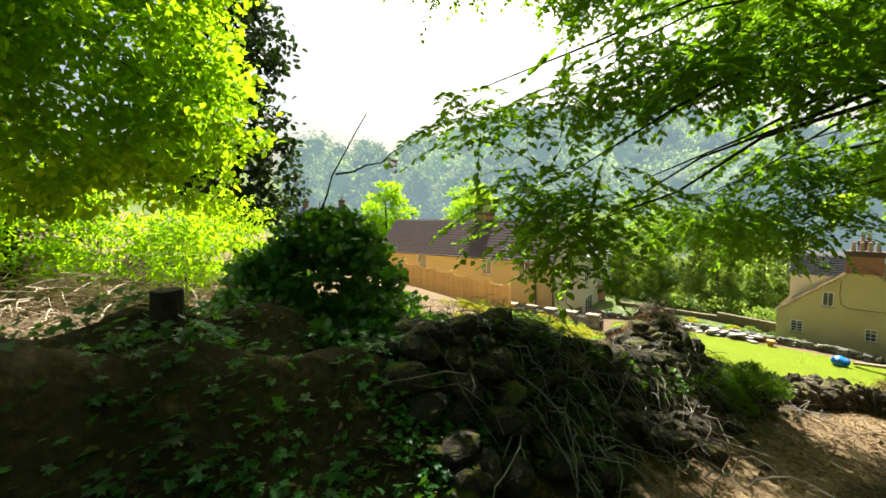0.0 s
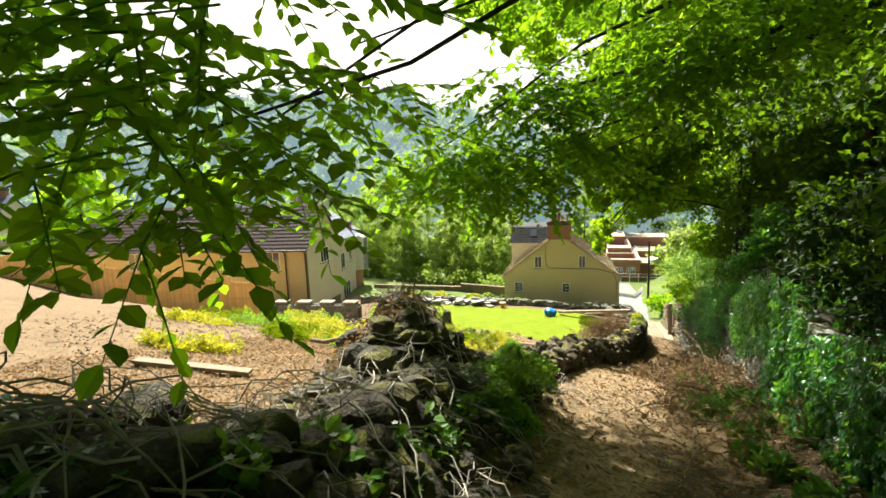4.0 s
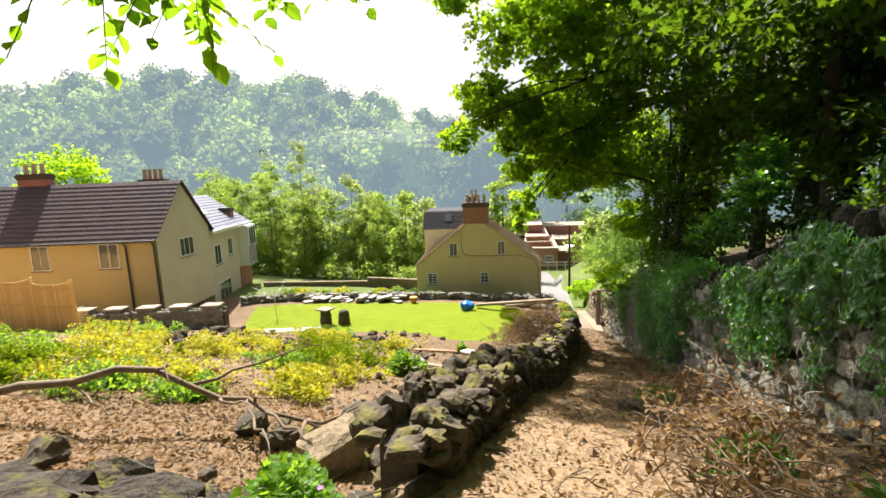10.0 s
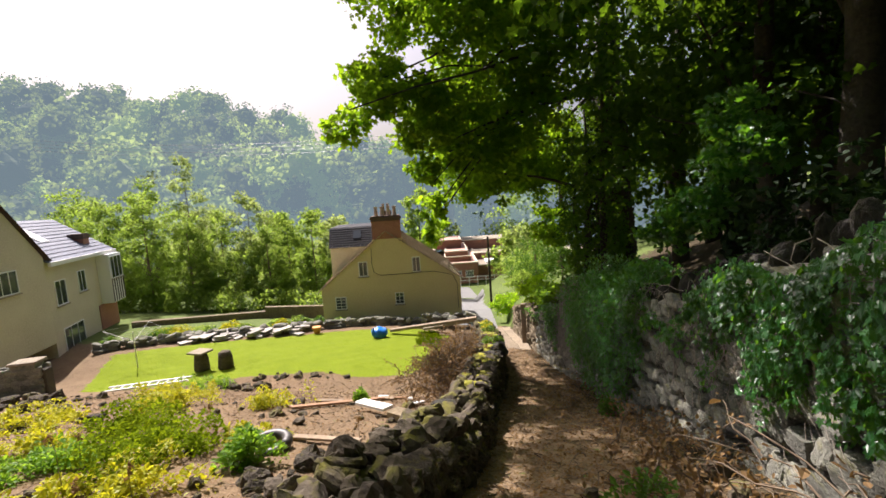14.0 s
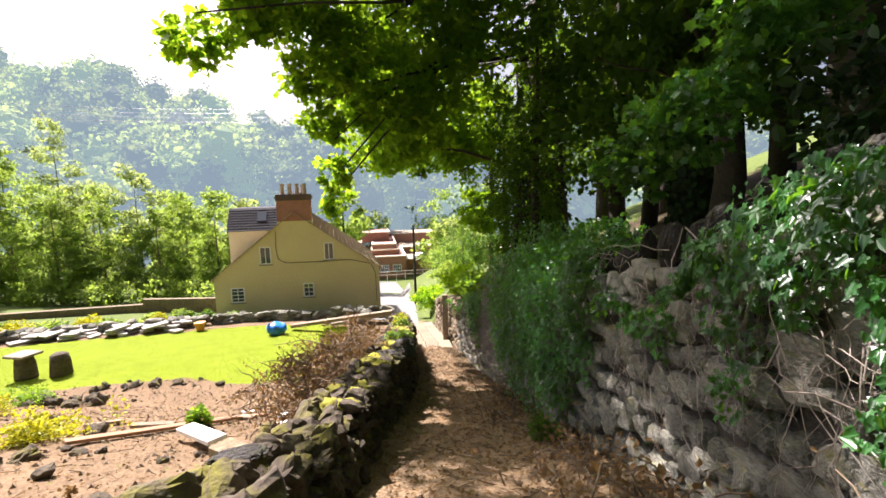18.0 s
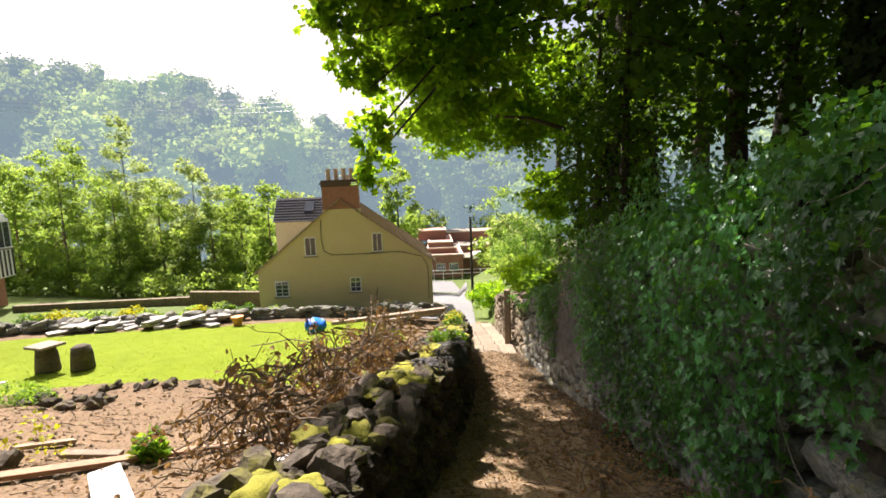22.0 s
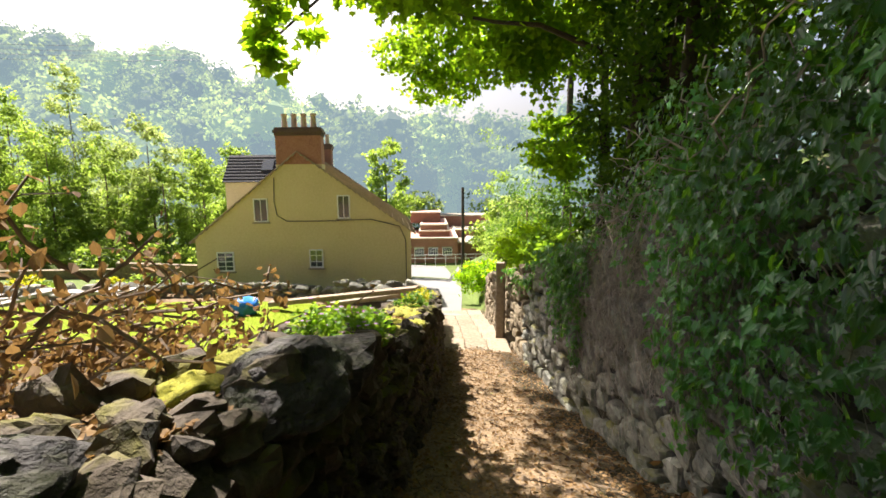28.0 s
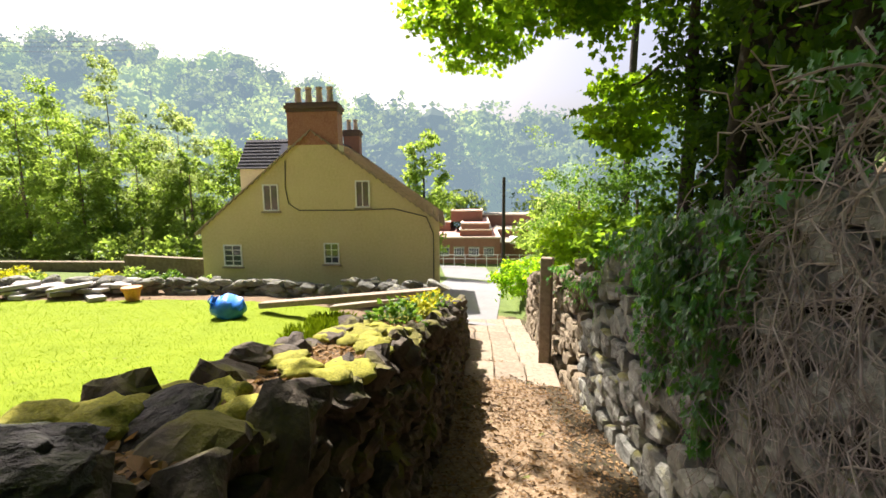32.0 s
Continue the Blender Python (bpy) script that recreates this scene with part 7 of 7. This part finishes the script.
for i in range(6):
    y0 = 28.9 + i * 0.95
    a, b = float(xl(y0)) + 0.5, float(xr(y0)) - 0.15
    turn = math.atan2(float(xl(y0 - 0.5) - xl(y0 + 0.5)), 1.0)
    wide = (b - a) * math.cos(turn) / 3
    for k in range(3):
        x = (k - 1) * wide
        slab = Geo().box(x - wide * 0.48, -0.48, -0.25, x + wide * 0.48, 0.48, 0.015 * rng.random(), 0.015).obj("slab", STEPSTONE, steps)
        slab.matrix_local = pose((a + b) / 2, y0, on_ground((a + b) / 2, y0, 0.035), rz=math.degrees(turn))
gate = thing("gate_post", Matrix.Translation((-7.28, 29.8, on_ground(-7.28, 29.8, -0.2))), "weathered grey wooden gate post against the wall end", "post")
Geo().box(-0.1, -0.1, 0, 0.1, 0.1, 2.25, 0.012).obj("post", WOOD, gate)
rail = thing("hand_rail", Matrix.Translation((-9.5, 31.0, on_ground(-9.5, 31))), "thin black iron hand rail by the steps", "railing")
for k in range(3):
    Geo().tube([(-0.35 * k, 1.0 * k, -0.1), (-0.35 * k, 1.0 * k, 0.95 - 0.2 * k)], 0.018, 6).obj("upright", METAL, rail)
Geo().tube([(0, 0, 0.95), (-0.35, 1, 0.75), (-0.7, 2, 0.55)], 0.02, 6).obj("rail", METAL, rail)

# shrubs over the lower wall
for i, (x, y, w, h, mt) in enumerate(((-7.2, 33.5, 1.1, 1.6, GLADE), (-6.3, 31.5, 0.9, 1.2, CRANE), (-8.4, 42.5, 1.8, 3.6, FERN), (-9.7, 46.5, 1.5, 2.6, MIDLEAF), (-11.2, 52, 1.8, 3.0, FERN), (-13.6, 59, 2.0, 3.4, MIDLEAF), (-9.0, 39.6, 1.0, 1.5, MIDLEAF), (-9.6, 37.5, 1.1, 1.6, GLADE), (-6.0, 36.5, 1.6, 2.6, FERN))):
    e = thing("garden_shrub", Matrix.Translation((x, y, on_ground(x, y))), "sunlit green shrub above the lower wall", "shrub", "shrubs by the lane")
    g = Geo()
    cloud(g, (0, 0, h * 0.55), (w, w, h * 0.5), 2400, 0.13, rng, 0.4)
    g.obj("leaves", mt, e)
    Geo().tube(wander((0, 0, -0.2), (0, 0, h * 0.6), 5, 0.04), 0.05, 5).obj("stem", TWIG, e)
for i in range(26):
    t = rng.random()
    x = -30 + 17 * t
    y = float(np.interp(x, [-29.5, -24, -20, -17, -12.5], [24.6, 28.2, 30.4, 32.4, 33.2])) + rng.uniform(0.6, 2.6)
    if x > -20 and y > 32.0:
        continue
    herb("bank_weed", x, y, rng.uniform(0.4, 0.9), rng.uniform(0.3, 0.7), 500, 0.13, (FERN, MIDLEAF, LIME)[i % 3], "rough green weeds behind the lawn wall", group="weeds behind the lawn", seed=500 + i)
low = [(-45, 33, 1.6), (-41, 35, 1.4), (-37, 36.5, 1.5), (-33.5, 37.5, 1.3), (-30, 39, 1.5), (-26.5, 40.5, 1.4), (-23.5, 42, 1.2)]
for i, (x, y, w) in enumerate(low):
    e = thing("hedge_shrub", Matrix.Translation((x, y, on_ground(x, y))), "rounded green shrub under the valley trees", "shrub", "shrubs under the trees")
    g = Geo()
    cloud(g, (0, 0, 0.9), (w * 1.5, w * 1.2, 1.1), 1500, 0.22, rng, 0.4)
    g.obj("leaves", MIDLEAF, e)

# second pole by the lane and overhead wires
pole2 = thing("lane_pole", Matrix.Translation((-12.6, 45.0, on_ground(-12.6, 45))), "slim dark pole beside the lane", "pole")
Geo().tube([(0, 0, -0.3), (0, 0, 6.2)], [0.11, 0.08], 10).obj("shaft", BARK, pole2)
for i in range(4):
    w = thing("overhead_wire", Matrix(), "thin dark overhead wire", "wire", "overhead wires")
    a, b = np.array([-60, 40, 7.0 + 0.35 * i]), np.array([-6.4, 44.5, 3.6 + 0.3 * i])
    t = np.linspace(0, 1, 16)[:, None]
    pts = a + (b - a) * t
    pts[:, 2] -= 3.0 * (4 * t[:, 0] * (1 - t[:, 0])) * 0.4
    Geo().tube(pts, 0.012, 4).obj("cable", METAL, w)
